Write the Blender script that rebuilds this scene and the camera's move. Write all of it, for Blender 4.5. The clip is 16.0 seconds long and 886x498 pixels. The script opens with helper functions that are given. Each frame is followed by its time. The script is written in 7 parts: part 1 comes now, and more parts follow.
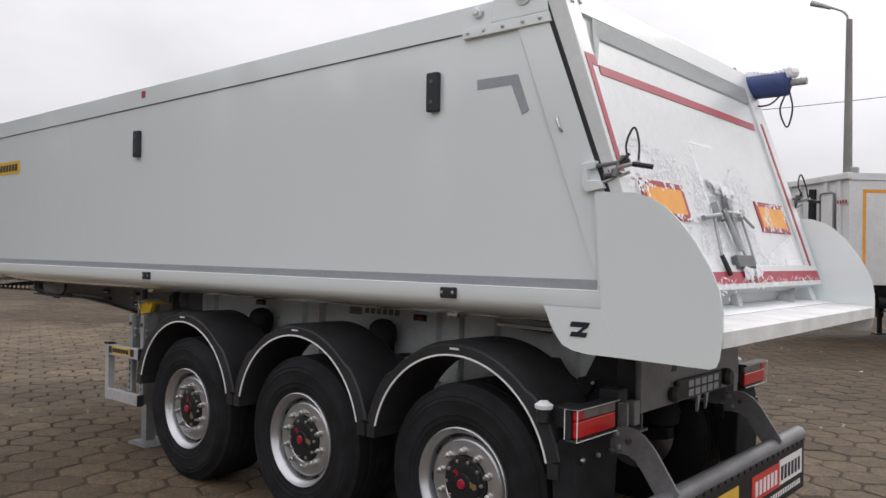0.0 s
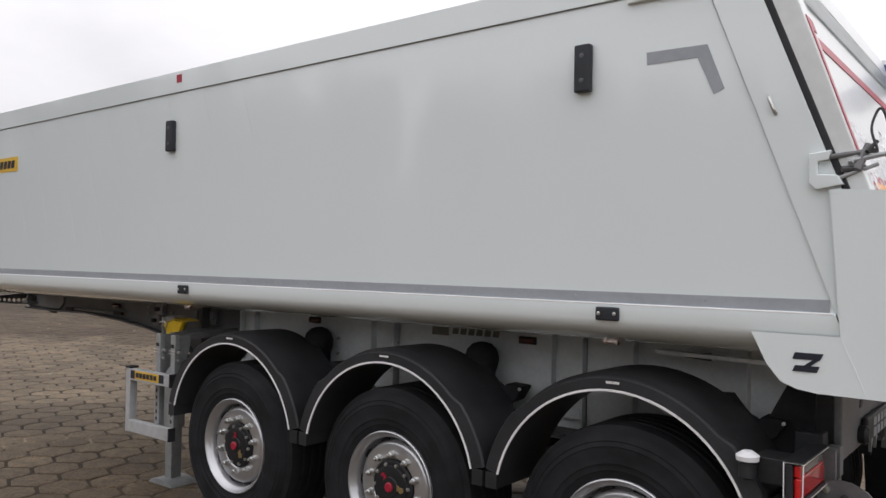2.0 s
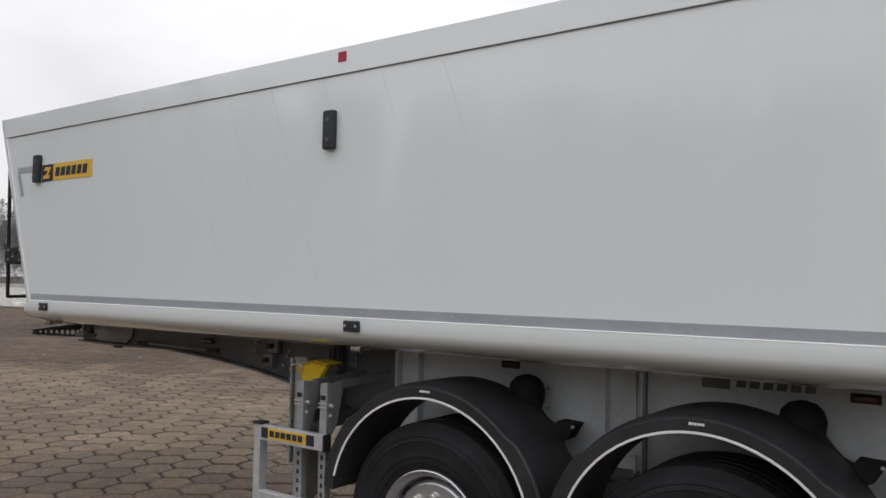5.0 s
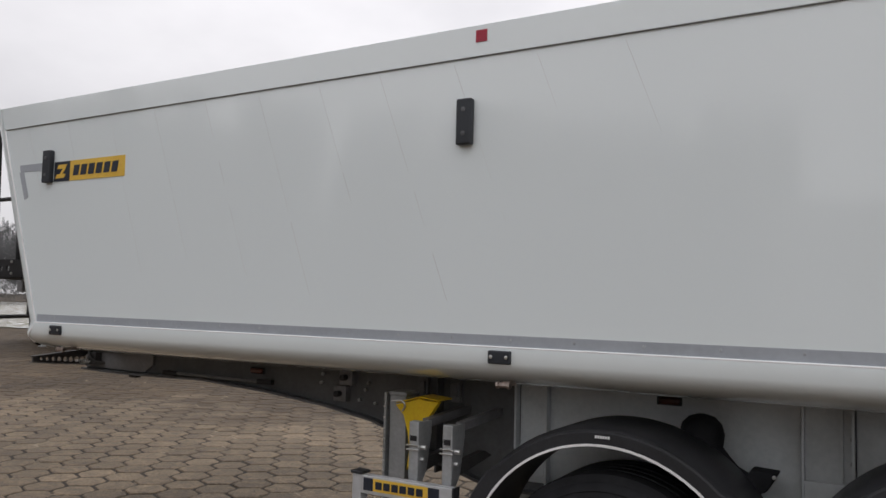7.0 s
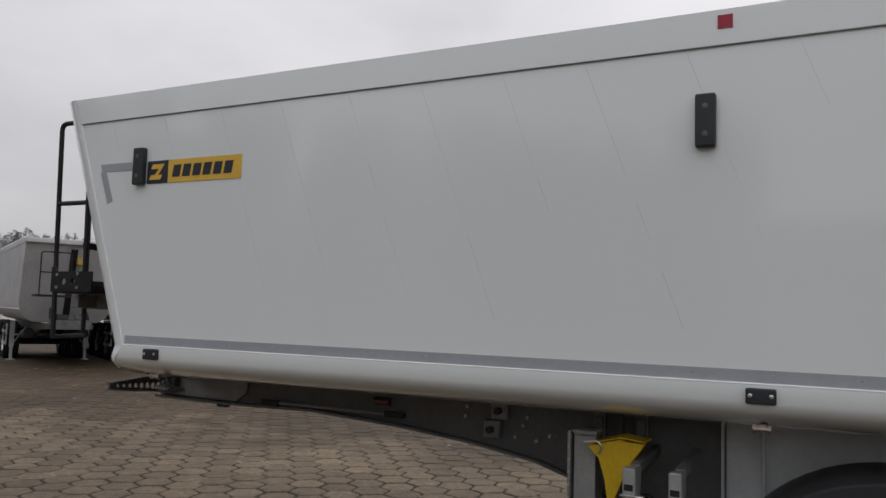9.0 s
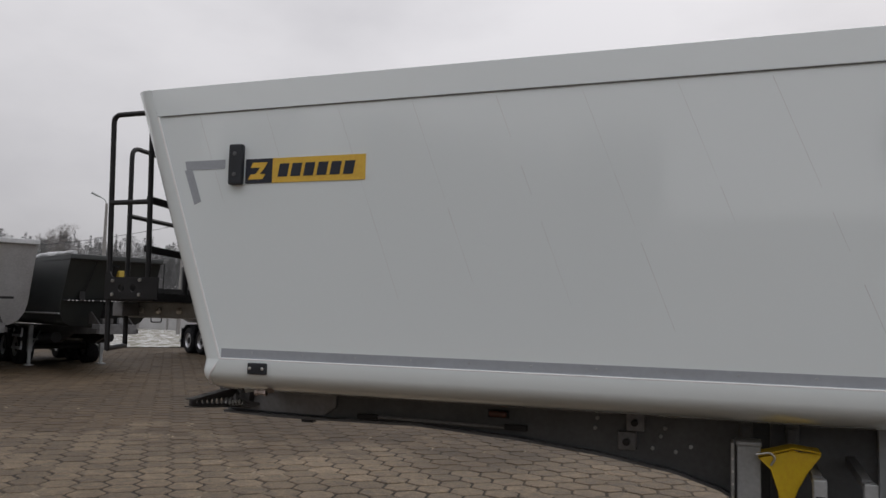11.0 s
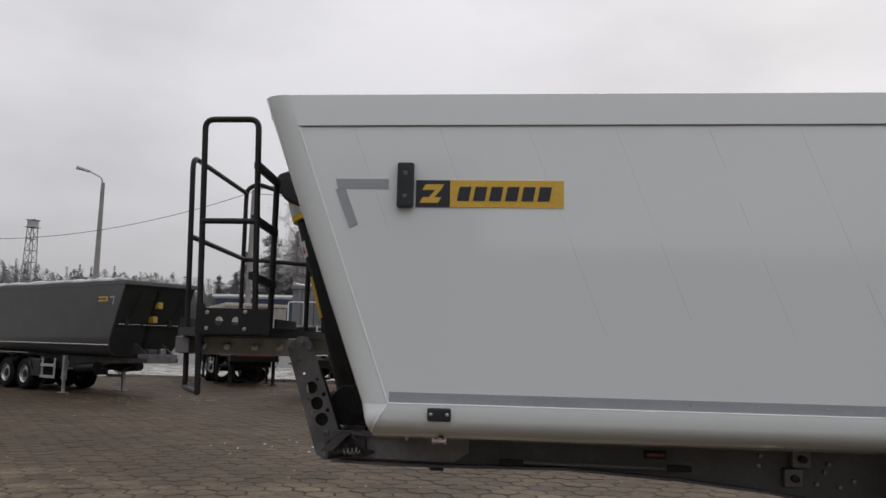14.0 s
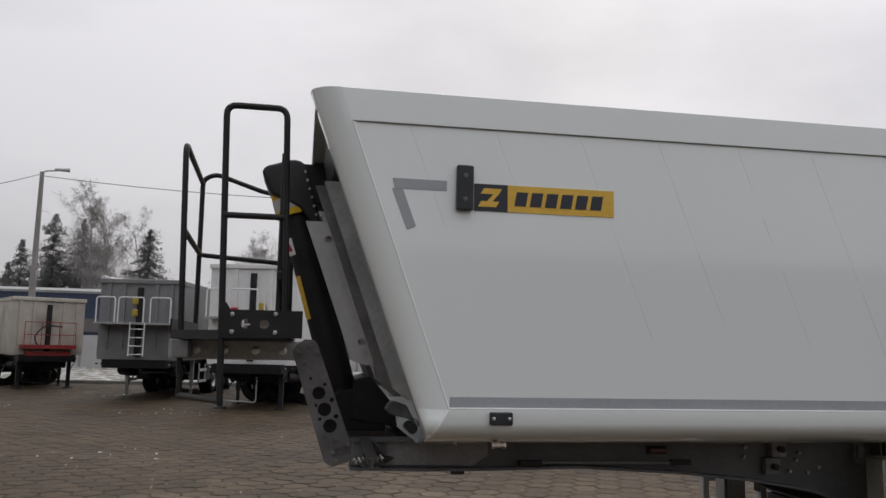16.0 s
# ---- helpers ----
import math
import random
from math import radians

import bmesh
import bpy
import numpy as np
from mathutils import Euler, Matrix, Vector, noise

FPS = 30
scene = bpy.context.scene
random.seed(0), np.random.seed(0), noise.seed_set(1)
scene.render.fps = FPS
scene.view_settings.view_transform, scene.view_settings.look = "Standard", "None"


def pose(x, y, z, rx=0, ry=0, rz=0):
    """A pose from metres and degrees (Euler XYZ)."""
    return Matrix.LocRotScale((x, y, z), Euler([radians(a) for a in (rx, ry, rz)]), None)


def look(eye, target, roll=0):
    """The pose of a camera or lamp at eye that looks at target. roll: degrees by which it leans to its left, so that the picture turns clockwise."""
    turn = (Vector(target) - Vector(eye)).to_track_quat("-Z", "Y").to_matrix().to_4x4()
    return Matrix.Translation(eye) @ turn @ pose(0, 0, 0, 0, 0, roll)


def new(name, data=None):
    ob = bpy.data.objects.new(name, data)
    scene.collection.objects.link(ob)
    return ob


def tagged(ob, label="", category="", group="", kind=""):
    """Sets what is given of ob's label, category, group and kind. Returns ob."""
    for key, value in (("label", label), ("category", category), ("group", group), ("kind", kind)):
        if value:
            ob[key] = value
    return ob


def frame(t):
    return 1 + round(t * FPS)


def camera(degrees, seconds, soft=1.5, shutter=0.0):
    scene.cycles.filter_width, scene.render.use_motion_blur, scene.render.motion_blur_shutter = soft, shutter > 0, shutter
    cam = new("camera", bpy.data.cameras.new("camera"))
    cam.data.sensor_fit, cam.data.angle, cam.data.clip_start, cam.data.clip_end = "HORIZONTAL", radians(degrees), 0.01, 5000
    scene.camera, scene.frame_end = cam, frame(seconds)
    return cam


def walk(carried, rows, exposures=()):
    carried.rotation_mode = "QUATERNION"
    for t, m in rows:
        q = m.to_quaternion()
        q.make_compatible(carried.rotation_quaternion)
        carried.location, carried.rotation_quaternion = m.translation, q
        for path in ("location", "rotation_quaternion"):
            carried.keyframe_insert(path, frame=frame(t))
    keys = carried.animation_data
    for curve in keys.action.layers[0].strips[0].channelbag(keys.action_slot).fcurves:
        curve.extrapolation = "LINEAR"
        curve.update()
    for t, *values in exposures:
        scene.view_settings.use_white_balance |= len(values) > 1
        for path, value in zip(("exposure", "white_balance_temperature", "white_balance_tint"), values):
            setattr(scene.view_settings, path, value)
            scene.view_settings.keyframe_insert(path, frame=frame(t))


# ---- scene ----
cam = camera(58.7, 16.0)
PATH = [
    (0, (0.737, 0.223, 1.691), (-0.568, 1.738, 1.707), 0.9),
    (0.5, (0.458, 0.193, 1.699), (-0.817, 1.733, 1.719), 1.0),
    (1, (0.162, 0.248, 1.705), (-1.089, 1.809, 1.732), 1.0),
    (1.5, (-0.113, 0.285, 1.704), (-1.353, 1.854, 1.736), 1.0),
    (2, (-0.406, 0.291, 1.696), (-1.638, 1.867, 1.734), 1.0),
    (2.5, (-0.712, 0.331, 1.703), (-1.934, 1.914, 1.745), 1.1),
    (3, (-1.009, 0.374, 1.691), (-2.228, 1.959, 1.737), 1.2),
    (3.5, (-1.305, 0.356, 1.687), (-2.514, 1.948, 1.738), 1.2),
    (4, (-1.592, 0.357, 1.709), (-2.788, 1.959, 1.765), 1.1),
    (4.5, (-1.906, 0.362, 1.721), (-3.088, 1.973, 1.792), 1.1),
    (5, (-2.228, 0.324, 1.727), (-3.393, 1.947, 1.814), 1.1),
    (5.2, (-2.336, 0.311, 1.728), (-3.492, 1.94, 1.82), 1.0),
    (7.5, (-3.792, 0.304, 1.723), (-4.759, 2.049, 1.868), 1.5),
    (8, (-4.079, 0.269, 1.737), (-5.021, 2.027, 1.888), 1.5),
    (8.5, (-4.372, 0.255, 1.741), (-5.296, 2.022, 1.902), 1.6),
    (9, (-4.681, 0.249, 1.751), (-5.589, 2.023, 1.921), 1.8),
    (9.2, (-4.8, 0.216, 1.748), (-5.699, 1.994, 1.92), 1.8),
    (11.5, (-6.115, -0.085, 1.798), (-6.723, 1.812, 1.97), 1.5),
    (12, (-6.418, -0.101, 1.81), (-6.977, 1.81, 1.991), 1.6),
    (12.5, (-6.732, -0.187, 1.815), (-7.225, 1.741, 2.014), 1.5),
    (13, (-7.043, -0.213, 1.8), (-7.44, 1.735, 2.015), 1.5),
    (13.5, (-7.358, -0.185, 1.788), (-7.653, 1.78, 2.017), 1.4),
    (14, (-7.682, -0.192, 1.801), (-7.861, 1.785, 2.045), 1.4),
    (14.5, (-7.973, -0.184, 1.801), (-8.053, 1.798, 2.053), 1.4),
    (15, (-8.242, -0.149, 1.814), (-8.267, 1.835, 2.062), 1.3),
    (15.5, (-8.569, -0.162, 1.816), (-8.47, 1.821, 2.061), 1.3),
    (16, (-8.887, -0.12, 1.809), (-8.543, 1.834, 2.056), 1.2),
]
EXPOSURE = [(0, 0.23), (1.5, 0.31), (3.2, 0.44), (5.2, 0.27), (7.3, 0.08), (8, -0.05), (9, -0.22), (11.5, -0.29), (16, -0.28)]
walk(cam, [(t, look(eye, target, roll)) for t, eye, target, roll in PATH], EXPOSURE)

# ---- world, sun, exposure ----
world = bpy.data.worlds.new("overcast_sky")
scene.world = world
world.use_nodes = True
wn, wl = world.node_tree.nodes, world.node_tree.links
wn.clear()


w_out, w_bg = wn.new("ShaderNodeOutputWorld"), wn.new("ShaderNodeBackground")
w_sky = wn.new("ShaderNodeTexSky")
w_sky.sky_type, w_sky.sun_disc = "NISHITA", False
w_sky.sun_elevation, w_sky.sun_rotation = radians(28), radians(20)
w_skyscale = wn.new("ShaderNodeVectorMath")
w_skyscale.operation = "SCALE"
w_skyscale.inputs[3].default_value = 0.08
w_co = wn.new("ShaderNodeTexCoord")
w_map = wn.new("ShaderNodeMapping")
w_map.inputs["Scale"].default_value = (1.0, 1.0, 2.1)
w_n1 = wn.new("ShaderNodeTexNoise")
w_n1.inputs["Scale"].default_value, w_n1.inputs["Detail"].default_value, w_n1.inputs["Roughness"].default_value = 1.8, 6.0, 0.50
w_r1 = wn.new("ShaderNodeValToRGB")
w_r1.color_ramp.elements[0].position, w_r1.color_ramp.elements[0].color = 0.36, (0.575, 0.563, 0.59, 1)
w_r1.color_ramp.elements[1].position, w_r1.color_ramp.elements[1].color = 0.64, (0.785, 0.768, 0.793, 1)
w_sep = wn.new("ShaderNodeSeparateXYZ")
w_up = wn.new("ShaderNodeMapRange")
w_up.inputs["From Min"].default_value, w_up.inputs["From Max"].default_value = 0.0, 1.0
w_up.inputs["To Min"].default_value, w_up.inputs["To Max"].default_value = 0.94, 1.95
w_mul = wn.new("ShaderNodeVectorMath")
w_mul.operation = "SCALE"
w_mix = wn.new("ShaderNodeMixRGB")
w_mix.inputs[0].default_value = 0.94
wl.new(w_co.outputs["Generated"], w_map.inputs["Vector"])
wl.new(w_map.outputs["Vector"], w_n1.inputs["Vector"])
wl.new(w_n1.outputs["Fac"], w_r1.inputs["Fac"])
wl.new(w_co.outputs["Generated"], w_sep.inputs[0])
wl.new(w_sep.outputs["Z"], w_up.inputs["Value"])
wl.new(w_r1.outputs["Color"], w_mul.inputs[0])
# the cloud cover is a little thinner towards the sun's side
w_dot = wn.new("ShaderNodeVectorMath")
w_dot.operation = "DOT_PRODUCT"
w_dot.inputs[1].default_value = (0.09, 0.0, 0.0)
w_one = wn.new("ShaderNodeMath")
w_one.operation, w_one.inputs[1].default_value = "ADD", 1.0
w_lvl = wn.new("ShaderNodeMath")
w_lvl.operation = "MULTIPLY"
wl.new(w_co.outputs["Generated"], w_dot.inputs[0])
wl.new(w_dot.outputs["Value"], w_one.inputs[0])
wl.new(w_one.outputs[0], w_lvl.inputs[0])
wl.new(w_up.outputs["Result"], w_lvl.inputs[1])
wl.new(w_lvl.outputs[0], w_mul.inputs[3])
wl.new(w_sky.outputs["Color"], w_skyscale.inputs[0])
wl.new(w_skyscale.outputs["Vector"], w_mix.inputs[1])
wl.new(w_mul.outputs["Vector"], w_mix.inputs[2])
wl.new(w_mix.outputs["Color"], w_bg.inputs["Color"])
wl.new(w_bg.outputs["Background"], w_out.inputs["Surface"])
w_bg.inputs["Strength"].default_value = 1.0

sun_lamp = bpy.data.lights.new("sun", "SUN")
sun_lamp.energy, sun_lamp.angle, sun_lamp.color = 0.6, radians(25), (1.0, 0.97, 0.93)
sun = new("sun", sun_lamp)
sun.matrix_world = look((-4, 30, 22), (-6, 3, 0))


# ---- materials ----
def mat(name, color, rough=0.5, metal=0.0, vary=0.12, scale=3.0, fine=60.0, bump=0.0, dark=None, stain=0.0, coat=0.0, per_piece=0.0, even=False, spec=0.5, world_scale=False, coat_rough=0.08, stain_scale=0.37, speck=0.25):
    """Principled surface with broad and fine variation, optional stains, bump and piece-to-piece change."""
    m = bpy.data.materials.new(name)
    m.use_nodes = True
    n, l = m.node_tree.nodes, m.node_tree.links
    p = n["Principled BSDF"]
    p.inputs["Roughness"].default_value, p.inputs["Metallic"].default_value = rough, metal
    p.inputs["Coat Weight"].default_value = coat
    p.inputs["Specular IOR Level"].default_value = spec
    p.inputs["Coat Roughness"].default_value = coat_rough
    co = n.new("ShaderNodeTexCoord")
    broad, grain = n.new("ShaderNodeTexNoise"), n.new("ShaderNodeTexNoise")
    broad.inputs["Scale"].default_value, broad.inputs["Detail"].default_value = scale, 5
    grain.inputs["Scale"].default_value, grain.inputs["Detail"].default_value = fine, 4
    where = n.new("ShaderNodeNewGeometry").outputs["Position"] if world_scale else co.outputs["Object"]
    l.new(where, broad.inputs["Vector"])
    l.new(where, grain.inputs["Vector"])
    ramp = n.new("ShaderNodeValToRGB")
    lo = dark if dark else tuple(c * (1 - 2 * vary) for c in color)
    hi = tuple(min(1, c * (1 + vary)) for c in color)
    ramp.color_ramp.elements[0].position, ramp.color_ramp.elements[0].color = 0.3, (*lo, 1)
    ramp.color_ramp.elements[1].position, ramp.color_ramp.elements[1].color = 0.7, (*hi, 1)
    l.new(broad.outputs["Fac"], ramp.inputs["Fac"])
    mix = n.new("ShaderNodeMixRGB")
    mix.blend_type, mix.inputs[0].default_value = "OVERLAY", 0.0 if even else speck
    l.new(ramp.outputs["Color"], mix.inputs[1])
    l.new(grain.outputs["Fac"], mix.inputs[2])
    last = mix.outputs["Color"]
    if stain:
        st = n.new("ShaderNodeTexNoise")
        st.inputs["Scale"].default_value, st.inputs["Detail"].default_value = scale * stain_scale, 7
        l.new(where, st.inputs["Vector"])
        sr = n.new("ShaderNodeValToRGB")
        sr.color_ramp.elements[0].position, sr.color_ramp.elements[1].position = 0.46, 0.62
        l.new(st.outputs["Fac"], sr.inputs["Fac"])
        sm = n.new("ShaderNodeMixRGB")
        sm.blend_type = "MULTIPLY"
        sf = n.new("ShaderNodeMath")
        sf.operation, sf.inputs[1].default_value = "MULTIPLY", stain
        l.new(sr.outputs["Color"], sf.inputs[0])
        l.new(sf.outputs[0], sm.inputs[0])
        l.new(last, sm.inputs[1])
        sm.inputs[2].default_value = (0.52, 0.47, 0.42, 1)
        last = sm.outputs["Color"]
    if per_piece:
        info, hsv, mr = n.new("ShaderNodeObjectInfo"), n.new("ShaderNodeHueSaturation"), n.new("ShaderNodeMapRange")
        geo, addr = n.new("ShaderNodeNewGeometry"), n.new("ShaderNodeMath")
        addr.operation = "ADD"
        l.new(info.outputs["Random"], addr.inputs[0])
        l.new(geo.outputs["Random Per Island"], addr.inputs[1])
        fr = n.new("ShaderNodeMath")
        fr.operation = "FRACT"
        l.new(addr.outputs[0], fr.inputs[0])
        mr.inputs["To Min"].default_value, mr.inputs["To Max"].default_value = 1 - per_piece, 1 + per_piece
        l.new(fr.outputs[0], mr.inputs["Value"])
        l.new(mr.outputs["Result"], hsv.inputs["Value"])
        l.new(last, hsv.inputs["Color"])
        last = hsv.outputs["Color"]
    l.new(last, p.inputs["Base Color"])
    rr = n.new("ShaderNodeMapRange")
    rr.inputs["To Min"].default_value, rr.inputs["To Max"].default_value = max(0.02, rough * 0.8), min(1, rough * 1.2)
    l.new(grain.outputs["Fac"], rr.inputs["Value"])
    if not even:
        l.new(rr.outputs["Result"], p.inputs["Roughness"])
    if bump:
        b = n.new("ShaderNodeBump")
        b.inputs["Strength"].default_value, b.inputs["Distance"].default_value = bump, 0.01
        l.new(grain.outputs["Fac"], b.inputs["Height"])
        l.new(b.outputs["Normal"], p.inputs["Normal"])
    return m


M = dict(
    paint=mat("light_grey_paint", (0.785, 0.845, 0.850), 0.09, vary=0.008, scale=0.5, fine=1.2, coat=0.8, even=True, spec=0.5, coat_rough=0.04, bump=0.12),
    paint_in=mat("grey_tub_paint", (0.62, 0.63, 0.63), 0.4, vary=0.04, scale=2, fine=20),
    tape=mat("grey_tape", (0.345, 0.37, 0.40), 0.45, vary=0.04, scale=6, fine=40, speck=0.10),
    galv=mat("galvanised_steel", (0.40, 0.415, 0.42), 0.5, metal=0.55, vary=0.12, scale=5, fine=50, bump=0.03),
    frame=mat("grey_frame_paint", (0.125, 0.13, 0.135), 0.5, metal=0.2, vary=0.12, scale=3, fine=40, bump=0.03),
    web=mat("pale_web_plate", (0.70, 0.74, 0.755), 0.42, metal=0.1, vary=0.10, scale=2.2, fine=40, stain=0.35),
    fleck=mat("old_snow_flecks", (0.62, 0.61, 0.59), 0.8, vary=0.15, scale=5, fine=40),
    print=mat("faded_web_print", (0.20, 0.195, 0.16), 0.5, vary=0.1, scale=8, fine=60),
    # tub paint dimmed for the gate, which catches more skylight
    dimmed_gate=mat("dimmed_gate_paint", (0.70, 0.73, 0.73), 0.32, vary=0.02, scale=2.5, fine=25, coat=0.3),
    frosted=mat("frosted_lip_paint", (0.72, 0.725, 0.72), 0.68, vary=0.08, scale=5, fine=90, bump=0.15, speck=0.3),
    dimyellow=mat("dull_yellow_plastic", (0.46, 0.33, 0.05), 0.5, vary=0.12, scale=6, fine=50),
    dark=mat("dark_steel", (0.075, 0.072, 0.07), 0.5, metal=0.3, vary=0.2, scale=8, fine=60, bump=0.05),
    dull=mat("dull_galvanised_plate", (0.19, 0.192, 0.196), 0.5, metal=0.15, vary=0.16, scale=7, fine=50, bump=0.05),
    rubber=mat("tyre_rubber", (0.020, 0.0205, 0.0225), 0.74, vary=0.2, scale=6, fine=90, bump=0.1, spec=0.14),
    plastic=mat("black_plastic", (0.030, 0.031, 0.034), 0.42, vary=0.15, scale=4, fine=80, bump=0.05, spec=0.3),
    pad=mat("black_rubber_pad", (0.02, 0.024, 0.03), 0.5, vary=0.15, scale=8, fine=90, bump=0.06),
    blackpaint=mat("black_powder_coat", (0.018, 0.018, 0.0195), 0.5, vary=0.15, scale=6, fine=80, bump=0.03, spec=0.3),
    rim=mat("silver_rim_paint", (0.53, 0.535, 0.55), 0.28, metal=0.78, vary=0.05, scale=9, fine=60, even=True),
    zinc=mat("zinc_fittings", (0.62, 0.62, 0.60), 0.3, metal=0.9, vary=0.08, scale=12, fine=90),
    brass=mat("yellow_zinc", (0.55, 0.42, 0.20), 0.35, metal=0.8, vary=0.12, scale=12, fine=90),
    pin=mat("reddish_zinc", (0.50, 0.42, 0.38), 0.35, metal=0.85, vary=0.15, scale=14, fine=90),
    red=mat("red_reflective", (0.38, 0.014, 0.04), 0.4, vary=0.06, scale=10, fine=120),
    redlens=mat("red_lamp_lens", (0.60, 0.012, 0.015), 0.12, vary=0.06, scale=20, fine=120, coat=0.6),
    greylens=mat("smoked_clear_lens", (0.16, 0.15, 0.15), 0.15, vary=0.1, scale=20, fine=120, coat=0.6),
    amber=mat("amber_lens", (0.10, 0.032, 0.024), 0.2, vary=0.08, scale=20, fine=120, coat=0.5),
    orange=mat("orange_reflective", (0.85, 0.36, 0.03), 0.4, vary=0.05, scale=10, fine=120),
    yellow=mat("yellow_sign", (0.74, 0.47, 0.06), 0.45, vary=0.04, scale=8, fine=80),
    yellowpl=mat("yellow_plastic", (0.72, 0.48, 0.015), 0.4, vary=0.06, scale=5, fine=60, bump=0.03),
    navy=mat("navy_print", (0.018, 0.022, 0.035), 0.4, vary=0.05, scale=8, fine=80),
    white=mat("white_print", (0.80, 0.80, 0.80), 0.4, vary=0.03, scale=8, fine=80),
    redsign=mat("red_sign", (0.62, 0.05, 0.035), 0.4, vary=0.04, scale=8, fine=80),
    snow=mat("snow", (0.86, 0.87, 0.89), 0.8, vary=0.05, scale=4, fine=50, bump=0.3),
    blue=mat("blue_tarpaulin", (0.035, 0.06, 0.20), 0.5, vary=0.15, scale=6, fine=50, bump=0.15),
    beamplate=mat("grey_beam_plate", (0.21, 0.212, 0.22), 0.45, metal=0.25, vary=0.12, scale=4, fine=40, bump=0.03),
    hall=mat("grey_hall_cladding", (0.24, 0.24, 0.235), 0.7, vary=0.08, scale=0.3, fine=6),
    darkgrey=mat("dark_grey_trailer_paint", (0.075, 0.078, 0.080), 0.4, vary=0.06, scale=2, fine=30, coat=0.2),
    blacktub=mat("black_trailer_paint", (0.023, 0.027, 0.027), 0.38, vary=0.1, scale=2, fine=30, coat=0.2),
    cream=mat("weathered_cream_paint", (0.50, 0.47, 0.41), 0.55, vary=0.1, scale=2, fine=20, stain=0.5),
    midgrey=mat("mid_grey_trailer_paint", (0.20, 0.205, 0.21), 0.5, vary=0.08, scale=2, fine=20),
    silver=mat("aluminium_trailer", (0.54, 0.55, 0.56), 0.4, metal=0.3, vary=0.06, scale=2, fine=20),
    whitet=mat("white_trailer_paint", (0.74, 0.75, 0.75), 0.4, vary=0.04, scale=2, fine=20),
    rust=mat("red_frame_paint", (0.30, 0.03, 0.03), 0.5, vary=0.1, scale=4, fine=40),
    bark=mat("bark", (0.10, 0.085, 0.07), 0.9, vary=0.25, scale=3, fine=30, bump=0.4),
    streak=mat("slanted_line_grey", (0.585, 0.605, 0.60), 0.35, vary=0.06, scale=4, fine=40),
    needle=mat("fir_needles", (0.165, 0.17, 0.162), 0.8, vary=0.3, scale=0.8, fine=8),
    twig=mat("bare_twigs", (0.30, 0.285, 0.275), 0.9, vary=0.2, scale=1, fine=10),
    # distance haze is put into this base colour, which makes it paler
    woods=mat("far_woods", (0.135, 0.135, 0.134), 0.9, vary=0.2, scale=0.12, fine=1.2, per_piece=0.06),
    concrete=mat("pole_concrete", (0.26, 0.25, 0.24), 0.8, vary=0.1, scale=1.5, fine=30, bump=0.2),
    wall=mat("painted_wall", (0.42, 0.42, 0.42), 0.8, vary=0.06, scale=1, fine=20),
    bluewall=mat("dark_blue_cladding", (0.03, 0.045, 0.09), 0.5, vary=0.1, scale=1, fine=20),
)


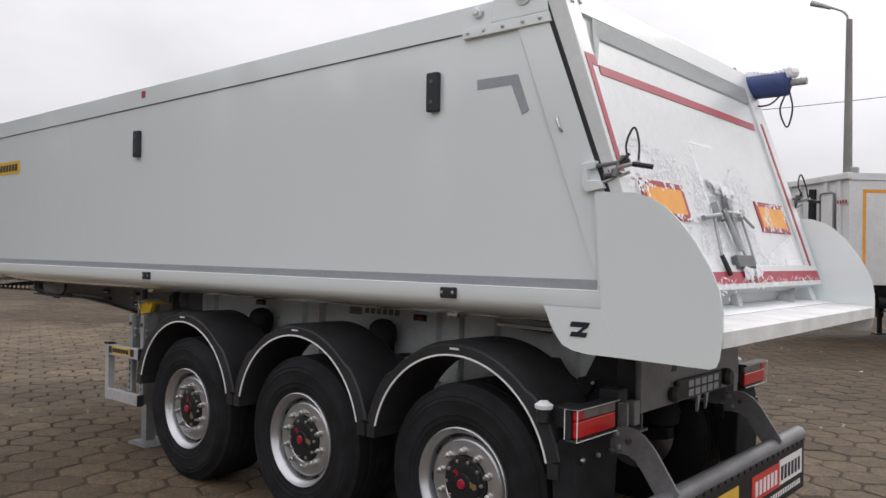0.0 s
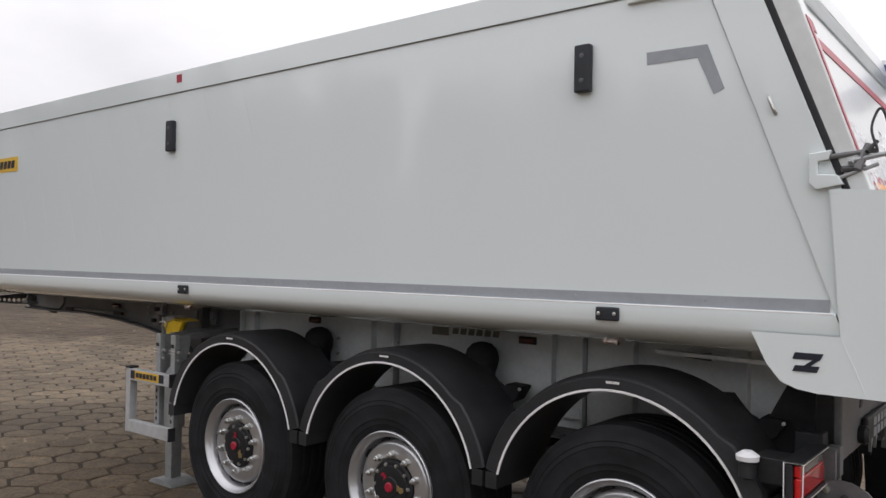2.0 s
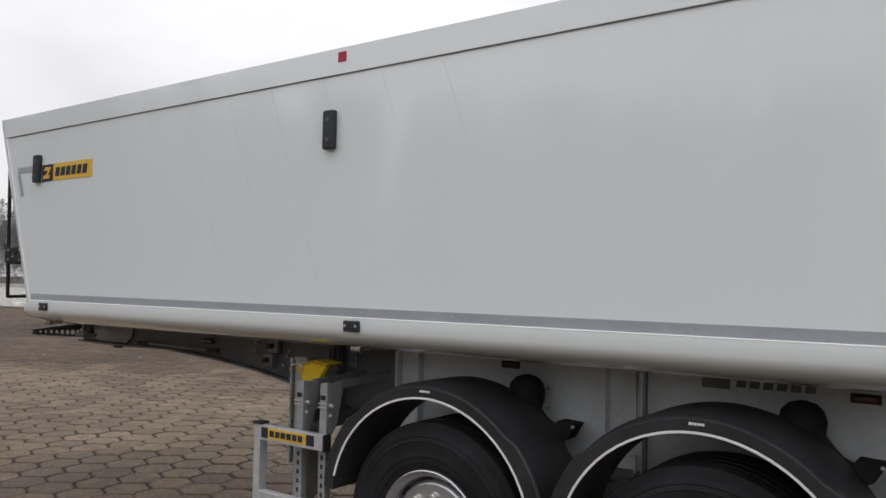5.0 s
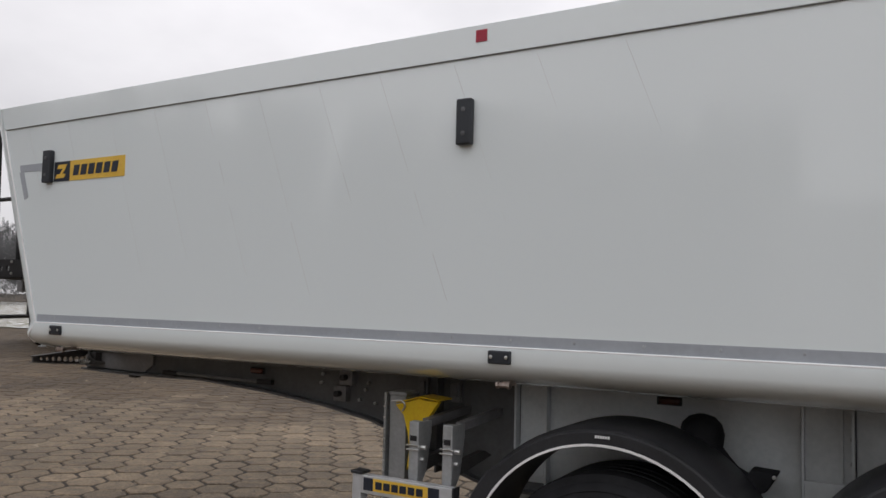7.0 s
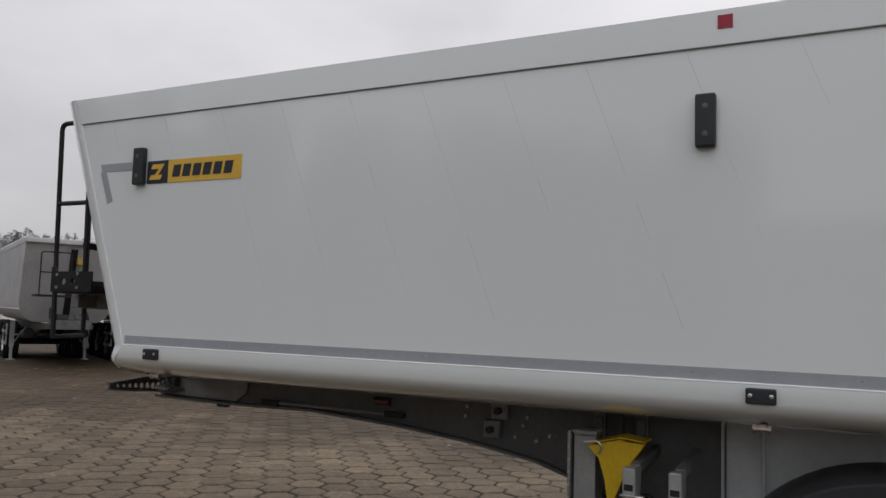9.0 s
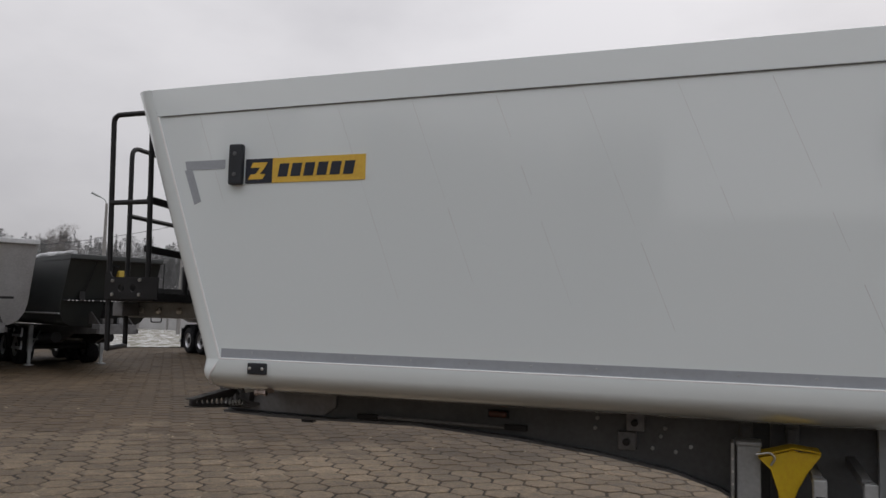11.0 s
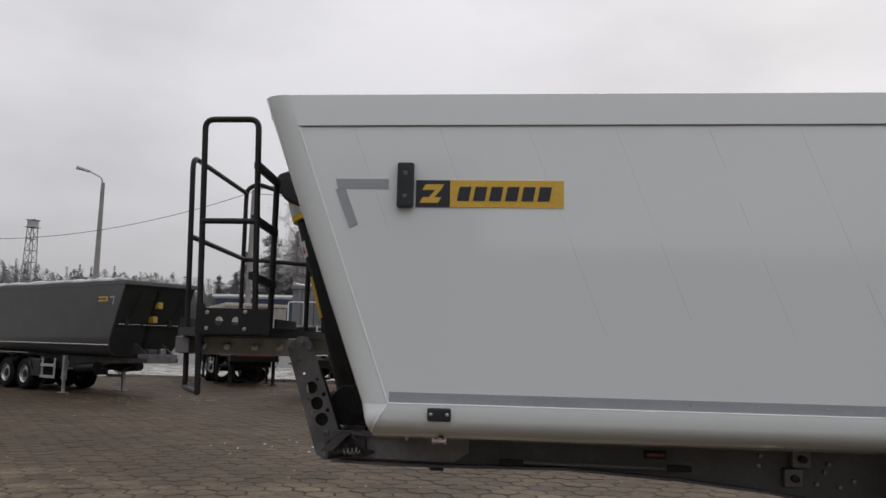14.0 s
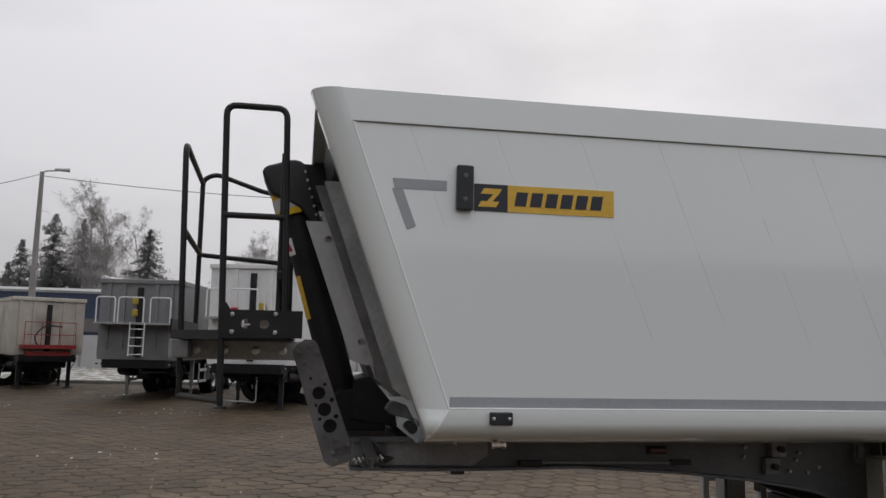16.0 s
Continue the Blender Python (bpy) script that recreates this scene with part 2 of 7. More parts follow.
def yard_material(name, near_tone, far_tone, worn, rough, pieces, speck, patch=None):
    """Worn concrete or sand: broad soiling, hand-sized blotches, grit, a swept pale stretch and a darker one beyond it.
    """
    m = bpy.data.materials.new(name)
    m.use_nodes = True
    n, l = m.node_tree.nodes, m.node_tree.links
    p = n["Principled BSDF"]
    p.inputs["Specular IOR Level"].default_value = 0.25
    geo = n.new("ShaderNodeNewGeometry")

    def noise_at(scale, detail, rough_):
        t = n.new("ShaderNodeTexNoise")
        t.inputs["Scale"].default_value, t.inputs["Detail"].default_value, t.inputs["Roughness"].default_value = scale, detail, rough_
        l.new(geo.outputs["Position"], t.inputs["Vector"])
        return t.outputs["Fac"]

    def span(value, a, b, lo, hi):
        t = n.new("ShaderNodeMapRange")
        for k, v in zip(("From Min", "From Max", "To Min", "To Max"), (a, b, lo, hi)):
            t.inputs[k].default_value = v
        l.new(value, t.inputs["Value"])
        return t.outputs["Result"]

    def calc(op, a, b):
        t = n.new("ShaderNodeMath")
        t.operation = op
        for k, v in enumerate((a, b)):
            if isinstance(v, float):
                t.inputs[k].default_value = v
            else:
                l.new(v, t.inputs[k])
        return t.outputs[0]

    broad, blotch, grit = noise_at(0.42, 5, 0.6), noise_at(8.0, 7, 0.72), noise_at(42.0, 4, 0.65)
    level = calc("MULTIPLY", span(broad, 0.32, 0.68, 0.72, 1.25), span(blotch, 0.30, 0.70, 1.0 - speck, 1.0 + speck))
    level = calc("MULTIPLY", level, span(grit, 0.3, 0.7, 0.58, 1.42))
    if pieces:
        info = n.new("ShaderNodeObjectInfo")
        one = calc("FRACT", calc("ADD", info.outputs["Random"], geo.outputs["Random Per Island"]), 0.0)
        level = calc("MULTIPLY", level, span(one, 0.0, 1.0, 1.0 - pieces, 1.0 + pieces))
    sep = n.new("ShaderNodeSeparateXYZ")
    l.new(geo.outputs["Position"], sep.inputs[0])
    # the tone drops towards +y, along an edge broken by noise
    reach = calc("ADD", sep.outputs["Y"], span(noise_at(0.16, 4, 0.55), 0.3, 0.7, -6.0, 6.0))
    y_fade = span(reach, 4.0, 11.0, 0.0, 1.0)
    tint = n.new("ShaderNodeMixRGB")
    l.new(y_fade, tint.inputs[0])
    tint.inputs[1].default_value, tint.inputs[2].default_value = (*near_tone, 1), (*far_tone, 1)
    # pale swept stretch beside the trailer's front
    far_x = calc("DIVIDE", calc("ADD", sep.outputs["X"], 10.5), 6.5)
    far_y = calc("DIVIDE", calc("SUBTRACT", sep.outputs["Y"], 6.3), 3.6)
    off = calc("SQRT", calc("ADD", calc("MULTIPLY", far_x, far_x), calc("MULTIPLY", far_y, far_y)), 0.0)
    off = calc("ADD", off, span(noise_at(0.75, 5, 0.6), 0.3, 0.7, -0.5, 0.5))
    pale = n.new("ShaderNodeMixRGB")
    l.new(span(off, 0.65, 1.15, 1.0, 0.0), pale.inputs[0])
    l.new(tint.outputs["Color"], pale.inputs[1])
    pale.inputs[2].default_value = (*worn, 1)
    if patch:
        # sand and old snow lie on in places
        fill = n.new("ShaderNodeMixRGB")
        l.new(span(noise_at(1.1, 5, 0.65), 0.55, 0.64, 0.0, 1.0), fill.inputs[0])
        l.new(pale.outputs["Color"], fill.inputs[1])
        fill.inputs[2].default_value = (*patch, 1)
        pale = fill
    col = n.new("ShaderNodeVectorMath")
    col.operation = "SCALE"
    l.new(pale.outputs["Color"], col.inputs[0])
    l.new(level, col.inputs[3])
    l.new(col.outputs["Vector"], p.inputs["Base Color"])
    l.new(span(blotch, 0.3, 0.7, rough - 0.12, rough + 0.10), p.inputs["Roughness"])
    b = n.new("ShaderNodeBump")
    b.inputs["Strength"].default_value, b.inputs["Distance"].default_value = 0.8, 0.012
    l.new(calc("ADD", calc("MULTIPLY", blotch, 1.2), calc("MULTIPLY", grit, 0.5)), b.inputs["Height"])
    l.new(b.outputs["Normal"], p.inputs["Normal"])
    return m


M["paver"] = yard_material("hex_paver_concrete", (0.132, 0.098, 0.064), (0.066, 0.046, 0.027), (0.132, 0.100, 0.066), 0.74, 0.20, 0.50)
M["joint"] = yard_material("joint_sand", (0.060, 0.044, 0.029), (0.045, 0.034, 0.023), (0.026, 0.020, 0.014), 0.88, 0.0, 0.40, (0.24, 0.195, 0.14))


def soft_foliage(m, lean=0.93):
    """Leaves scatter light through the crown: their shading follows the sky more than each blade's own tilt."""
    n, l = m.node_tree.nodes, m.node_tree.links
    geo, up, mix = n.new("ShaderNodeNewGeometry"), n.new("ShaderNodeCombineXYZ"), n.new("ShaderNodeMix")
    mix.data_type = "VECTOR"
    up.inputs[1].default_value, up.inputs[2].default_value = -0.45, 0.9
    mix.inputs["Factor"].default_value = lean
    l.new(geo.outputs["Normal"], mix.inputs[4])
    l.new(up.outputs[0], mix.inputs[5])
    l.new(mix.outputs[1], n["Principled BSDF"].inputs["Normal"])


for key in ("woods", "needle"):
    soft_foliage(M[key])


# ---- mesh helpers ----
def box(bm, x0, x1, y0, y1, z0, z1, m=None):
    vs = [bm.verts.new((x, y, z)) for x in (x0, x1) for y in (y0, y1) for z in (z0, z1)]
    for a in ((0, 1, 3, 2), (4, 6, 7, 5), (0, 4, 5, 1), (2, 3, 7, 6), (0, 2, 6, 4), (1, 5, 7, 3)):
        bm.faces.new([vs[i] for i in a])
    if m is not None:
        bmesh.ops.transform(bm, matrix=m, verts=vs)
    return vs


def prism(bm, pts, axis, a, b, m=None):
    """A polygon of (u, v) points, pushed from a to b along axis; u, v are the other two axes in order."""
    def at(u, v, w):
        return {"x": (w, u, v), "y": (u, w, v), "z": (u, v, w)}[axis]
    lo, hi = [bm.verts.new(at(u, v, a)) for u, v in pts], [bm.verts.new(at(u, v, b)) for u, v in pts]
    n = len(pts)
    bm.faces.new(lo), bm.faces.new(hi[::-1])
    for i in range(n):
        bm.faces.new((lo[i], hi[i], hi[(i + 1) % n], lo[(i + 1) % n]))
    if m is not None:
        bmesh.ops.transform(bm, matrix=m, verts=lo + hi)
    return lo + hi


def ring(bm, c, u, v, r, n, squash=1.0):
    return [bm.verts.new(c + u * (r * math.cos(2 * math.pi * i / n)) + v * (r * squash * math.sin(2 * math.pi * i / n))) for i in range(n)]


def tube(bm, pts, r, n=8, r2=None):
    """A round bar along points, closed at both ends."""
    pts = [Vector(p) for p in pts]
    r2 = r if r2 is None else r2
    rings, u = [], None
    for i, p in enumerate(pts):
        d = (pts[min(i + 1, len(pts) - 1)] - pts[max(i - 1, 0)]).normalized()
        if u is None:
            u = d.orthogonal().normalized()
        u = (u - d * u.dot(d)).normalized()
        f = i / max(1, len(pts) - 1)
        rings.append(ring(bm, p, u, d.cross(u), r + (r2 - r) * f, n))
    for a, b in zip(rings, rings[1:]):
        for i in range(n):
            bm.faces.new((a[i], a[(i + 1) % n], b[(i + 1) % n], b[i]))
    bm.faces.new(rings[0][::-1]), bm.faces.new(rings[-1])


def bent(pts, radius, steps=5):
    """A polyline with rounded corners."""
    pts = [Vector(p) for p in pts]
    out = [pts[0]]
    for a, b, c in zip(pts, pts[1:], pts[2:]):
        r = min(radius, (a - b).length * 0.45, (c - b).length * 0.45)
        s, e = b + (a - b).normalized() * r, b + (c - b).normalized() * r
        for i in range(steps + 1):
            t = i / steps
            out.append(s * (1 - t) ** 2 + b * 2 * t * (1 - t) + e * t * t)
    return out + [pts[-1]]


def lathe(bm, profile, centre, n=48, axis="y", caps=True):
    """Turns (radius, along) points round an axis through the centre."""
    c = Vector(centre)
    rings = []
    for r, d in profile:
        row = []
        for i in range(n):
            a = 2 * math.pi * i / n
            p = (r * math.cos(a), d, r * math.sin(a)) if axis == "y" else ((d, r * math.cos(a), r * math.sin(a)) if axis == "x" else (r * math.cos(a), r * math.sin(a), d))
            row.append(bm.verts.new(c + Vector(p)))
        rings.append(row)
    for a, b in zip(rings, rings[1:]):
        for i in range(n):
            bm.faces.new((a[i], a[(i + 1) % n], b[(i + 1) % n], b[i]))
    if caps:
        bm.faces.new(rings[0][::-1]), bm.faces.new(rings[-1])


def loft(bm, sections, close=False):
    """Skin through equal rows of points."""
    rows = [[bm.verts.new(p) for p in s] for s in sections]
    for a, b in zip(rows, rows[1:]):
        for i in range(len(a) - (0 if close else 1)):
            j = (i + 1) % len(a)
            bm.faces.new((a[i], a[j], b[j], b[i]))
    return rows


def mesh_of(name, bm, material, bevel=0.0):
    if bevel:
        edges = [e for e in bm.edges if len(e.link_faces) == 2 and e.calc_face_angle(0) > 0.5]
        bmesh.ops.bevel(bm, geom=edges, offset=bevel, segments=2, affect="EDGES", profile=0.5, clamp_overlap=True)
    bmesh.ops.recalc_face_normals(bm, faces=bm.faces)
    me = bpy.data.meshes.new(name)
    bm.to_mesh(me)
    bm.free()
    me.materials.append(M[material])
    me.shade_smooth()
    if bevel:
        # large faces keep their own normal, the bevels take the turn
        acc = np.zeros((len(me.vertices), 3))
        for p in me.polygons:
            acc[list(p.vertices)] += np.array(p.normal) * p.area
        acc /= np.maximum(np.linalg.norm(acc, axis=1), 1e-12)[:, None]
        me.normals_split_custom_set_from_vertices(acc.tolist())
    else:
        me.set_sharp_from_angle(angle=radians(32))
    return me


ORIGIN = {}


def root(name, place=(0, 0, 0), **tags):
    ob = new(name)
    ob.empty_display_size = 0.3
    ob.location = place
    ORIGIN[ob.name] = Vector(place)
    return tagged(ob, **tags)


def part(name, bm, material, parent, label="", bevel=0.0):
    """One mesh, built in world places, under a thing or a part."""
    o = ORIGIN.get(parent.name, Vector())
    bmesh.ops.translate(bm, vec=-o, verts=bm.verts)
    ob = new(name, mesh_of(name, bm, material, bevel))
    ob.parent = parent
    ORIGIN[ob.name] = o
    if label:
        ob["label"] = label
    return ob


def thing(name, bm, material, bevel=0.0, place=(0, 0, 0), **tags):
    """A thing of one mesh, built in world places."""
    bmesh.ops.translate(bm, vec=-Vector(place), verts=bm.verts)
    ob = new(name, mesh_of(name, bm, material, bevel))
    ob.location = place
    ORIGIN[ob.name] = Vector(place)
    return tagged(ob, **tags)


B = bmesh.new


def holed_plate(bm, outline, holes, y0, y1):
    """A flat plate with round holes through it, filled between outline and hole rims."""
    loops = []
    for y in (y0, y1):
        edges, rims = [], []
        for pts in [outline] + [[(cx + r * math.cos(2 * math.pi * k / 14), cz + r * math.sin(2 * math.pi * k / 14)) for k in range(14)] for cx, cz, r in holes]:
            vs = [bm.verts.new((x, y, z)) for x, z in pts]
            rims.append(vs)
            edges += [bm.edges.new((vs[k], vs[(k + 1) % len(vs)])) for k in range(len(vs))]
        bmesh.ops.triangle_fill(bm, use_beauty=True, use_dissolve=False, edges=edges)
        loops.append(rims)
    for a, b in zip(*loops):
        for k in range(len(a)):
            bm.faces.new((a[k], a[(k + 1) % len(a)], b[(k + 1) % len(b)], b[k]))


# ---- ground ----
bm = B()
xs = [-900, -400, -200, -120, -80, -60] + [-48 + 2 * i for i in range(45)] + [60, 90, 150, 300, 900]
ys = [-900, -300, -120, -60, -40, -30] + [-24 + 2 * i for i in range(45)] + [80, 110, 160, 300, 900]
grid = [[bm.verts.new((x, y, -0.006)) for y in ys] for x in xs]
for i in range(len(xs) - 1):
    for j in range(len(ys) - 1):
        bm.faces.new((grid[i][j], grid[i + 1][j], grid[i + 1][j + 1], grid[i][j + 1]))
ground = thing("ground", bm, "joint", label="brown sandy yard ground under hexagonal pavers", category="ground", kind="structure")

# ---- the tipper trailer: tub ----
Y0, Y1 = 3.352, 5.852
YC = (Y0 + Y1) / 2
TOP, LINE, LEDGE = 2.965, 2.812, 1.537


def front_x(z):
    return -8.234 - (z - 1.536) * 0.3655 if z >= 1.536 else -8.234 - (1.536 - z) * 0.65


def lip_x(z):
    return -8.369 - (z - 1.536) * 0.3655


def seam_x(z):
    return -1.04 - (z - 1.575) * 0.377


def seal_x(z):
    return -1.03 - (z - 2.037) * 0.375


trailer = root("tipper_trailer", (-4.8, YC, 0), label="new light grey steel tipper semi-trailer standing on pavers", category="trailer")


def profile(inset=0.0, LINE=LINE):
    """Outside of the tub from the near top edge, under the floor, to the far top edge: (y, z)."""
    near = [(0.0, TOP), (0.0, LINE + 0.006), (0.008, LINE), (0.008, LINE - 0.008), (0.008, LEDGE + 0.009), (-0.010, LEDGE + 0.001), (-0.011, LEDGE - 0.008), (-0.010, 1.475)]
    for i in range(1, 10):
        a = math.pi / 2 * i / 9
        near.append((-0.010 + 0.50 * (1 - math.cos(a)), 1.475 - 0.13 * math.sin(a)))
    pts = [(Y0 + d + inset, z) for d, z in near]
    return pts + [(Y1 - d - inset, z) for d, z in near[::-1]]


def edge_x(z):
    """Front edge of the side: along the slope, then folded forward to the lip below the ledge."""
    if z >= 1.536:
        return front_x(z)
    return front_x(1.536) + (lip_x(1.40) - front_x(1.536)) * min(1.0, (1.536 - z) / 0.136)


def belly(z):
    """How far the half-round lower side lies inside the side's plane."""
    if z >= 1.536:
        return -0.002
    if z >= 1.475:
        return -0.002 - 0.010 * (1.536 - z) / 0.061
    return -0.012 + 0.50 * (1 - math.sqrt(1 - min(1.0, (1.475 - z) / 0.13) ** 2))


bm = B()
loft(bm, [[(edge_x(z), y, z) for y, z in profile()], [(seam_x(max(z, 1.25)), y, z) for y, z in profile(0.0, LINE + 0.017)]])
inner = [(Y0 + 0.06, TOP - 0.004), (Y0 + 0.06, 1.75), (Y0 + 0.5, 1.42), (Y1 - 0.5, 1.42), (Y1 - 0.06, 1.75), (Y1 - 0.06, TOP - 0.004)]
part("tub", bm, "paint", trailer, "light grey painted half-round steel tub")
bm = B()
loft(bm, [[(lip_x(z) + 0.16, y, z) for y, z in inner], [(seal_x(z), y, z) for y, z in inner]])
part("tub_lining", bm, "paint_in", trailer)
for side, s in ((Y0, 1), (Y1, -1)):
    bm = B()
    box(bm, front_x(TOP) + 0.012, seal_x(TOP) + 0.0, side + s * 0.002, side + s * 0.075, TOP - 0.05, TOP + 0.004)
    part("top_rail", bm, "paint", trailer, bevel=0.006)
    # rear post between the seam and the seal
    bm = B()
    prism(bm, [(seam_x(1.28) - 0.0, 1.28), (seam_x(TOP) + 0.004, TOP), (seal_x(TOP), TOP), (seal_x(1.5), 1.5), (seal_x(1.28), 1.28)], "y", side - s * 0.004, side + s * 0.09)
    part("rear_post", bm, "paint", trailer, bevel=0.004)
    bm = B()
    prism(bm, [(seal_x(1.95), 1.95), (seal_x(TOP - 0.05), TOP - 0.05), (seal_x(TOP - 0.05) + 0.028, TOP - 0.05), (seal_x(1.95) + 0.028, 1.95)], "y", side - s * 0.003, side + s * 0.06)
    part("rubber_seal", bm, "plastic", trailer, "black rubber seal", bevel=0.004)
    # rounded front rim
    bm = B()
    rows = []
    for z in (TOP, TOP - 0.03, LINE, 2.4, 1.9, 1.5362, 1.5355, 1.50, 1.475, 1.45, 1.43, 1.404):
        w = 1.0 if z >= 1.536 else max(0.02, (z - 1.40) / 0.136)
        d = belly(z)
        xi, xo = edge_x(z), lip_x(z)
        row = []
        for i in range(9):
            a = math.pi / 2 * i / 8
            row.append((xi + (xo - xi) * math.sin(a), side + s * (d + 0.10 * w * (1 - math.cos(a))), z))
        row += [(xo, side + s * (d + 0.15), z), (xo + 0.03, side + s * (d + 0.155), z), (xo + 0.17, side + s * (d + 0.16), z)]
        rows.append(row)
    loft(bm, rows)
    part("front_rim", bm, "paint", trailer, "rounded light grey front corner of the tub")
    # white edging along the front crease and its fold
    bm = B()
    tube(bm, [(front_x(z), side + s * 0.001, z) for z in (LINE, 2.3, 1.9, LEDGE)] + [(edge_x(z), side + s * belly(z), z) for z in (1.52, 1.475, 1.45, 1.43, 1.41)], 0.0055, 8)
    part("sealant_bead", bm, "white", trailer, "thin white bead along an edge")
    # bright glint of the ledge, put in as a thin white bead
    bm = B()
    tube(bm, [(front_x(LEDGE), side - s * 0.007, LEDGE + 0.003), (seam_x(LEDGE) - 0.01, side - s * 0.007, LEDGE + 0.003)], 0.0042, 8)
    part("sealant_bead", bm, "white", trailer, "thin white bead along an edge")
    bm = B()
    xi, xo = front_x(TOP), lip_x(TOP)
    cap = [(xi + (xo - xi) * math.sin(math.pi / 16 * i), side + s * (-0.002 + 0.10 * (1 - math.cos(math.pi / 16 * i)))) for i in range(9)] + [(xo, side + s * 0.15), (xi, side + s * 0.15)]
    prism(bm, cap, "z", TOP - 0.002, TOP + 0.002)
    part("rim_cap", bm, "paint", trailer)
    # open joint under the top band
    bm = B()
    prism(bm, [(front_x(LINE) + 0.02, LINE + 0.0005), (seam_x(LINE) - 0.02, LINE + 0.0175), (seam_x(LINE) - 0.02, LINE + 0.0205), (front_x(LINE) + 0.02, LINE + 0.0035)], "y", side + s * 0.001, side + s * 0.006)
    part("panel_joint", bm, "frame", trailer, "thin dark joint line")
    # grey adhesive stripe and corner marks
    bm = B()
    box(bm, front_x(1.56) + 0.012, seam_x(1.57) - 0.01, side + s * 0.0055, side + s * 0.01, 1.5445, 1.591)
    part("marking_tape", bm, "tape", trailer, "grey adhesive marking stripe")
    for k in range(24 if s > 0 else 0):
        bm = B()
        lathe(bm, [(0.006, 0.0055), (0.005, 0.0035)], (-8.05 + 0.285 * k, side, 1.572), 8)
        part("tape_rivet", bm, "galv", trailer)
    bm = B()
    prism(bm, [(-1.752, 2.585), (-1.499, 2.581), (-1.43, 2.397), (-1.472, 2.38), (-1.538, 2.534), (-1.749, 2.534)], "y", side + s * 0.0055, side + s * 0.009)
    part("corner_mark", bm, "tape", trailer, "grey corner marking")
    for cx, d in ((-8.513, 1),):
        bm = B()
        z = 2.563 if d > 0 else 2.585
        y_a, y_b = side + s * 0.0055, side + s * 0.009
        prism(bm, [(cx, z), (cx + d * 0.25, z), (cx + d * 0.25, z - 0.047), (cx + d * 0.012, z - 0.047)], "y", y_a, y_b)
        prism(bm, [(cx + d * 0.0, z - 0.048), (cx + d * 0.049, z - 0.048), (cx + d * (0.112 if d > 0 else 0.0) - (0.045 if d < 0 else 0), z - 0.215), (cx + d * 0.072 - (0.0 if d > 0 else -0.11), z - 0.232)], "y", y_a - s * 0.0004, y_b)
        part("corner_mark", bm, "tape", trailer, "grey corner marking")
    # faint slanted lines down the panel, a little darker than the paint
    rm = random.Random(31 if s > 0 else 32)
    for k in range(11):
        xt = -8.42 + 0.40 * k + rm.uniform(-0.015, 0.015)
        z, low = 2.80, rm.uniform(1.62, 2.2) if 1 < k < 9 else rm.uniform(2.3, 2.6)
        while z > low:
            za = max(low, z - rm.uniform(0.12, 0.5))
            xa, xb = xt + 0.375 * (2.8 - z), xt + 0.375 * (2.8 - za)
            w = rm.uniform(0.0006, 0.0016)
            bm = B()
            prism(bm, [(xa - w, z), (xa + w, z), (xb + w * 0.6, za), (xb - w * 0.6, za)], "y", side + s * 0.0074, side + s * 0.0085)
            part("run_mark", bm, "streak", trailer)
            z = za - rm.uniform(0.01, 0.14)
    # small red square on the top band
    bm = B()
    box(bm, -5.108, -5.052, side - s * 0.003, side + s * 0.004, 2.888, 2.942)
    part("reflector", bm, "red", trailer, "small square red reflector")

bm = B()
rows = []
for z in (TOP, 2.6, 2.2, 1.8, 1.5, 1.36):
    rows.append([(lip_x(z) + 0.14, y, z) for y in (Y0 + 0.14, 4.1, YC, 5.1, Y1 - 0.14)])
loft(bm, rows)
front_wall = part("front_wall", bm, "paint_in", trailer, "recessed grey front wall")
for y, w, d in ((3.62, 0.09, 0.06), (5.58, 0.09, 0.06)):
    bm = B()
    prism(bm, [(lip_x(2.9) + 0.15, 2.9), (lip_x(1.45) + 0.15, 1.45), (lip_x(1.45) + 0.14 - d, 1.45), (lip_x(2.9) + 0.14 - d, 2.9)], "y", y - w / 2, y + w / 2)
    part("rib", bm, "paint_in", front_wall, bevel=0.01)
# upright channels on the front wall, standing a little proud of the rim
for y, w, d, z1, m_ in ((3.76, 0.05, 0.045, 2.61, "galv"), (3.88, 0.10, 0.020, 2.62, "paint_in"), (4.02, 0.03, 0.075, 2.64, "dull"), (4.09, 0.05, 0.05, 2.65, "dark"), (4.22, 0.05, 0.02, 2.66, "paint_in"), (4.98, 0.05, 0.02, 2.66, "paint_in"), (5.11, 0.05, 0.05, 2.65, "dull"), (5.18, 0.03, 0.075, 2.64, "galv"), (5.32, 0.10, 0.020, 2.62, "paint_in"), (5.44, 0.05, 0.045, 2.61, "galv")):
    bm = B()
    prism(bm, [(lip_x(z1) - d, z1), (lip_x(1.60) - d, 1.60), (lip_x(1.55) - d + 0.05, 1.55), (lip_x(1.55) + 0.15, 1.55), (lip_x(z1) + 0.15, z1)], "y", y - w / 2, y + w / 2)
    part("guide_channel", bm, m_, front_wall, bevel=0.004)
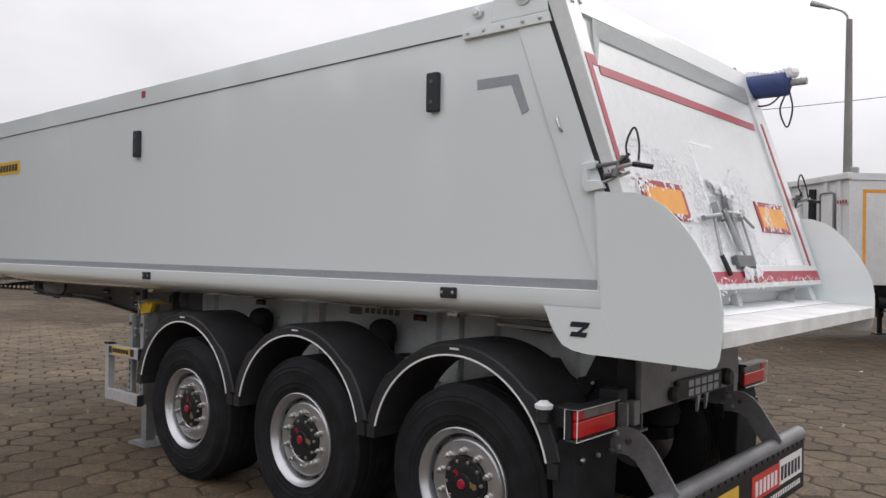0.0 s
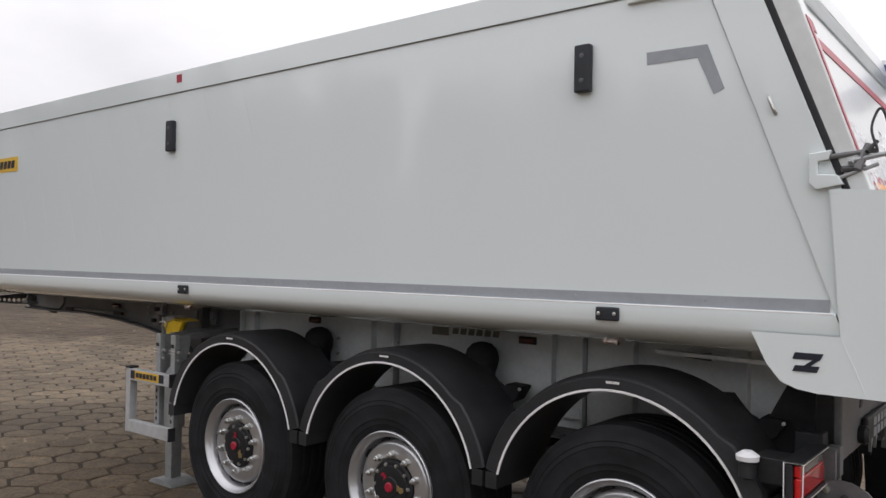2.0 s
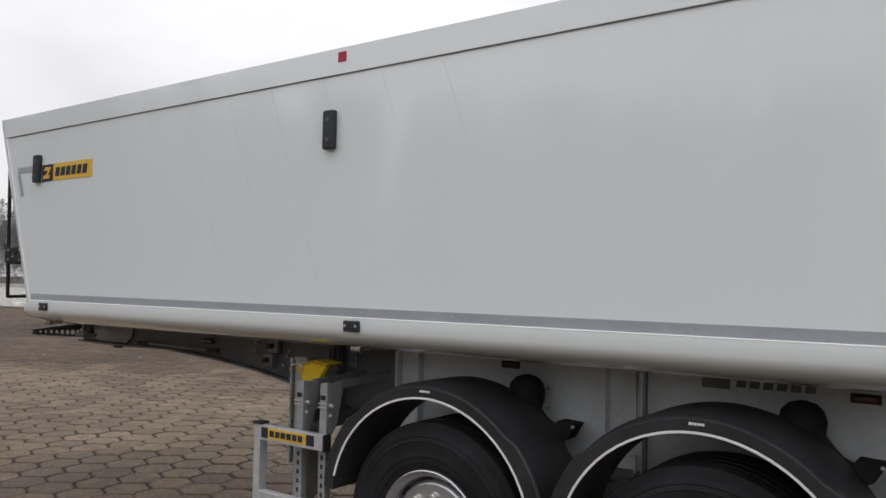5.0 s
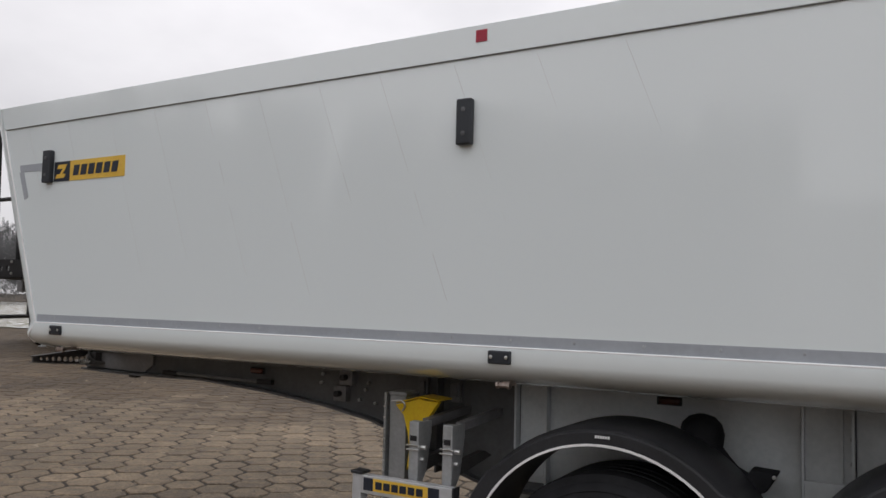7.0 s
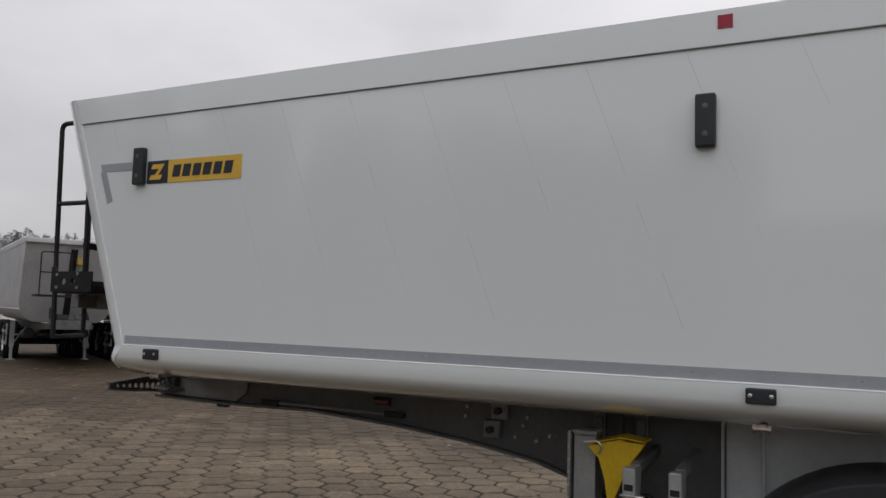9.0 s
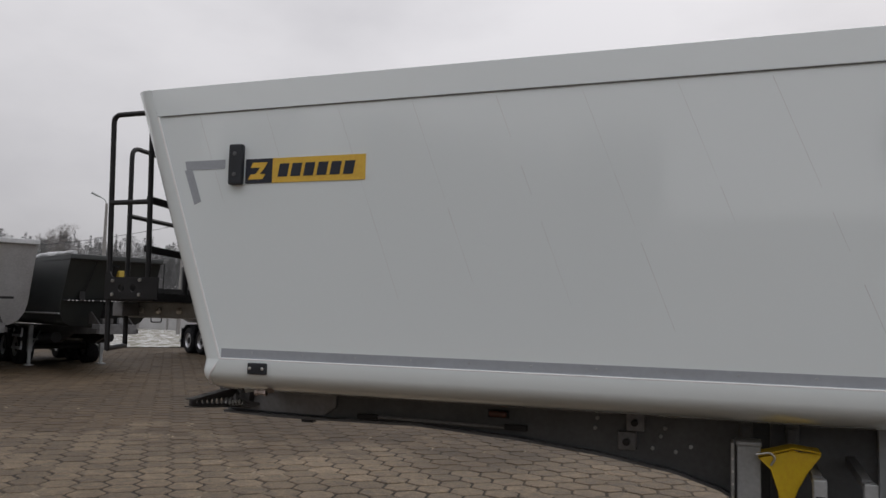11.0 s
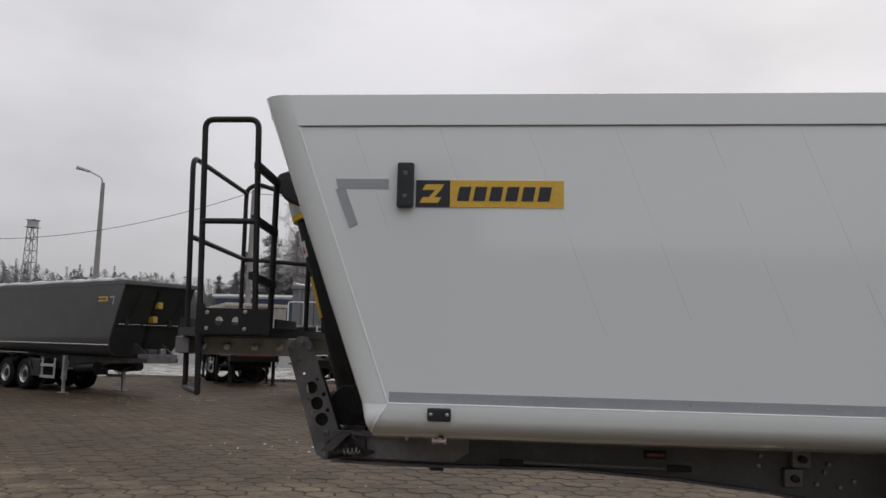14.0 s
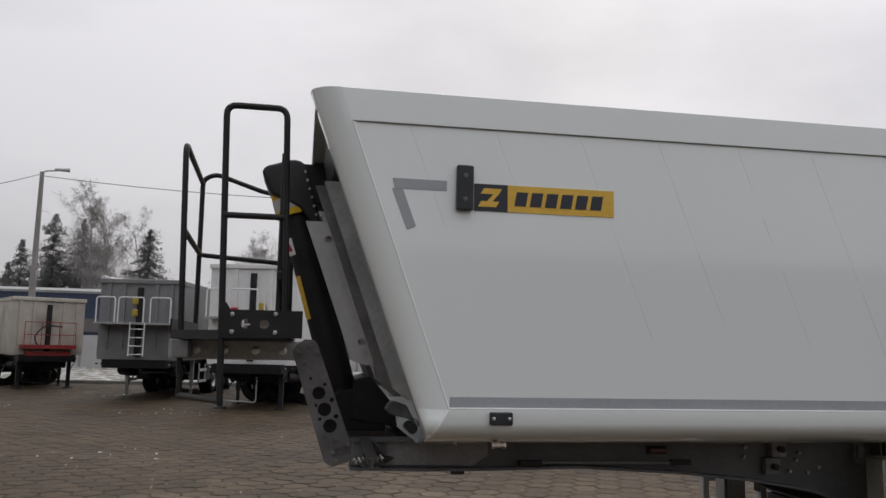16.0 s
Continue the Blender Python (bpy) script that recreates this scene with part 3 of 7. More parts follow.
for y, s in ((4.34, 1), (4.86, -1)):
    bm = B()
    rim_ = [(lip_x(2.50) - 0.17, 2.50), (lip_x(1.73) - 0.17, 1.73), (lip_x(1.70) - 0.10, 1.70), (lip_x(1.70) + 0.14, 1.70), (lip_x(2.50) + 0.14, 2.50)]
    holed_plate(bm, rim_, [(lip_x(z) - 0.075, z, r) for z, r in ((2.40, 0.02), (2.30, 0.012), (2.14, 0.018), (1.96, 0.011), (1.83, 0.022), (1.765, 0.016))], y, y + s * 0.010)
    part("hoist_cheek", bm, "paint_in", front_wall, "pale galvanised cheek plate with holes beside the cylinder")
bm = B()
prism(bm, [(-8.93, 2.86), (-8.86, 2.62), (lip_x(2.62) + 0.14, 2.62), (lip_x(2.86) + 0.14, 2.86)], "y", 4.48, 4.72)
# shade of the recess on both sides, put in as solid black blocks
for ya, yb in ((3.62, 4.40), (4.80, 5.58)):
    prism(bm, [(lip_x(2.87) + 0.05, 2.87), (lip_x(2.67) + 0.02, 2.67), (lip_x(2.67) + 0.14, 2.67), (lip_x(2.87) + 0.14, 2.87)], "y", ya, yb)
part("head_bracket", bm, "blackpaint", front_wall, "black bracket behind the cylinder head, with blocks that paint the recess dark", bevel=0.01)
bm = B()
box(bm, lip_x(TOP) + 0.02, lip_x(TOP) + 0.20, Y0 + 0.1, Y1 - 0.1, TOP - 0.09, TOP + 0.003)
part("front_top_rail", bm, "paint", trailer, bevel=0.01)


def lettering(bm, x, z, width, height, y, n, lean=0.18, d=1):
    """A row of plain leaning bars that stands for unlettered print."""
    step = width / n
    for i in range(n):
        a, b = x + d * i * step, x + d * (i + 0.74) * step
        prism(bm, [(a, z), (b, z), (b + d * lean * height, z + height), (a + d * lean * height, z + height)], "y", y, y - 0.0015)


# front side sign: navy square with a yellow slanted mark, yellow field with dark bars
bm = B()
box(bm, -7.977, -7.459, Y0 + 0.004, Y0 + 0.010, 2.432, 2.558)
sign = part("side_sign", bm, "yellow", trailer, "yellow and navy maker's sign")
bm = B()
box(bm, -8.135, -7.977, Y0 + 0.0035, Y0 + 0.010, 2.432, 2.558)
part("sign_square", bm, "navy", sign)
bm = B()
for k, zz in ((0, 2.512), (1, 2.452)):
    o = 0.012 * k
    prism(bm, [(-8.105 - o, zz), (-8.02 - o, zz), (-8.005 - o, zz + 0.026), (-8.09 - o, zz + 0.026)], "y", Y0 + 0.0005, Y0 + 0.003)
prism(bm, [(-8.075, 2.478), (-8.05, 2.478), (-8.02, 2.512), (-8.045, 2.512)], "y", Y0 + 0.0005, Y0 + 0.003)
part("sign_mark", bm, "yellow", sign)
bm = B()
lettering(bm, -7.945, 2.462, 0.44, 0.066, Y0 + 0.0032, 6)
part("sign_print", bm, "navy", sign)


# bump pads, clamps and lashing pins, both sides
def pad_mesh(x, side, s, low):
    bm = B()
    box(bm, x - 0.038, x + 0.038, side + s * 0.008, side - s * 0.03, low, low + 0.208)
    p = part("bump_pad", bm, "pad", trailer, "black rubber bump pad with two screws", bevel=0.008)
    for z in (low + 0.05, low + 0.158):
        bm = B()
        lathe(bm, [(0.011, -s * 0.0285), (0.011, -s * 0.0325), (0.004, -s * 0.034)], (x, side, z), 10)
        part("screw", bm, "frame", p)
    return p


for side, s in ((Y0, 1), (Y1, -1)):
    for x, low in ((-8.182, 2.427), (-5.150, 2.426), (-2.034, 2.450)):
        pad_mesh(x, side, s, low)
    for x in (-8.001, -4.955, -1.902):
        bm = B()
        box(bm, x - 0.052, x + 0.052, side + s * 0.0, side - s * 0.028, 1.470, 1.527)
        c = part("edge_clamp", bm, "pad", trailer, "small black plate with two screws", bevel=0.006)
        for dx in (-0.036, 0.036):
            bm = B()
            lathe(bm, [(0.008, -s * 0.027), (0.008, -s * 0.031), (0.003, -s * 0.033)], (x + dx, side, 1.50), 10)
            part("screw", bm, "zinc", c)
        bm = B()
        tube(bm, [(x - 0.032, side + s * 0.028, 1.378), (x + 0.032, side + s * 0.028, 1.378)], 0.010, 10)
        for dx in (-0.026, 0.026):
            tube(bm, [(x + dx - 0.006, side + s * 0.028, 1.378), (x + dx + 0.006, side + s * 0.028, 1.378)], 0.015, 10)
        box(bm, x - 0.012, x + 0.012, side + s * 0.03, side + s * 0.13, 1.372, 1.392)
        part("lashing_pin", bm, "pin", trailer, "dull zinc lashing pin")

# ---- side skirts and rear spoon ----
SK = [(-1.311, 1.465), (-1.008, 1.463), (-1.046, 1.986), (-0.85, 1.974), (-0.775, 1.948), (-0.715, 1.912), (-0.64, 1.84), (-0.575, 1.755), (-0.515, 1.655), (-0.478, 1.57), (-0.462, 1.48), (-0.462, 1.39), (-0.474, 1.29), (-0.488, 1.258), (-0.512, 1.248), (-0.89, 1.256), (-1.08, 1.258), (-1.15, 1.268), (-1.206, 1.29), (-1.255, 1.35)]
for side, s in ((Y0, 1), (Y1, -1)):
    bm = B()
    prism(bm, SK, "y", side - s * 0.026, side - s * 0.018)
    sk = part("rear_skirt", bm, "paint", trailer, "curved light grey side plate of the rear chute")
    bm = B()
    prism(bm, [(-1.010, 1.463), (-0.927, 1.262), (-0.922, 1.262), (-1.005, 1.463)], "y", side - s * 0.0275, side - s * 0.02)
    part("fold_line", bm, "paint", sk)
    # dark slanted emblem
    bm = B()
    for pts in ([(-1.155, 1.400), (-1.060, 1.400), (-1.072, 1.376), (-1.165, 1.376)], [(-1.165, 1.332), (-1.155, 1.354), (-1.072, 1.354), (-1.082, 1.332)], [(-1.128, 1.352), (-1.106, 1.352), (-1.072, 1.378), (-1.094, 1.378)]):
        prism(bm, pts, "y", side - s * 0.0295, side - s * 0.024)
    part("emblem", bm, "navy", sk)
bm = B()
prism(bm, [(-1.02, 1.44), (-0.475, 1.405), (-0.462, 1.40), (-0.462, 1.335), (-0.474, 1.335), (-0.476, 1.392), (-1.02, 1.425)], "y", Y0 - 0.017, Y1 + 0.017)
spoon = part("chute_lip", bm, "frosted", trailer, "grey discharge lip dusted with snow")
bm = B()
prism(bm, [(-0.95, 1.437), (-0.70, 1.4215), (-0.70, 1.4245), (-0.95, 1.442)], "y", Y0 + 0.05, Y1 - 0.05)
part("snow_dusting", bm, "snow", spoon, "thin snow on the lip")
for x0, x1, z in ((-1.0, -0.93, 1.44),):
    bm = B()
    prism(bm, [(-1.06, 1.36), (-0.92, 1.445), (-0.90, 1.535), (-1.02, 1.55)], "y", Y0 + 0.03, Y1 - 0.03)
    part("rear_sill", bm, "paint_in", trailer, bevel=0.006)
for y in (3.75, 4.63, 5.45):
    bm = B()
    prism(bm, [(-0.96, 1.43), (-0.86, 1.432), (-0.89, 1.53), (-0.96, 1.55)], "y", y - 0.03, y + 0.03)
    part("sill_bracket", bm, "paint_in", trailer, bevel=0.004)


# ---- tailgate ----
def gx(z):
    """Outer face of the tailgate."""
    return -1.144 - (z - 2.637) * 0.34


def gate_box(bm, y0, y1, z0, z1, d0, d1):
    """A slab on the tilted tailgate face, from d0 to d1 outwards."""
    vs = []
    for d in (d0, d1):
        for y, z in ((y0, z0), (y1, z0), (y1, z1), (y0, z1)):
            vs.append(bm.verts.new((gx(z) + d, y, z + d * 0.34)))
    for a in ((0, 1, 2, 3), (7, 6, 5, 4), (0, 4, 5, 1), (1, 5, 6, 2), (2, 6, 7, 3), (3, 7, 4, 0)):
        bm.faces.new([vs[i] for i in a])


GT, GB = 2.99, 1.54
RT, RB, RL, RR = 2.857, 1.665, Y0 + 0.125, Y1 - 0.20   # recessed field of the gate
bm = B()
gate_box(bm, Y0 + 0.10, Y1 - 0.10, GB, GT - 0.05, -0.11, -0.018)
gate = part("tailgate", bm, "dimmed_gate", trailer, "pale grey tipping tailgate with snow clinging to it")
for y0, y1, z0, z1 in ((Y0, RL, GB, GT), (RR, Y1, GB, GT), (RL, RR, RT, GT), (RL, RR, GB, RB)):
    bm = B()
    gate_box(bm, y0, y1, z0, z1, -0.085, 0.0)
    part("gate_frame", bm, "dimmed_gate", gate, bevel=0.005)


def gate_slope(pts):
    """A sloping face of the recess: (y, z, out) corners."""
    bm = B()
    vs = [bm.verts.new((gx(z) + d, y, z + d * 0.34)) for y, z, d in pts]
    bm.faces.new(vs)
    bmesh.ops.solidify(bm, geom=bm.faces[:], thickness=0.004)
    part("recess_slope", bm, "dimmed_gate", gate)


gate_slope([(RL + 0.10, RT, -0.002), (RR, RT, -0.002), (RR, RT - 0.10, -0.010), (RL + 0.13, RT - 0.10, -0.010)])
gate_slope([(RL, RT - 0.22, -0.002), (RL + 0.10, RT, -0.002), (RL + 0.13, RT - 0.10, -0.010), (RL + 0.03, RT - 0.245, -0.010)])
for y, z in ((Y0 + 0.05, 2.955), (Y0 + 0.13, 2.957), (Y0 + 0.14, 2.915), (Y0 + 0.06, 2.90), (Y1 - 0.05, 2.955), (Y1 - 0.06, 2.91)):
    bm = B()
    gate_box(bm, y - 0.012, y + 0.012, z - 0.009, z + 0.009, 0.0, 0.008)
    part("gate_bolt", bm, "galv", gate, bevel=0.003)
for y0, y1, z0, z1, d in ((Y0 + 0.03, Y0 + 0.072, 2.08, 2.64, 0.0), (Y0 + 0.0725, Y0 + 0.125, 2.588, 2.64, 0.0), (Y1 - 0.155, Y1 - 0.115, 1.66, 2.62, 0.0), (Y0 + 0.12, Y1 - 0.03, 1.567, 1.628, 0.0), (RL + 0.05, RR - 0.055, 2.565, 2.613, -0.0175)):
    bm = B()
    gate_box(bm, y0, y1, z0, z1, d + 0.0005, d + 0.003)
    part("outline_tape", bm, "red", gate, "red reflective outline tape")
for y, w, z in ((3.575, 0.475, 1.885), (5.072, 0.52, 1.868)):
    bm = B()
    gate_box(bm, y, y + w, z, z + 0.185, -0.0175, -0.012)
    plate = part("marker_plate", bm, "red", gate, "red-edged orange long-vehicle plate, snow on it")
    bm = B()
    gate_box(bm, y + 0.035, y + w - 0.035, z + 0.03, z + 0.155, -0.0115, -0.010)
    part("plate_field", bm, "orange", plate)

# snow clinging to the gate: many small lumps
rnd = random.Random(4)
bm = B()


def flake(bm, y, z, r, d):
    c = Vector((gx(z) + d, y, z + d * 0.34))
    vs = []
    n = 6
    top = bm.verts.new(c + Vector((r * 0.14, 0, r * 0.05)))
    for i in range(n):
        a = 2 * math.pi * i / n + rnd.random()
        k = r * rnd.uniform(0.6, 1.25)
        vs.append(bm.verts.new(c + Vector((-0.34 * k * math.sin(a), k * math.cos(a), k * math.sin(a)))))
    vs.sort(key=lambda v: math.atan2((v.co - c).z, (v.co - c).y))
    for i in range(n):
        bm.faces.new((vs[i], vs[(i + 1) % n], top))


for i in range(6200):
    y, z = rnd.uniform(RL + 0.03, RR - 0.07), 1.68 + abs(rnd.gauss(0, 0.24))
    if z > 2.30 or noise.noise((y * 2.2, z * 2.6, 3)) < 0.04 + 0.35 * (z - 1.95):
        continue
    flake(bm, y, z, rnd.uniform(0.003, 0.012), -0.0165)
# drifts beside the hatch, in the lower corner of the recess and by the latch
for yc, zc, dy, dz, n_ in ((4.28, 1.95, 0.05, 0.13, 420), (4.22, 1.80, 0.07, 0.10, 380), (3.68, 2.16, 0.12, 0.045, 520), (3.95, 2.14, 0.10, 0.05, 160)):
    for i in range(n_):
        flake(bm, rnd.gauss(yc, dy), rnd.gauss(zc, dz), rnd.uniform(0.003, 0.014), -0.0165)
for i in range(1500):
    y = RR - 0.07 - abs(rnd.gauss(0, 0.24))
    z = RB + 0.008 + abs(rnd.gauss(0, 0.085))
    if y > 4.9 and z < 1.70 + 0.22 * (y - 4.9):
        flake(bm, y, z, rnd.uniform(0.006, 0.02), -0.0165)
for i in range(900):
    y = rnd.uniform(3.95, 4.5)
    flake(bm, y, RB + 0.006 + abs(rnd.gauss(0, 0.025)), rnd.uniform(0.005, 0.014), -0.0165)
for y0_, w_, z0_, n_ in ((3.575, 0.475, 1.885, 380), (5.072, 0.52, 1.868, 420)):
    for i in range(n_):
        y, z = y0_ + rnd.uniform(0, w_), z0_ + rnd.uniform(0, 0.185)
        edge = min(z - z0_, z0_ + 0.185 - z)
        if edge < 0.03 and noise.noise((y * 9, z * 9, 9)) > -0.1 or noise.noise((y * 6, z * 6, 9)) > 0.25:
            flake(bm, y, z, rnd.uniform(0.003, 0.012), -0.0095)
for i in range(420):
    flake(bm, Y0 + 0.06 + abs(rnd.gauss(0, 0.14)), rnd.gauss(2.10, 0.05), rnd.uniform(0.003, 0.012), 0.001)
for i in range(360):
    flake(bm, rnd.uniform(Y0 + 0.15, Y1 - 0.05), rnd.gauss(1.577, 0.012), rnd.uniform(0.005, 0.016), 0.002)
part("snow_crust", bm, "snow", gate, "patches of wind-blown snow")
for y, w in ((4.52, 0.30), (3.7, 0.2), (5.3, 0.3)):
    bm = B()
    gate_box(bm, y, y + w, RB + 0.001, RB + 0.035, -0.017, -0.012)
    part("snow_heap", bm, "snow", gate, bevel=0.01)
# grain hatch with its lever gear in the middle of the gate
bm = B()
gate_box(bm, 4.42, 4.80, 1.672, 1.70, -0.017, -0.018)
gate_box(bm, 4.345, 4.372, 1.70, 2.33, -0.0175, -0.030)
gate_box(bm, 4.345, 4.69, 2.331, 2.352, -0.0175, -0.026)
hatch = part("grain_hatch", bm, "paint", gate, "sliding hatch frame with levers")
bm = B()
gate_box(bm, 4.37, 4.62, 1.94, 2.045, -0.017, -0.026)
gate_box(bm, 4.37, 4.40, 1.90, 2.0, -0.026, 0.02)
gate_box(bm, 4.55, 4.58, 1.92, 2.03, -0.026, 0.02)
part("gear_plate", bm, "galv", hatch, bevel=0.004)
for pts, r, m_ in ((((4.14, 1.905), (4.42, 1.935)), 0.013, "galv"), (((4.29, 1.915), (4.222, 1.71)), 0.009, "galv"), (((4.222, 1.715), (4.262, 1.612)), 0.013, "plastic"),
                   (((4.55, 2.02), (4.557, 1.71)), 0.009, "galv"), (((4.69, 1.935), (4.675, 1.635)), 0.007, "galv"), (((4.46, 1.965), (4.52, 1.74)), 0.016, "galv"),
                   (((4.40, 1.95), (4.72, 1.95)), 0.011, "zinc"), (((4.70, 1.945), (4.84, 1.878)), 0.008, "galv"), (((4.66, 1.92), (4.73, 1.965)), 0.016, "galv"), (((4.40, 1.955), (4.415, 1.90)), 0.017, "frame")):
    bm = B()
    tube(bm, [(gx(z) + 0.012, y, z) for y, z in pts], r, 10)
    part("lever", bm, m_, hatch)
bm = B()
gate_box(bm, 4.40, 4.64, 1.645, 1.712, -0.01, 0.02)
part("hatch_slide", bm, "frame", hatch, bevel=0.006)
bm = B()
for i in range(90):
    y = rnd.uniform(4.42, 4.72)
    flake(bm, y, 2.105 - 0.18 * (y - 4.42) + rnd.gauss(0, 0.012), rnd.uniform(0.015, 0.032), -0.03 + rnd.uniform(0, 0.04))
for i in range(60):
    flake(bm, rnd.uniform(4.48, 4.72), 1.62 + rnd.gauss(0, 0.012), rnd.uniform(0.014, 0.028), 0.002 + rnd.uniform(0, 0.02))
part("snow_heap", bm, "snow", hatch)

# gate latches at both edges, hinge blocks at the top
for side, s in ((Y0, 1), (Y1, -1)):
    bm = B()
    prism(bm, [(-1.115, 2.01), (-1.115, 2.115), (-1.04, 2.125), (-1.05, 2.09), (-1.085, 2.085), (-1.085, 2.04), (-1.02, 2.035), (-1.0, 2.0), (-1.09, 1.985)], "y", side - s * 0.03, side + s * 0.01)
    latch = part("gate_latch", bm, "paint", trailer, "latch with zinc claw and cable", bevel=0.004)
    for (x0, z0), (x1, z1), r, m_ in (((-1.06, 2.10), (-0.90, 2.12), 0.013, "dull"), ((-1.03, 2.02), (-0.90, 2.07), 0.010, "galv"), ((-0.99, 2.08), (-0.85, 2.11), 0.013, "galv"), ((-0.87, 2.10), (-0.79, 2.085), 0.016, "plastic"), ((-0.96, 2.05), (-0.93, 2.14), 0.02, "dull"), ((-1.01, 2.055), (-0.94, 2.06), 0.016, "frame"), ((-0.93, 2.11), (-0.905, 2.15), 0.011, "plastic")):
        bm = B()
        tube(bm, [(x0, side - s * 0.015, z0), (x1, side + s * 0.02, z1)], r * 0.72, 8)
        part("claw", bm, m_, latch)
    bm = B()
    tube(bm, bent([(-0.90, side, 2.12), (-0.93, side + s * 0.03, 2.20), (-0.90, side + s * 0.06, 2.29), (-0.87, side + s * 0.05, 2.20), (-0.86, side + s * 0.02, 2.11)], 0.05), 0.005, 6)
    part("cable", bm, "plastic", latch)
    bm = B()
    prism(bm, [(-1.835, 2.80), (-1.30, 2.80), (-1.315, 2.85), (-1.60, 2.852), (-1.84, 2.845)], "y", side - s * 0.016, side + s * 0.012)
    hinge = part("gate_hinge", bm, "paint", trailer, "bolted hinge plate of the tailgate", bevel=0.003)
    bm = B()
    prism(bm, [(-1.66, 2.853), (-1.32, 2.853), (-1.34, 2.99), (-1.42, 3.05), (-1.52, 3.05), (-1.64, 2.98)], "y", side - s * 0.012, side + s * 0.03)
    part("hinge_arm", bm, "paint", hinge, bevel=0.006)
    for x, z, r in ((-1.743, 2.925, 0.028), (-1.46, 2.955, 0.05)):
        bm = B()
        lathe(bm, [(r, -s * 0.004), (r, -s * 0.02), (r * 0.6, -s * 0.024), (r * 0.5, -s * 0.03)], (x, side, z), 20)
        part("pivot_cap", bm, "paint", hinge)
    for x in (-1.80, -1.70, -1.58, -1.46, -1.36):
        bm = B()
        lathe(bm, [(0.011, -s * 0.015), (0.011, -s * 0.022), (0.004, -s * 0.024)], (x, side, 2.826), 6)
        part("bolt", bm, "zinc", hinge)
    # lashing eye on the rear post
    bm = B()
    tube(bm, bent([(-1.262, side - s * 0.004, 2.345), (-1.255, side - s * 0.02, 2.33), (-1.24, side - s * 0.02, 2.29), (-1.235, side - s * 0.004, 2.275)], 0.01), 0.007, 6)
    part("hook", bm, "zinc", trailer, "small zinc rope hook")

# rolled tarpaulin along the far top edge, snow on its back
bm = B()
tube(bm, [(-8.7, Y1 - 0.06, TOP + 0.035), (-1.35, Y1 - 0.06, TOP + 0.035)], 0.055, 14)
roll = part("tarpaulin_roll", bm, "blue", trailer, "rolled blue tarpaulin with snow and a dangling cord")
bm = B()
lathe(bm, [(0.02, -1.36), (0.085, -1.33), (0.085, -1.0), (0.03, -0.97)], (0, Y1 - 0.05, 2.90), 20, "x")
part("roll_end", bm, "blue", roll)
bm = B()
for i in range(14):
    f = i / 13
    tube(bm, [(-1.32 + 0.34 * f, Y1 - 0.09, 2.958 + 0.012 * math.sin(7 * f)), (-1.29 + 0.34 * f, Y1 - 0.03, 2.966)], 0.035, 8)
part("roll_snow", bm, "snow", roll)
bm = B()
tube(bm, [(-1.0, Y1 - 0.05, 2.90), (-0.87, Y1 - 0.05, 2.90)], 0.024, 12)
part("roll_tube", bm, "galv", roll)
bm = B()
tube(bm, bent([(-1.25, Y1 - 0.05, 2.83), (-1.2, Y1 - 0.06, 2.76), (-1.1, Y1 - 0.06, 2.76), (-0.98, Y1 - 0.06, 2.88), (-1.05, Y1 - 0.06, 2.72), (-0.99, Y1 - 0.06, 2.57), (-0.95, Y1 - 0.06, 2.72), (-0.99, Y1 - 0.06, 2.89), (-0.90, Y1 - 0.06, 2.92)], 0.06), 0.006, 6)
part("cord", bm, "plastic", roll)

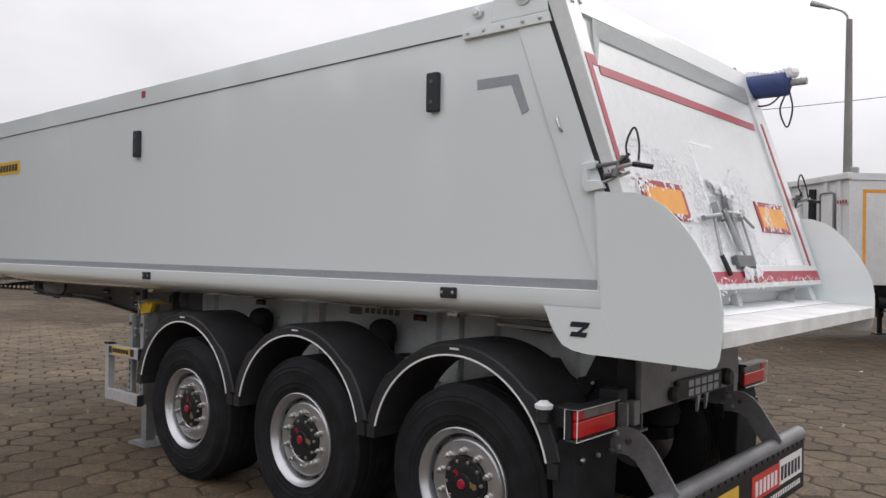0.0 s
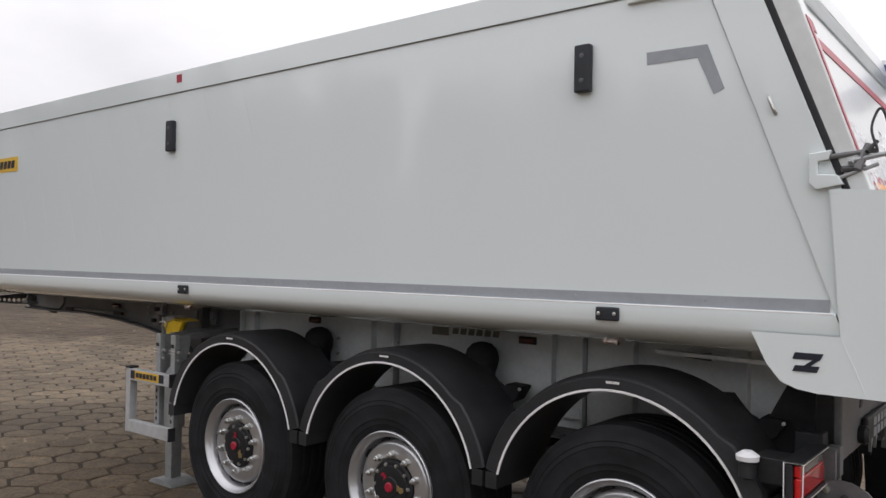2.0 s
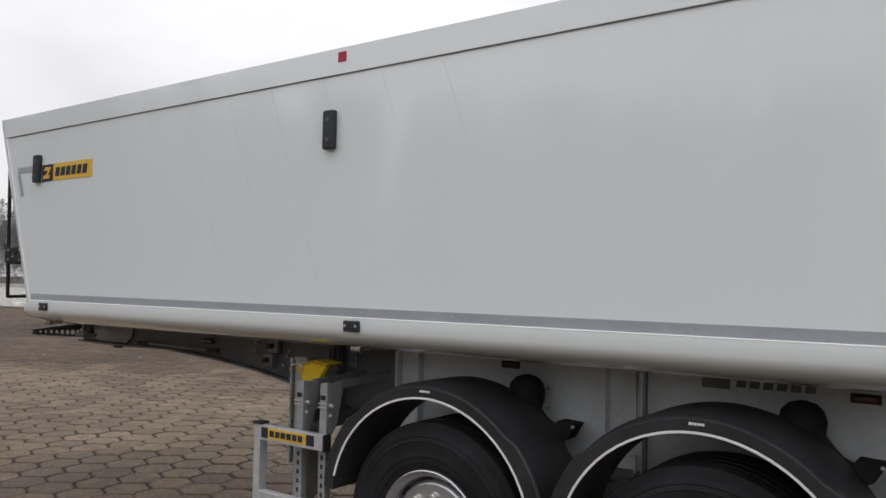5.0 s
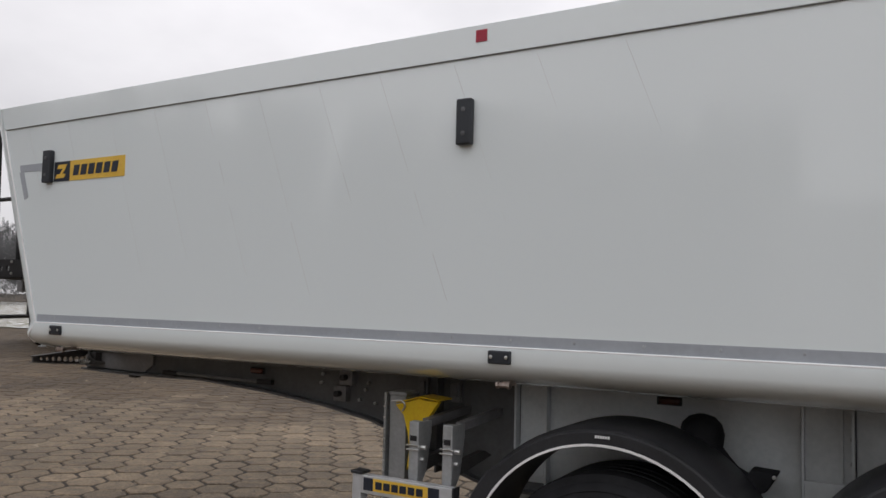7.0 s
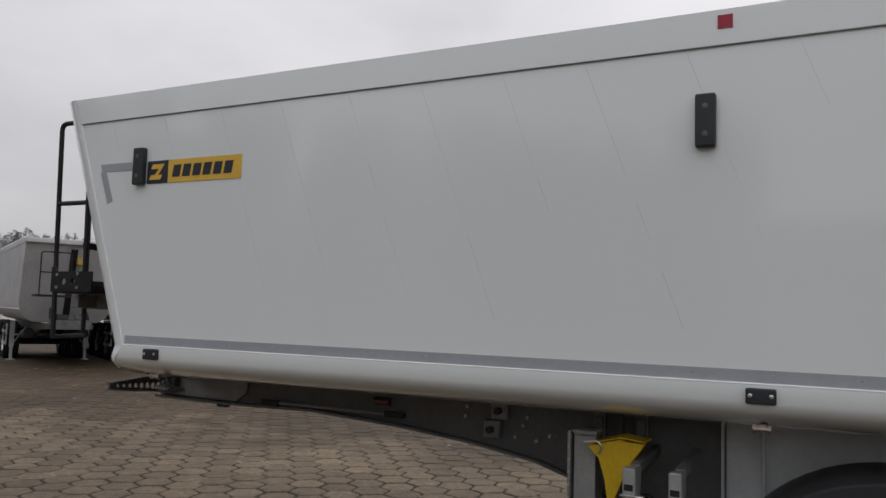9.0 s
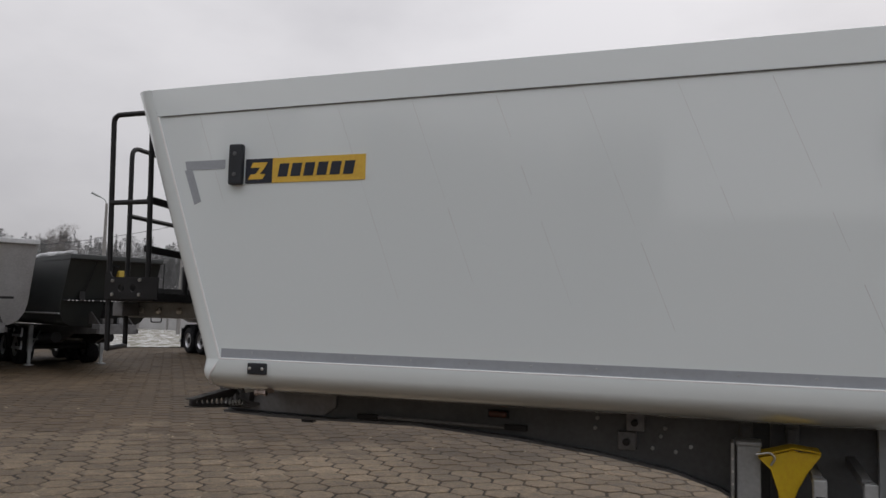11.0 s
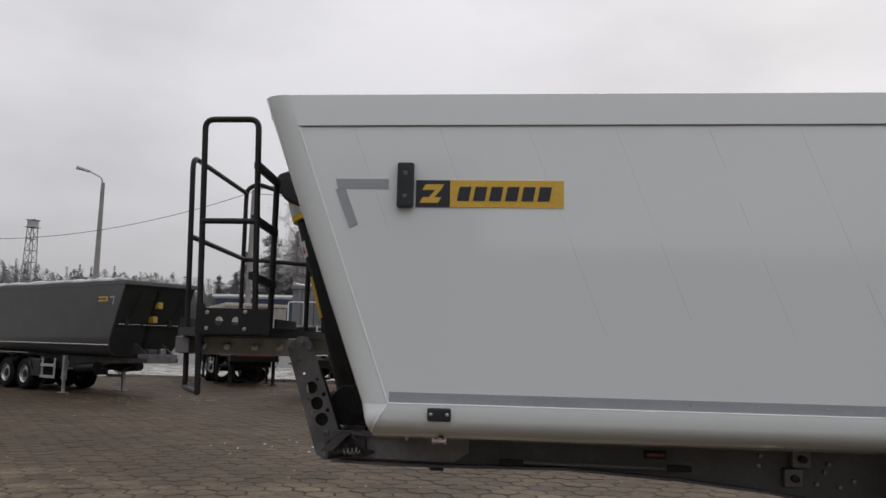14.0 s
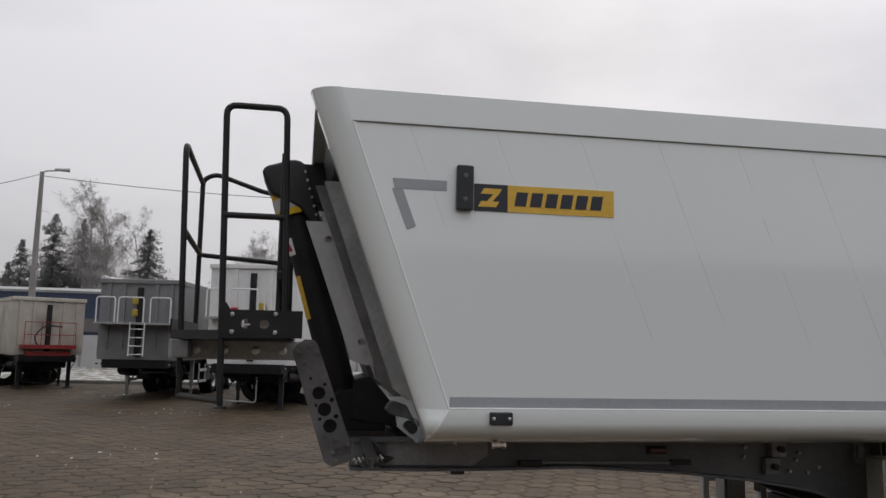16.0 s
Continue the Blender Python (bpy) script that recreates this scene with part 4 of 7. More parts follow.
# ---- chassis ----
LOW = [(-8.62, 1.198), (-8.3, 1.190), (-8.0, 1.190), (-7.4, 1.199), (-6.85, 1.167), (-6.4, 1.122), (-6.05, 1.066), (-5.85, 1.005), (-5.6, 0.88), (-5.3, 0.80), (-1.15, 0.80)]
for y, s in ((4.02, 1), (5.18, -1)):
    bm = B()
    prism(bm, LOW + [(-1.15, 1.335), (-8.62, 1.335)], "y", y, y + s * 0.012)
    for (xa, za), (xb, zb) in zip(LOW, LOW[1:]):
        prism(bm, [(xa, za - 0.014), (xb, zb - 0.014), (xb, zb), (xa, za)], "y", y - s * 0.055, y + s * 0.07)
    box(bm, -8.62, -1.15, y - s * 0.05, y + s * 0.06, 1.325, 1.339)
    beam = part("chassis_beam", bm, "frame", trailer, "grey painted chassis beam")
    # stiffeners and bolted brackets on the web
    for x, d in ((-5.62, 0.07), (-5.17, 0.05), (-5.00, 0.06), (-3.845, 0.06), (-3.70, 0.03), (-3.657, 0.06), (-2.534, 0.06), (-2.356, 0.05), (-2.066, 0.07), (-1.52, 0.06)):
        bm = B()
        box(bm, x - 0.005, x + 0.005, y - s * d, y - s * 0.001, 0.83, 1.322)
        part("stiffener", bm, "web" if x > -5.5 else "frame", beam)
    joints = (-5.165, -5.004, -3.850, -3.652, -2.539, -2.351, -2.071, -1.30)
    for x0, x1 in zip(joints, joints[1:]):
        bm = B()
        box(bm, x0 + 0.006, x1 - 0.006, y - s * 0.008, y - s * 0.0005, 0.84, 1.322)
        part("web_plate", bm, "web", beam, bevel=0.003)
    for x0, x1, z0 in ((-3.84, -3.66, 1.02), (-2.53, -2.36, 1.00), (-5.16, -5.01, 0.98)):
        bm = B()
        box(bm, x0, x1, y - s * 0.055, y - s * 0.043, z0 - 0.1, z0)
        part("cross_flange", bm, "web", beam, bevel=0.003)
    for x, z in ((-6.43, 1.29), (-6.44, 1.24), (-5.98, 1.18), (-6.10, 1.26), (-6.12, 1.22), (-6.16, 1.16), (-6.05, 1.15), (-4.18, 1.19), (-4.18, 1.09), (-3.66, 1.20), (-3.66, 1.10)):
        bm = B()
        lathe(bm, [(0.010, -s * 0.0), (0.010, -s * 0.016), (0.005, -s * 0.018)], (x, y - s * 0.008, z), 8)
        part("bolt", bm, "galv", beam)
    for x, z in ((-6.28, 1.19), (-6.24, 1.285)):
        bm = B()
        box(bm, x - 0.045, x + 0.045, y - s * 0.05, y - s * 0.0, z - 0.045, z + 0.045)
        br = part("valve_bracket", bm, "dull" if z < 1.2 else "beamplate", beam, bevel=0.006)
        bm = B()
        lathe(bm, [(0.018, -s * 0.05), (0.018, -s * 0.085), (0.008, -s * 0.09)], (x, y, z), 10)
        part("fitting", bm, "plastic", br)
    for x in (-5.73, -5.53):
        bm = B()
        box(bm, x - 0.03, x + 0.03, y - s * 0.03, y - s * 0.001, 1.20, 1.325)
        box(bm, x - 0.02, x + 0.02, y - s * 0.05, y - s * 0.03, 1.23, 1.30)
        part("hanger", bm, "dull", beam, bevel=0.004)
    # side marker lamps on the web
    for x, z in ((-2.71, 1.283), (-4.41, 1.298), (-6.95, 1.275)):
        bm = B()
        box(bm, x - 0.050, x + 0.050, y - s * 0.034, y - s * 0.008, z - 0.017, z + 0.017)
        lamp = part("marker_lamp", bm, "amber", beam, "amber side marker lamp", bevel=0.012)
        bm = B()
        box(bm, x - 0.058, x + 0.058, y - s * 0.014, y - s * 0.007, z - 0.021, z + 0.021)
        part("lamp_base", bm, "plastic", lamp, bevel=0.006)
# dim maker's print on the web between the wheels
bm = B()
box(bm, -3.382, -3.258, 4.0065, 4.0115, 1.272, 1.337)
part("web_print_square", bm, "print", trailer)
bm = B()
lettering(bm, -3.232, 1.284, 0.345, 0.042, 4.0115, 6)
part("web_print", bm, "print", trailer)
for x in (-8.2, -7.2, -6.0, -5.0, -3.9, -2.6, -1.3):
    bm = B()
    box(bm, x - 0.04, x + 0.04, 4.03, 5.17, 0.93 if x > -5.5 else 1.2, 1.30)
    part("cross_member", bm, "frame", trailer, bevel=0.006)
for x in (-7.9, -4.3, -1.9):
    for ya, yb in ((3.62, 4.02), (5.18, 5.58)):
        bm = B()
        prism(bm, [(ya if ya < 4.5 else yb, 1.385), (4.02 if ya < 4.5 else 5.18, 1.336), (4.02 if ya < 4.5 else 5.18, 1.36)], "x", x - 0.03, x + 0.03)
        part("tub_bearer", bm, "galv", trailer)
for y, s in ((4.0, 1), (5.2, -1)):
    bm = B()
    prism(bm, [(-8.615, 1.205), (-7.98, 1.198), (-7.90, 1.25), (-7.90, 1.322), (-8.615, 1.322)], "y", y, y + s * 0.016)
    part("beam_cheek", bm, "beamplate", trailer, bevel=0.003)
# prop rod clipped along the near beam
bm = B()
tube(bm, [(-7.62, 3.962, 1.219), (-6.90, 3.962, 1.214)], 0.0085, 10)
rod = part("prop_rod", bm, "dull", trailer, "thin galvanised rod along the beam")
for x in (-7.68, -6.84):
    bm = B()
    box(bm, x - 0.06, x + 0.06, 3.945, 3.975, 1.202, 1.232)
    part("rod_clip", bm, "blackpaint", rod, bevel=0.004)
# hoist tube along the middle
bm = B()
box(bm, -8.35, -6.6, 4.3, 4.9, 1.205, 1.325)
part("subframe_box", bm, "blackpaint", trailer, bevel=0.01)
# chute supports at the rear
bm = B()
prism(bm, [(-1.825, 1.313), (-1.10, 1.300), (-1.10, 1.318), (-1.825, 1.331)], "y", 3.655, 3.70)
gusset = part("tub_gusset", bm, "galv", trailer, "thin steel strip under the chute")
for x in (-1.70, -1.25):
    bm = B()
    prism(bm, [(3.70, 1.315), (4.0, 1.30), (4.0, 1.26), (3.72, 1.30)], "x", x - 0.01, x + 0.01)
    part("strip_bracket", bm, "dark", gusset)


# ---- wheels ----
def wheel_meshes():
    """Tyre, rim and hub of one wheel at the origin, outer face towards -y."""
    made = {}
    bm = B()
    prof = [(0.286, 0.03), (0.294, 0.012), (0.312, 0.006), (0.330, 0.001), (0.333, -0.003), (0.337, -0.0015), (0.360, -0.006), (0.363, -0.0095), (0.368, -0.0075), (0.40, -0.012), (0.432, -0.0115), (0.436, -0.0145), (0.441, -0.0115), (0.455, -0.007), (0.460, -0.0095), (0.466, -0.003), (0.483, 0.008), (0.492, 0.022), (0.520, 0.034)]
    for k in range(5):
        y = 0.06 + k * 0.066
        prof += [(0.525, y), (0.525, y + 0.046), (0.514, y + 0.049), (0.514, y + 0.061)]
    prof += [(0.52, 0.40), (0.49, 0.42), (0.40, 0.432), (0.31, 0.415), (0.286, 0.39)]
    lathe(bm, prof, (0, 0, 0), 72, caps=False)
    made["tyre"] = mesh_of("tyre", bm, "rubber")
    bm = B()
    lathe(bm, [(0.292, 0.06), (0.297, 0.010), (0.296, 0.001), (0.291, -0.003), (0.286, 0.000), (0.281, 0.010), (0.272, 0.022), (0.264, 0.030), (0.260, 0.036), (0.258, 0.060), (0.256, 0.090), (0.252, 0.100), (0.246, 0.090), (0.240, 0.068), (0.235, 0.055), (0.228, 0.047), (0.219, 0.0432), (0.150, 0.042), (0.140, 0.05), (0.138, 0.3), (0.292, 0.38)], (0, 0, 0), 64, caps=False)
    made["rim"] = mesh_of("rim", bm, "rim")
    bm = B()
    lathe(bm, [(0.021, 0.045), (0.021, 0.036), (0.016, 0.034), (0.016, 0.014), (0.010, 0.010), (0.009, -0.004), (0.004, -0.006)], (0, 0, 0), 10)
    made["wheel_nut"] = mesh_of("wheel_nut", bm, "zinc")
    bm = B()
    lathe(bm, [(0.139, 0.08), (0.139, 0.040), (0.130, 0.032), (0.112, 0.030), (0.106, 0.020), (0.085, 0.016), (0.055, 0.016), (0.05, 0.010), (0.02, 0.008)], (0, 0, 0), 40)
    made["hub_cap"] = mesh_of("hub_cap", bm, "blackpaint")
    bm = B()
    lathe(bm, [(0.010, 0.034), (0.010, 0.020), (0.005, 0.018)], (0, 0, 0), 8)
    made["cap_bolt"] = mesh_of("cap_bolt", bm, "zinc")
    bm = B()
    lathe(bm, [(0.026, 0.012), (0.026, 0.002), (0.02, -0.002)], (0, 0, 0.0), 16)
    for x, z, w in ((0.004, 0.030, 0.010), (-0.002, 0.044, 0.012), (0.003, 0.058, 0.008), (-0.003, 0.072, 0.011)):
        box(bm, x - w, x + w, 0.010, 0.018, z, z + 0.011)
    made["cap_badge"] = mesh_of("cap_badge", bm, "red")
    bm = B()
    lathe(bm, [(0.009, 0.018), (0.016, 0.018), (0.016, 0.012), (0.009, 0.012)], (0.043, 0, -0.030), 12)
    lathe(bm, [(0.009, 0.018), (0.016, 0.018), (0.016, 0.012), (0.009, 0.012)], (0.058, 0, -0.052), 12)
    made["cap_rings"] = mesh_of("cap_rings", bm, "brass")
    bm = B()
    prism(bm, [(0.015 * math.cos(k), 0.030 * math.sin(k)) for k in [2 * math.pi * j / 12 for j in range(12)]], "y", -0.006, 0.004)
    made["hand_hole"] = mesh_of("hand_hole", bm, "blackpaint")
    return made


WM = wheel_meshes()


def add(name, mesh, parent, m=Matrix(), label=""):
    ob = new(name, mesh)
    ob.parent = parent
    ob.matrix_local = m
    if label:
        ob["label"] = label
    return ob


def wheel(parent, m, detailed=True):
    w = add("wheel", WM["tyre"], parent, m, "black tyre on a silver steel rim")
    for k in ("rim", "hub_cap", "cap_badge", "cap_rings") if detailed else ("rim", "hub_cap"):
        add(k, WM[k], w)
    for i in range(10 if detailed else 0):
        a, b = 2 * math.pi * (i + 0.5) / 10, 2 * math.pi * i / 10
        add("wheel_nut", WM["wheel_nut"], w, Matrix.Translation((0.168 * math.cos(a), 0, 0.168 * math.sin(a))))
        add("cap_bolt", WM["cap_bolt"], w, Matrix.Translation((0.117 * math.cos(b), 0, 0.117 * math.sin(b))))
    for i in range(10 if detailed else 0):
        add("hand_hole", WM["hand_hole"], w, Matrix.Rotation(2 * math.pi * i / 10, 4, "Y") @ Matrix.Translation((0.2425, 0.070, 0)))
    return w


TO = ORIGIN[trailer.name]
AX = (-4.510, -3.197, -1.874)
HUB = (0.525, 0.509, 0.494)   # loaded tyres, a little flattened where they stand
for i, x in enumerate(AX):
    spin = Matrix.Rotation(radians((3, -38, -40)[i]), 4, "Y")
    wheel(trailer, Matrix.Translation(Vector((x, 3.424, HUB[i])) - TO) @ spin)
    wheel(trailer, Matrix.Translation(Vector((x, 5.780, HUB[i])) - TO) @ Matrix.Rotation(math.pi, 4, "Z") @ spin)
    bm = B()
    tube(bm, [(x, 3.85, 0.522), (x, 5.36, 0.522)], 0.075, 14)
    part("axle", bm, "blackpaint", trailer)
    for y in (4.02, 5.18):
        bm = B()
        lathe(bm, [(0.08, 0.58), (0.12, 0.60), (0.135, 0.68), (0.11, 0.74), (0.135, 0.80), (0.12, 0.86), (0.09, 0.87)], (x + 0.28, y, 0.0), 20, "z")
        part("air_spring", bm, "rubber", trailer)
        bm = B()
        prism(bm, [(x - 0.42, 0.60), (x - 0.30, 0.64), (x + 0.36, 0.57), (x + 0.36, 0.50), (x, 0.44), (x - 0.42, 0.52)], "y", y - 0.045, y + 0.045)
        part("trailing_arm", bm, "blackpaint", trailer, bevel=0.01)


# ---- mudguards ----
def guard(xc, near):
    """A three-part plastic mudguard; the rim strip is white."""
    side, s = (3.385, 1) if near else (Y1 - 0.033, -1)
    cz, r = 0.5757, 0.600
    arc = []
    a0 = math.asin((0.715 - cz) / r)
    for i in range(29):
        a = a0 + (math.pi - 2 * a0) * i / 28
        arc.append((xc - r * math.cos(a), cz + r * math.sin(a)))
    rows = []
    for x, z in arc:
        o = Vector((x - xc, z - cz)).normalized()
        step = 0.028 if abs(x - xc) > 0.44 else 0.0
        def at(d, k):
            return (xc + o.x * (r + k), side + s * d, cz + o.y * (r + k))
        rows.append([at(0.42, -0.008), at(0.012, -0.008), at(0.0, -0.004), at(0.0, 0.0), at(0.002, 0.044 + 0.7 * step), at(0.012, 0.052 + 0.7 * step), at(0.05 + step, 0.056 + 0.6 * step), at(0.07 + step, 0.068), at(0.42, 0.066)])
    bm = B()
    loft(bm, rows)
    for end, d in ((rows[0], 1), (rows[-1], -1)):
        x, z = end[3][0], end[3][2]
        box(bm, min(x, x - d * 0.062), max(x, x - d * 0.062), min(side, side + s * 0.42), max(side, side + s * 0.42), 0.642, 0.718)
    g = part("mudguard", bm, "plastic", trailer, "black plastic mudguard with a white edge line")
    bm = B()
    rows = []
    for x, z in arc:
        o = Vector((x - xc, z - cz)).normalized()
        rows.append([(xc + o.x * (r + k), side + s * d, cz + o.y * (r + k)) for d, k in ((-0.0035, -0.010), (-0.0035, 0.000), (0.004, 0.000), (0.004, -0.010))])
    loft(bm, rows, True)
    part("edge_strip", bm, "white", g, "white edge strip")
    bm = B()
    for i in range(6):
        box(bm, xc - 0.028 + 0.0105 * i, xc - 0.0205 + 0.0105 * i, side - s * 0.002, side + s * 0.006, cz + r + 0.023, cz + r + 0.033)
    tagged(part("label_print", bm, "white", g), kind="stuff")
    for x, z in ((xc + 0.30, 1.10), (xc + 0.33, 1.06)):
        bm = B()
        lathe(bm, [(0.007, 0), (0.007, -0.012)], (x, side + s * 0.2, z - 0.005), 8, "z")
        part("rivet", bm, "zinc", g)
    # splash plate and stay bracket behind
    bm = B()
    prism(bm, [(xc + 0.28, 1.15), (xc + 0.375, 1.155), (xc + 0.41, 1.11), (xc + 0.445, 1.072), (xc + 0.50, 1.045), (xc + 0.53, 0.98), (xc + 0.57, 0.80), (xc + 0.56, 0.66), (xc + 0.40, 0.80)], "y", side + s * 0.425, side + s * 0.435)
    part("splash_plate", bm, "rubber", g)
    bm = B()
    prism(bm, [(xc + 0.46, 1.02), (xc + 0.495, 1.068), (xc + 0.60, 1.062), (xc + 0.555, 0.985), (xc + 0.50, 0.96)], "y", side + s * 0.42, side + s * 0.52)
    stay = part("stay", bm, "rubber", g, bevel=0.008)
    bm = B()
    lathe(bm, [(0.008, 0), (0.008, -s * 0.012), (0.004, -s * 0.013)], (xc + 0.585, side + s * 0.42, 1.048), 8)
    part("stay_bolt", bm, "zinc", stay)
    if xc < -2.5:
        bm = B()
        lathe(bm, [(0.02, 1.268), (0.055, 1.257), (0.083, 1.228), (0.095, 1.185), (0.090, 1.14), (0.078, 1.10), (0.078, 0.95)], (xc + 0.282, side + s * 0.50, 0), 24, "z")
        part("brake_chamber", bm, "rubber", g)


for x in (-4.520, -3.210, -1.900):
    guard(x, True)
    guard(x, False)

# black sheets added behind the last wheels to darken the web there
for y, s in ((3.84, 1), (5.36, -1)):
    bm = B()
    prism(bm, [(-1.52, 0.80), (-1.20, 0.80), (-1.20, 1.235), (-1.30, 1.235)], "y", y, y + s * 0.012)
    part("splash_panel", bm, "rubber", trailer, bevel=0.004)

# rear mudflap plates and tail lamps
for side, s in ((3.385, 1), (Y1 - 0.033, -1)):
    bm = B()
    prism(bm, [(-1.30, 0.72), (-1.26, 0.835), (-1.20, 0.835), (-1.16, 0.70), (-1.18, 0.30), (-1.28, 0.30)], "y", side + s * 0.01, side + s * 0.40)
    flap = part("mudflap", bm, "rubber", trailer, "black mudflap", bevel=0.01)
    for y in (0.06, 0.2, 0.33):
        bm = B()
        lathe(bm, [(0.012, -0.16), (0.012, -0.145), (0.005, -0.143)], (-1.005, side + s * y, 0.745), 8, "x")
        part("rivet", bm, "zinc", flap)
    ya, yb = side - s * 0.045, side + s * 0.35
    bm = B()
    box(bm, -1.19, -1.135, min(ya, yb), max(ya, yb), 0.842, 0.855)
    box(bm, -1.20, -1.125, min(ya, yb), max(ya, yb), 0.988, 1.0)
    box(bm, -1.19, -1.165, min(ya, yb), max(ya, yb), 0.855, 0.988)
    box(bm, -1.33, -1.19, min(side + s * 0.05, side + s * 0.2), max(side + s * 0.05, side + s * 0.2), 0.88, 0.98)
    lamp = part("tail_lamp", bm, "plastic", trailer, "boxed tail lamp with red and clear lenses", bevel=0.005)
    y2, y3 = side - s * 0.03, side + s * 0.34
    bm = B()
    box(bm, -1.165, -1.141, min(y2, y3), max(y2, y3), 0.858, 0.938)
    part("red_lens", bm, "redlens", lamp, bevel=0.008)
    bm = B()
    box(bm, -1.165, -1.143, min(y2 + s * 0.07, y3), max(y2 + s * 0.07, y3), 0.94, 0.985)
    part("clear_lens", bm, "greylens", lamp, bevel=0.006)
    bm = B()
    box(bm, -1.165, -1.142, min(y2, y2 + s * 0.068), max(y2, y2 + s * 0.068), 0.94, 0.985)
    part("red_corner_lens", bm, "redlens", lamp, bevel=0.006)
    bm = B()
    tube(bm, [(-1.195, ya, 0.855), (-1.195, ya, 0.994), (-1.127, ya, 0.994), (-1.127, yb, 0.994)], 0.0026, 6)
    tube(bm, [(-1.127, ya, 0.994), (-1.13, ya, 0.848), (-1.13, yb, 0.848)], 0.0026, 6)
    part("edge_piping", bm, "white", lamp)
    bm = B()
    lathe(bm, [(0.01, 0.90), (0.034, 0.91), (0.036, 0.96), (0.02, 0.975)], (-1.335, side - s * 0.005, 0.0), 12, "z")
    part("corner_lamp", bm, "plastic", lamp)
    bm = B()
    lathe(bm, [(0.02, 0.966), (0.042, 0.972), (0.045, 0.99), (0.02, 1.008)], (-1.335, side - s * 0.005, 0.0), 12, "z")
    part("lamp_snow", bm, "snow", lamp)
    bm = B()
    box(bm, -1.27, -1.16, side + s * 0.40, side + s * 0.50, 0.88, 1.03)
    part("lamp_carrier", bm, "plastic", lamp, bevel=0.008)

# ---- rear beam, plates and underrun bumper ----
bm = B()
prism(bm, [(3.95, 0.895), (3.95, 1.25), (5.30, 1.25), (5.30, 0.905), (5.15, 0.90)], "x", -1.155, -1.12)
rear = part("rear_beam", bm, "beamplate", trailer, "grey rear cross beam with number plate carriers", bevel=0.006)
bm = B()
box(bm, -1.118, -1.088, 4.33, 4.95, 0.912, 1.026)
plate = part("plate_carrier", bm, "plastic", rear, "black plate carrier with pale blocks", bevel=0.012)
bm = B()
for i in range(5):
    for j in range(2):
        box(bm, -1.088, -1.085, 4.46 + 0.09 * i, 4.525 + 0.09 * i, 0.925 + 0.05 * j, 0.962 + 0.05 * j)
tagged(part("plate_print", bm, "tape", plate), kind="stuff")
bm = B()
lathe(bm, [(0.05, -1.12), (0.055, -1.08), (0.04, -1.06)], (0, 5.03, 0.975), 16, "x")
part("plate_lamp", bm, "plastic", rear)
bm = B()
lathe(bm, [(0.04, -1.12), (0.045, -1.09), (0.03, -1.075)], (0, 4.30, 0.955), 16, "x")
part("plate_lamp", bm, "plastic", rear)
bm = B()
for y0, y1, z in ((4.30, 4.36, 1.075), (4.46, 4.52, 1.10), (4.54, 4.60, 1.11), (4.66, 4.80, 1.06)):
    prism(bm, [(y0, z), (y1, z), (y1 + 0.02, z + 0.05), (y0 + 0.02, z + 0.05)], "x", -1.119, -1.116)
tagged(part("rear_print", bm, "navy", rear), kind="stuff")
for y in (4.70, 4.82):
    bm = B()
    prism(bm, [(y, 0.90), (y + 0.05, 0.90), (y + 0.005, 0.80)], "x", -1.15, -1.135)
    part("gusset", bm, "galv", rear)
for y0, y1 in ((3.78, 3.80), (3.86, 3.92), (5.20, 5.26)):
    bm = B()
    box(bm, -1.16, -1.11, y0, y1, 0.85, 0.97)
    part("bumper_bracket", bm, "beamplate", rear, bevel=0.003)
for y, s in ((3.72, 1), (5.20, -1)):
    bm = B()
    P = [(-1.17, 0.735), (-1.165, 0.82), (-1.14, 0.858), (-1.09, 0.87), (-1.04, 0.865), (-0.985, 0.838), (-0.93, 0.78), (-0.87, 0.69), (-0.81, 0.60), (-0.845, 0.54), (-0.90, 0.545), (-0.94, 0.585), (-0.99, 0.66), (-1.03, 0.71), (-1.07, 0.733), (-1.11, 0.737)]
    prism(bm, P, "y", y, y + s * 0.016)
    strut = part("bumper_strut", bm, "beamplate", trailer, "curved grey steel bumper arm", bevel=0.002)
    for x, z in ((-1.065, 0.805), (-1.114, 0.770), (-1.13, 0.83)):
        bm = B()
        lathe(bm, [(0.014, 0.0), (0.014, -0.02), (0.006, -0.022)], (x, y, z), 10)
        part("bolt", bm, "dark" if x > -1.1 else "zinc", strut)
bm = B()
tube(bm, [(-0.868, 3.42, 0.555), (-0.868, 5.70, 0.555)], 0.050, 18)
bumper = part("underrun_bumper", bm, "beamplate", trailer, "grey round underrun bumper with a dark board")
bm = B()
box(bm, -0.832, -0.82, 3.46, 5.66, 0.225, 0.53)
board = part("board", bm, "blackpaint", bumper, "black board with dealer print", bevel=0.004)
bm = B()
for i in range(24):
    box(bm, -0.842, -0.812, 3.48 + 0.092 * i, 3.54 + 0.092 * i, 0.522, 0.540)
tagged(part("rubber_clips", bm, "plastic", board), kind="stuff")
bm = B()
box(bm, -0.819, -0.815, 4.70, 5.165, 0.33, 0.475)
part("red_panel", bm, "redsign", board)
bm = B()
box(bm, -0.819, -0.815, 5.167, 5.60, 0.335, 0.485)
part("white_panel", bm, "white", board)
bm = B()
box(bm, -0.819, -0.815, 3.62, 4.494, 0.31, 0.475)
part("yellow_panel", bm, "yellow", board)


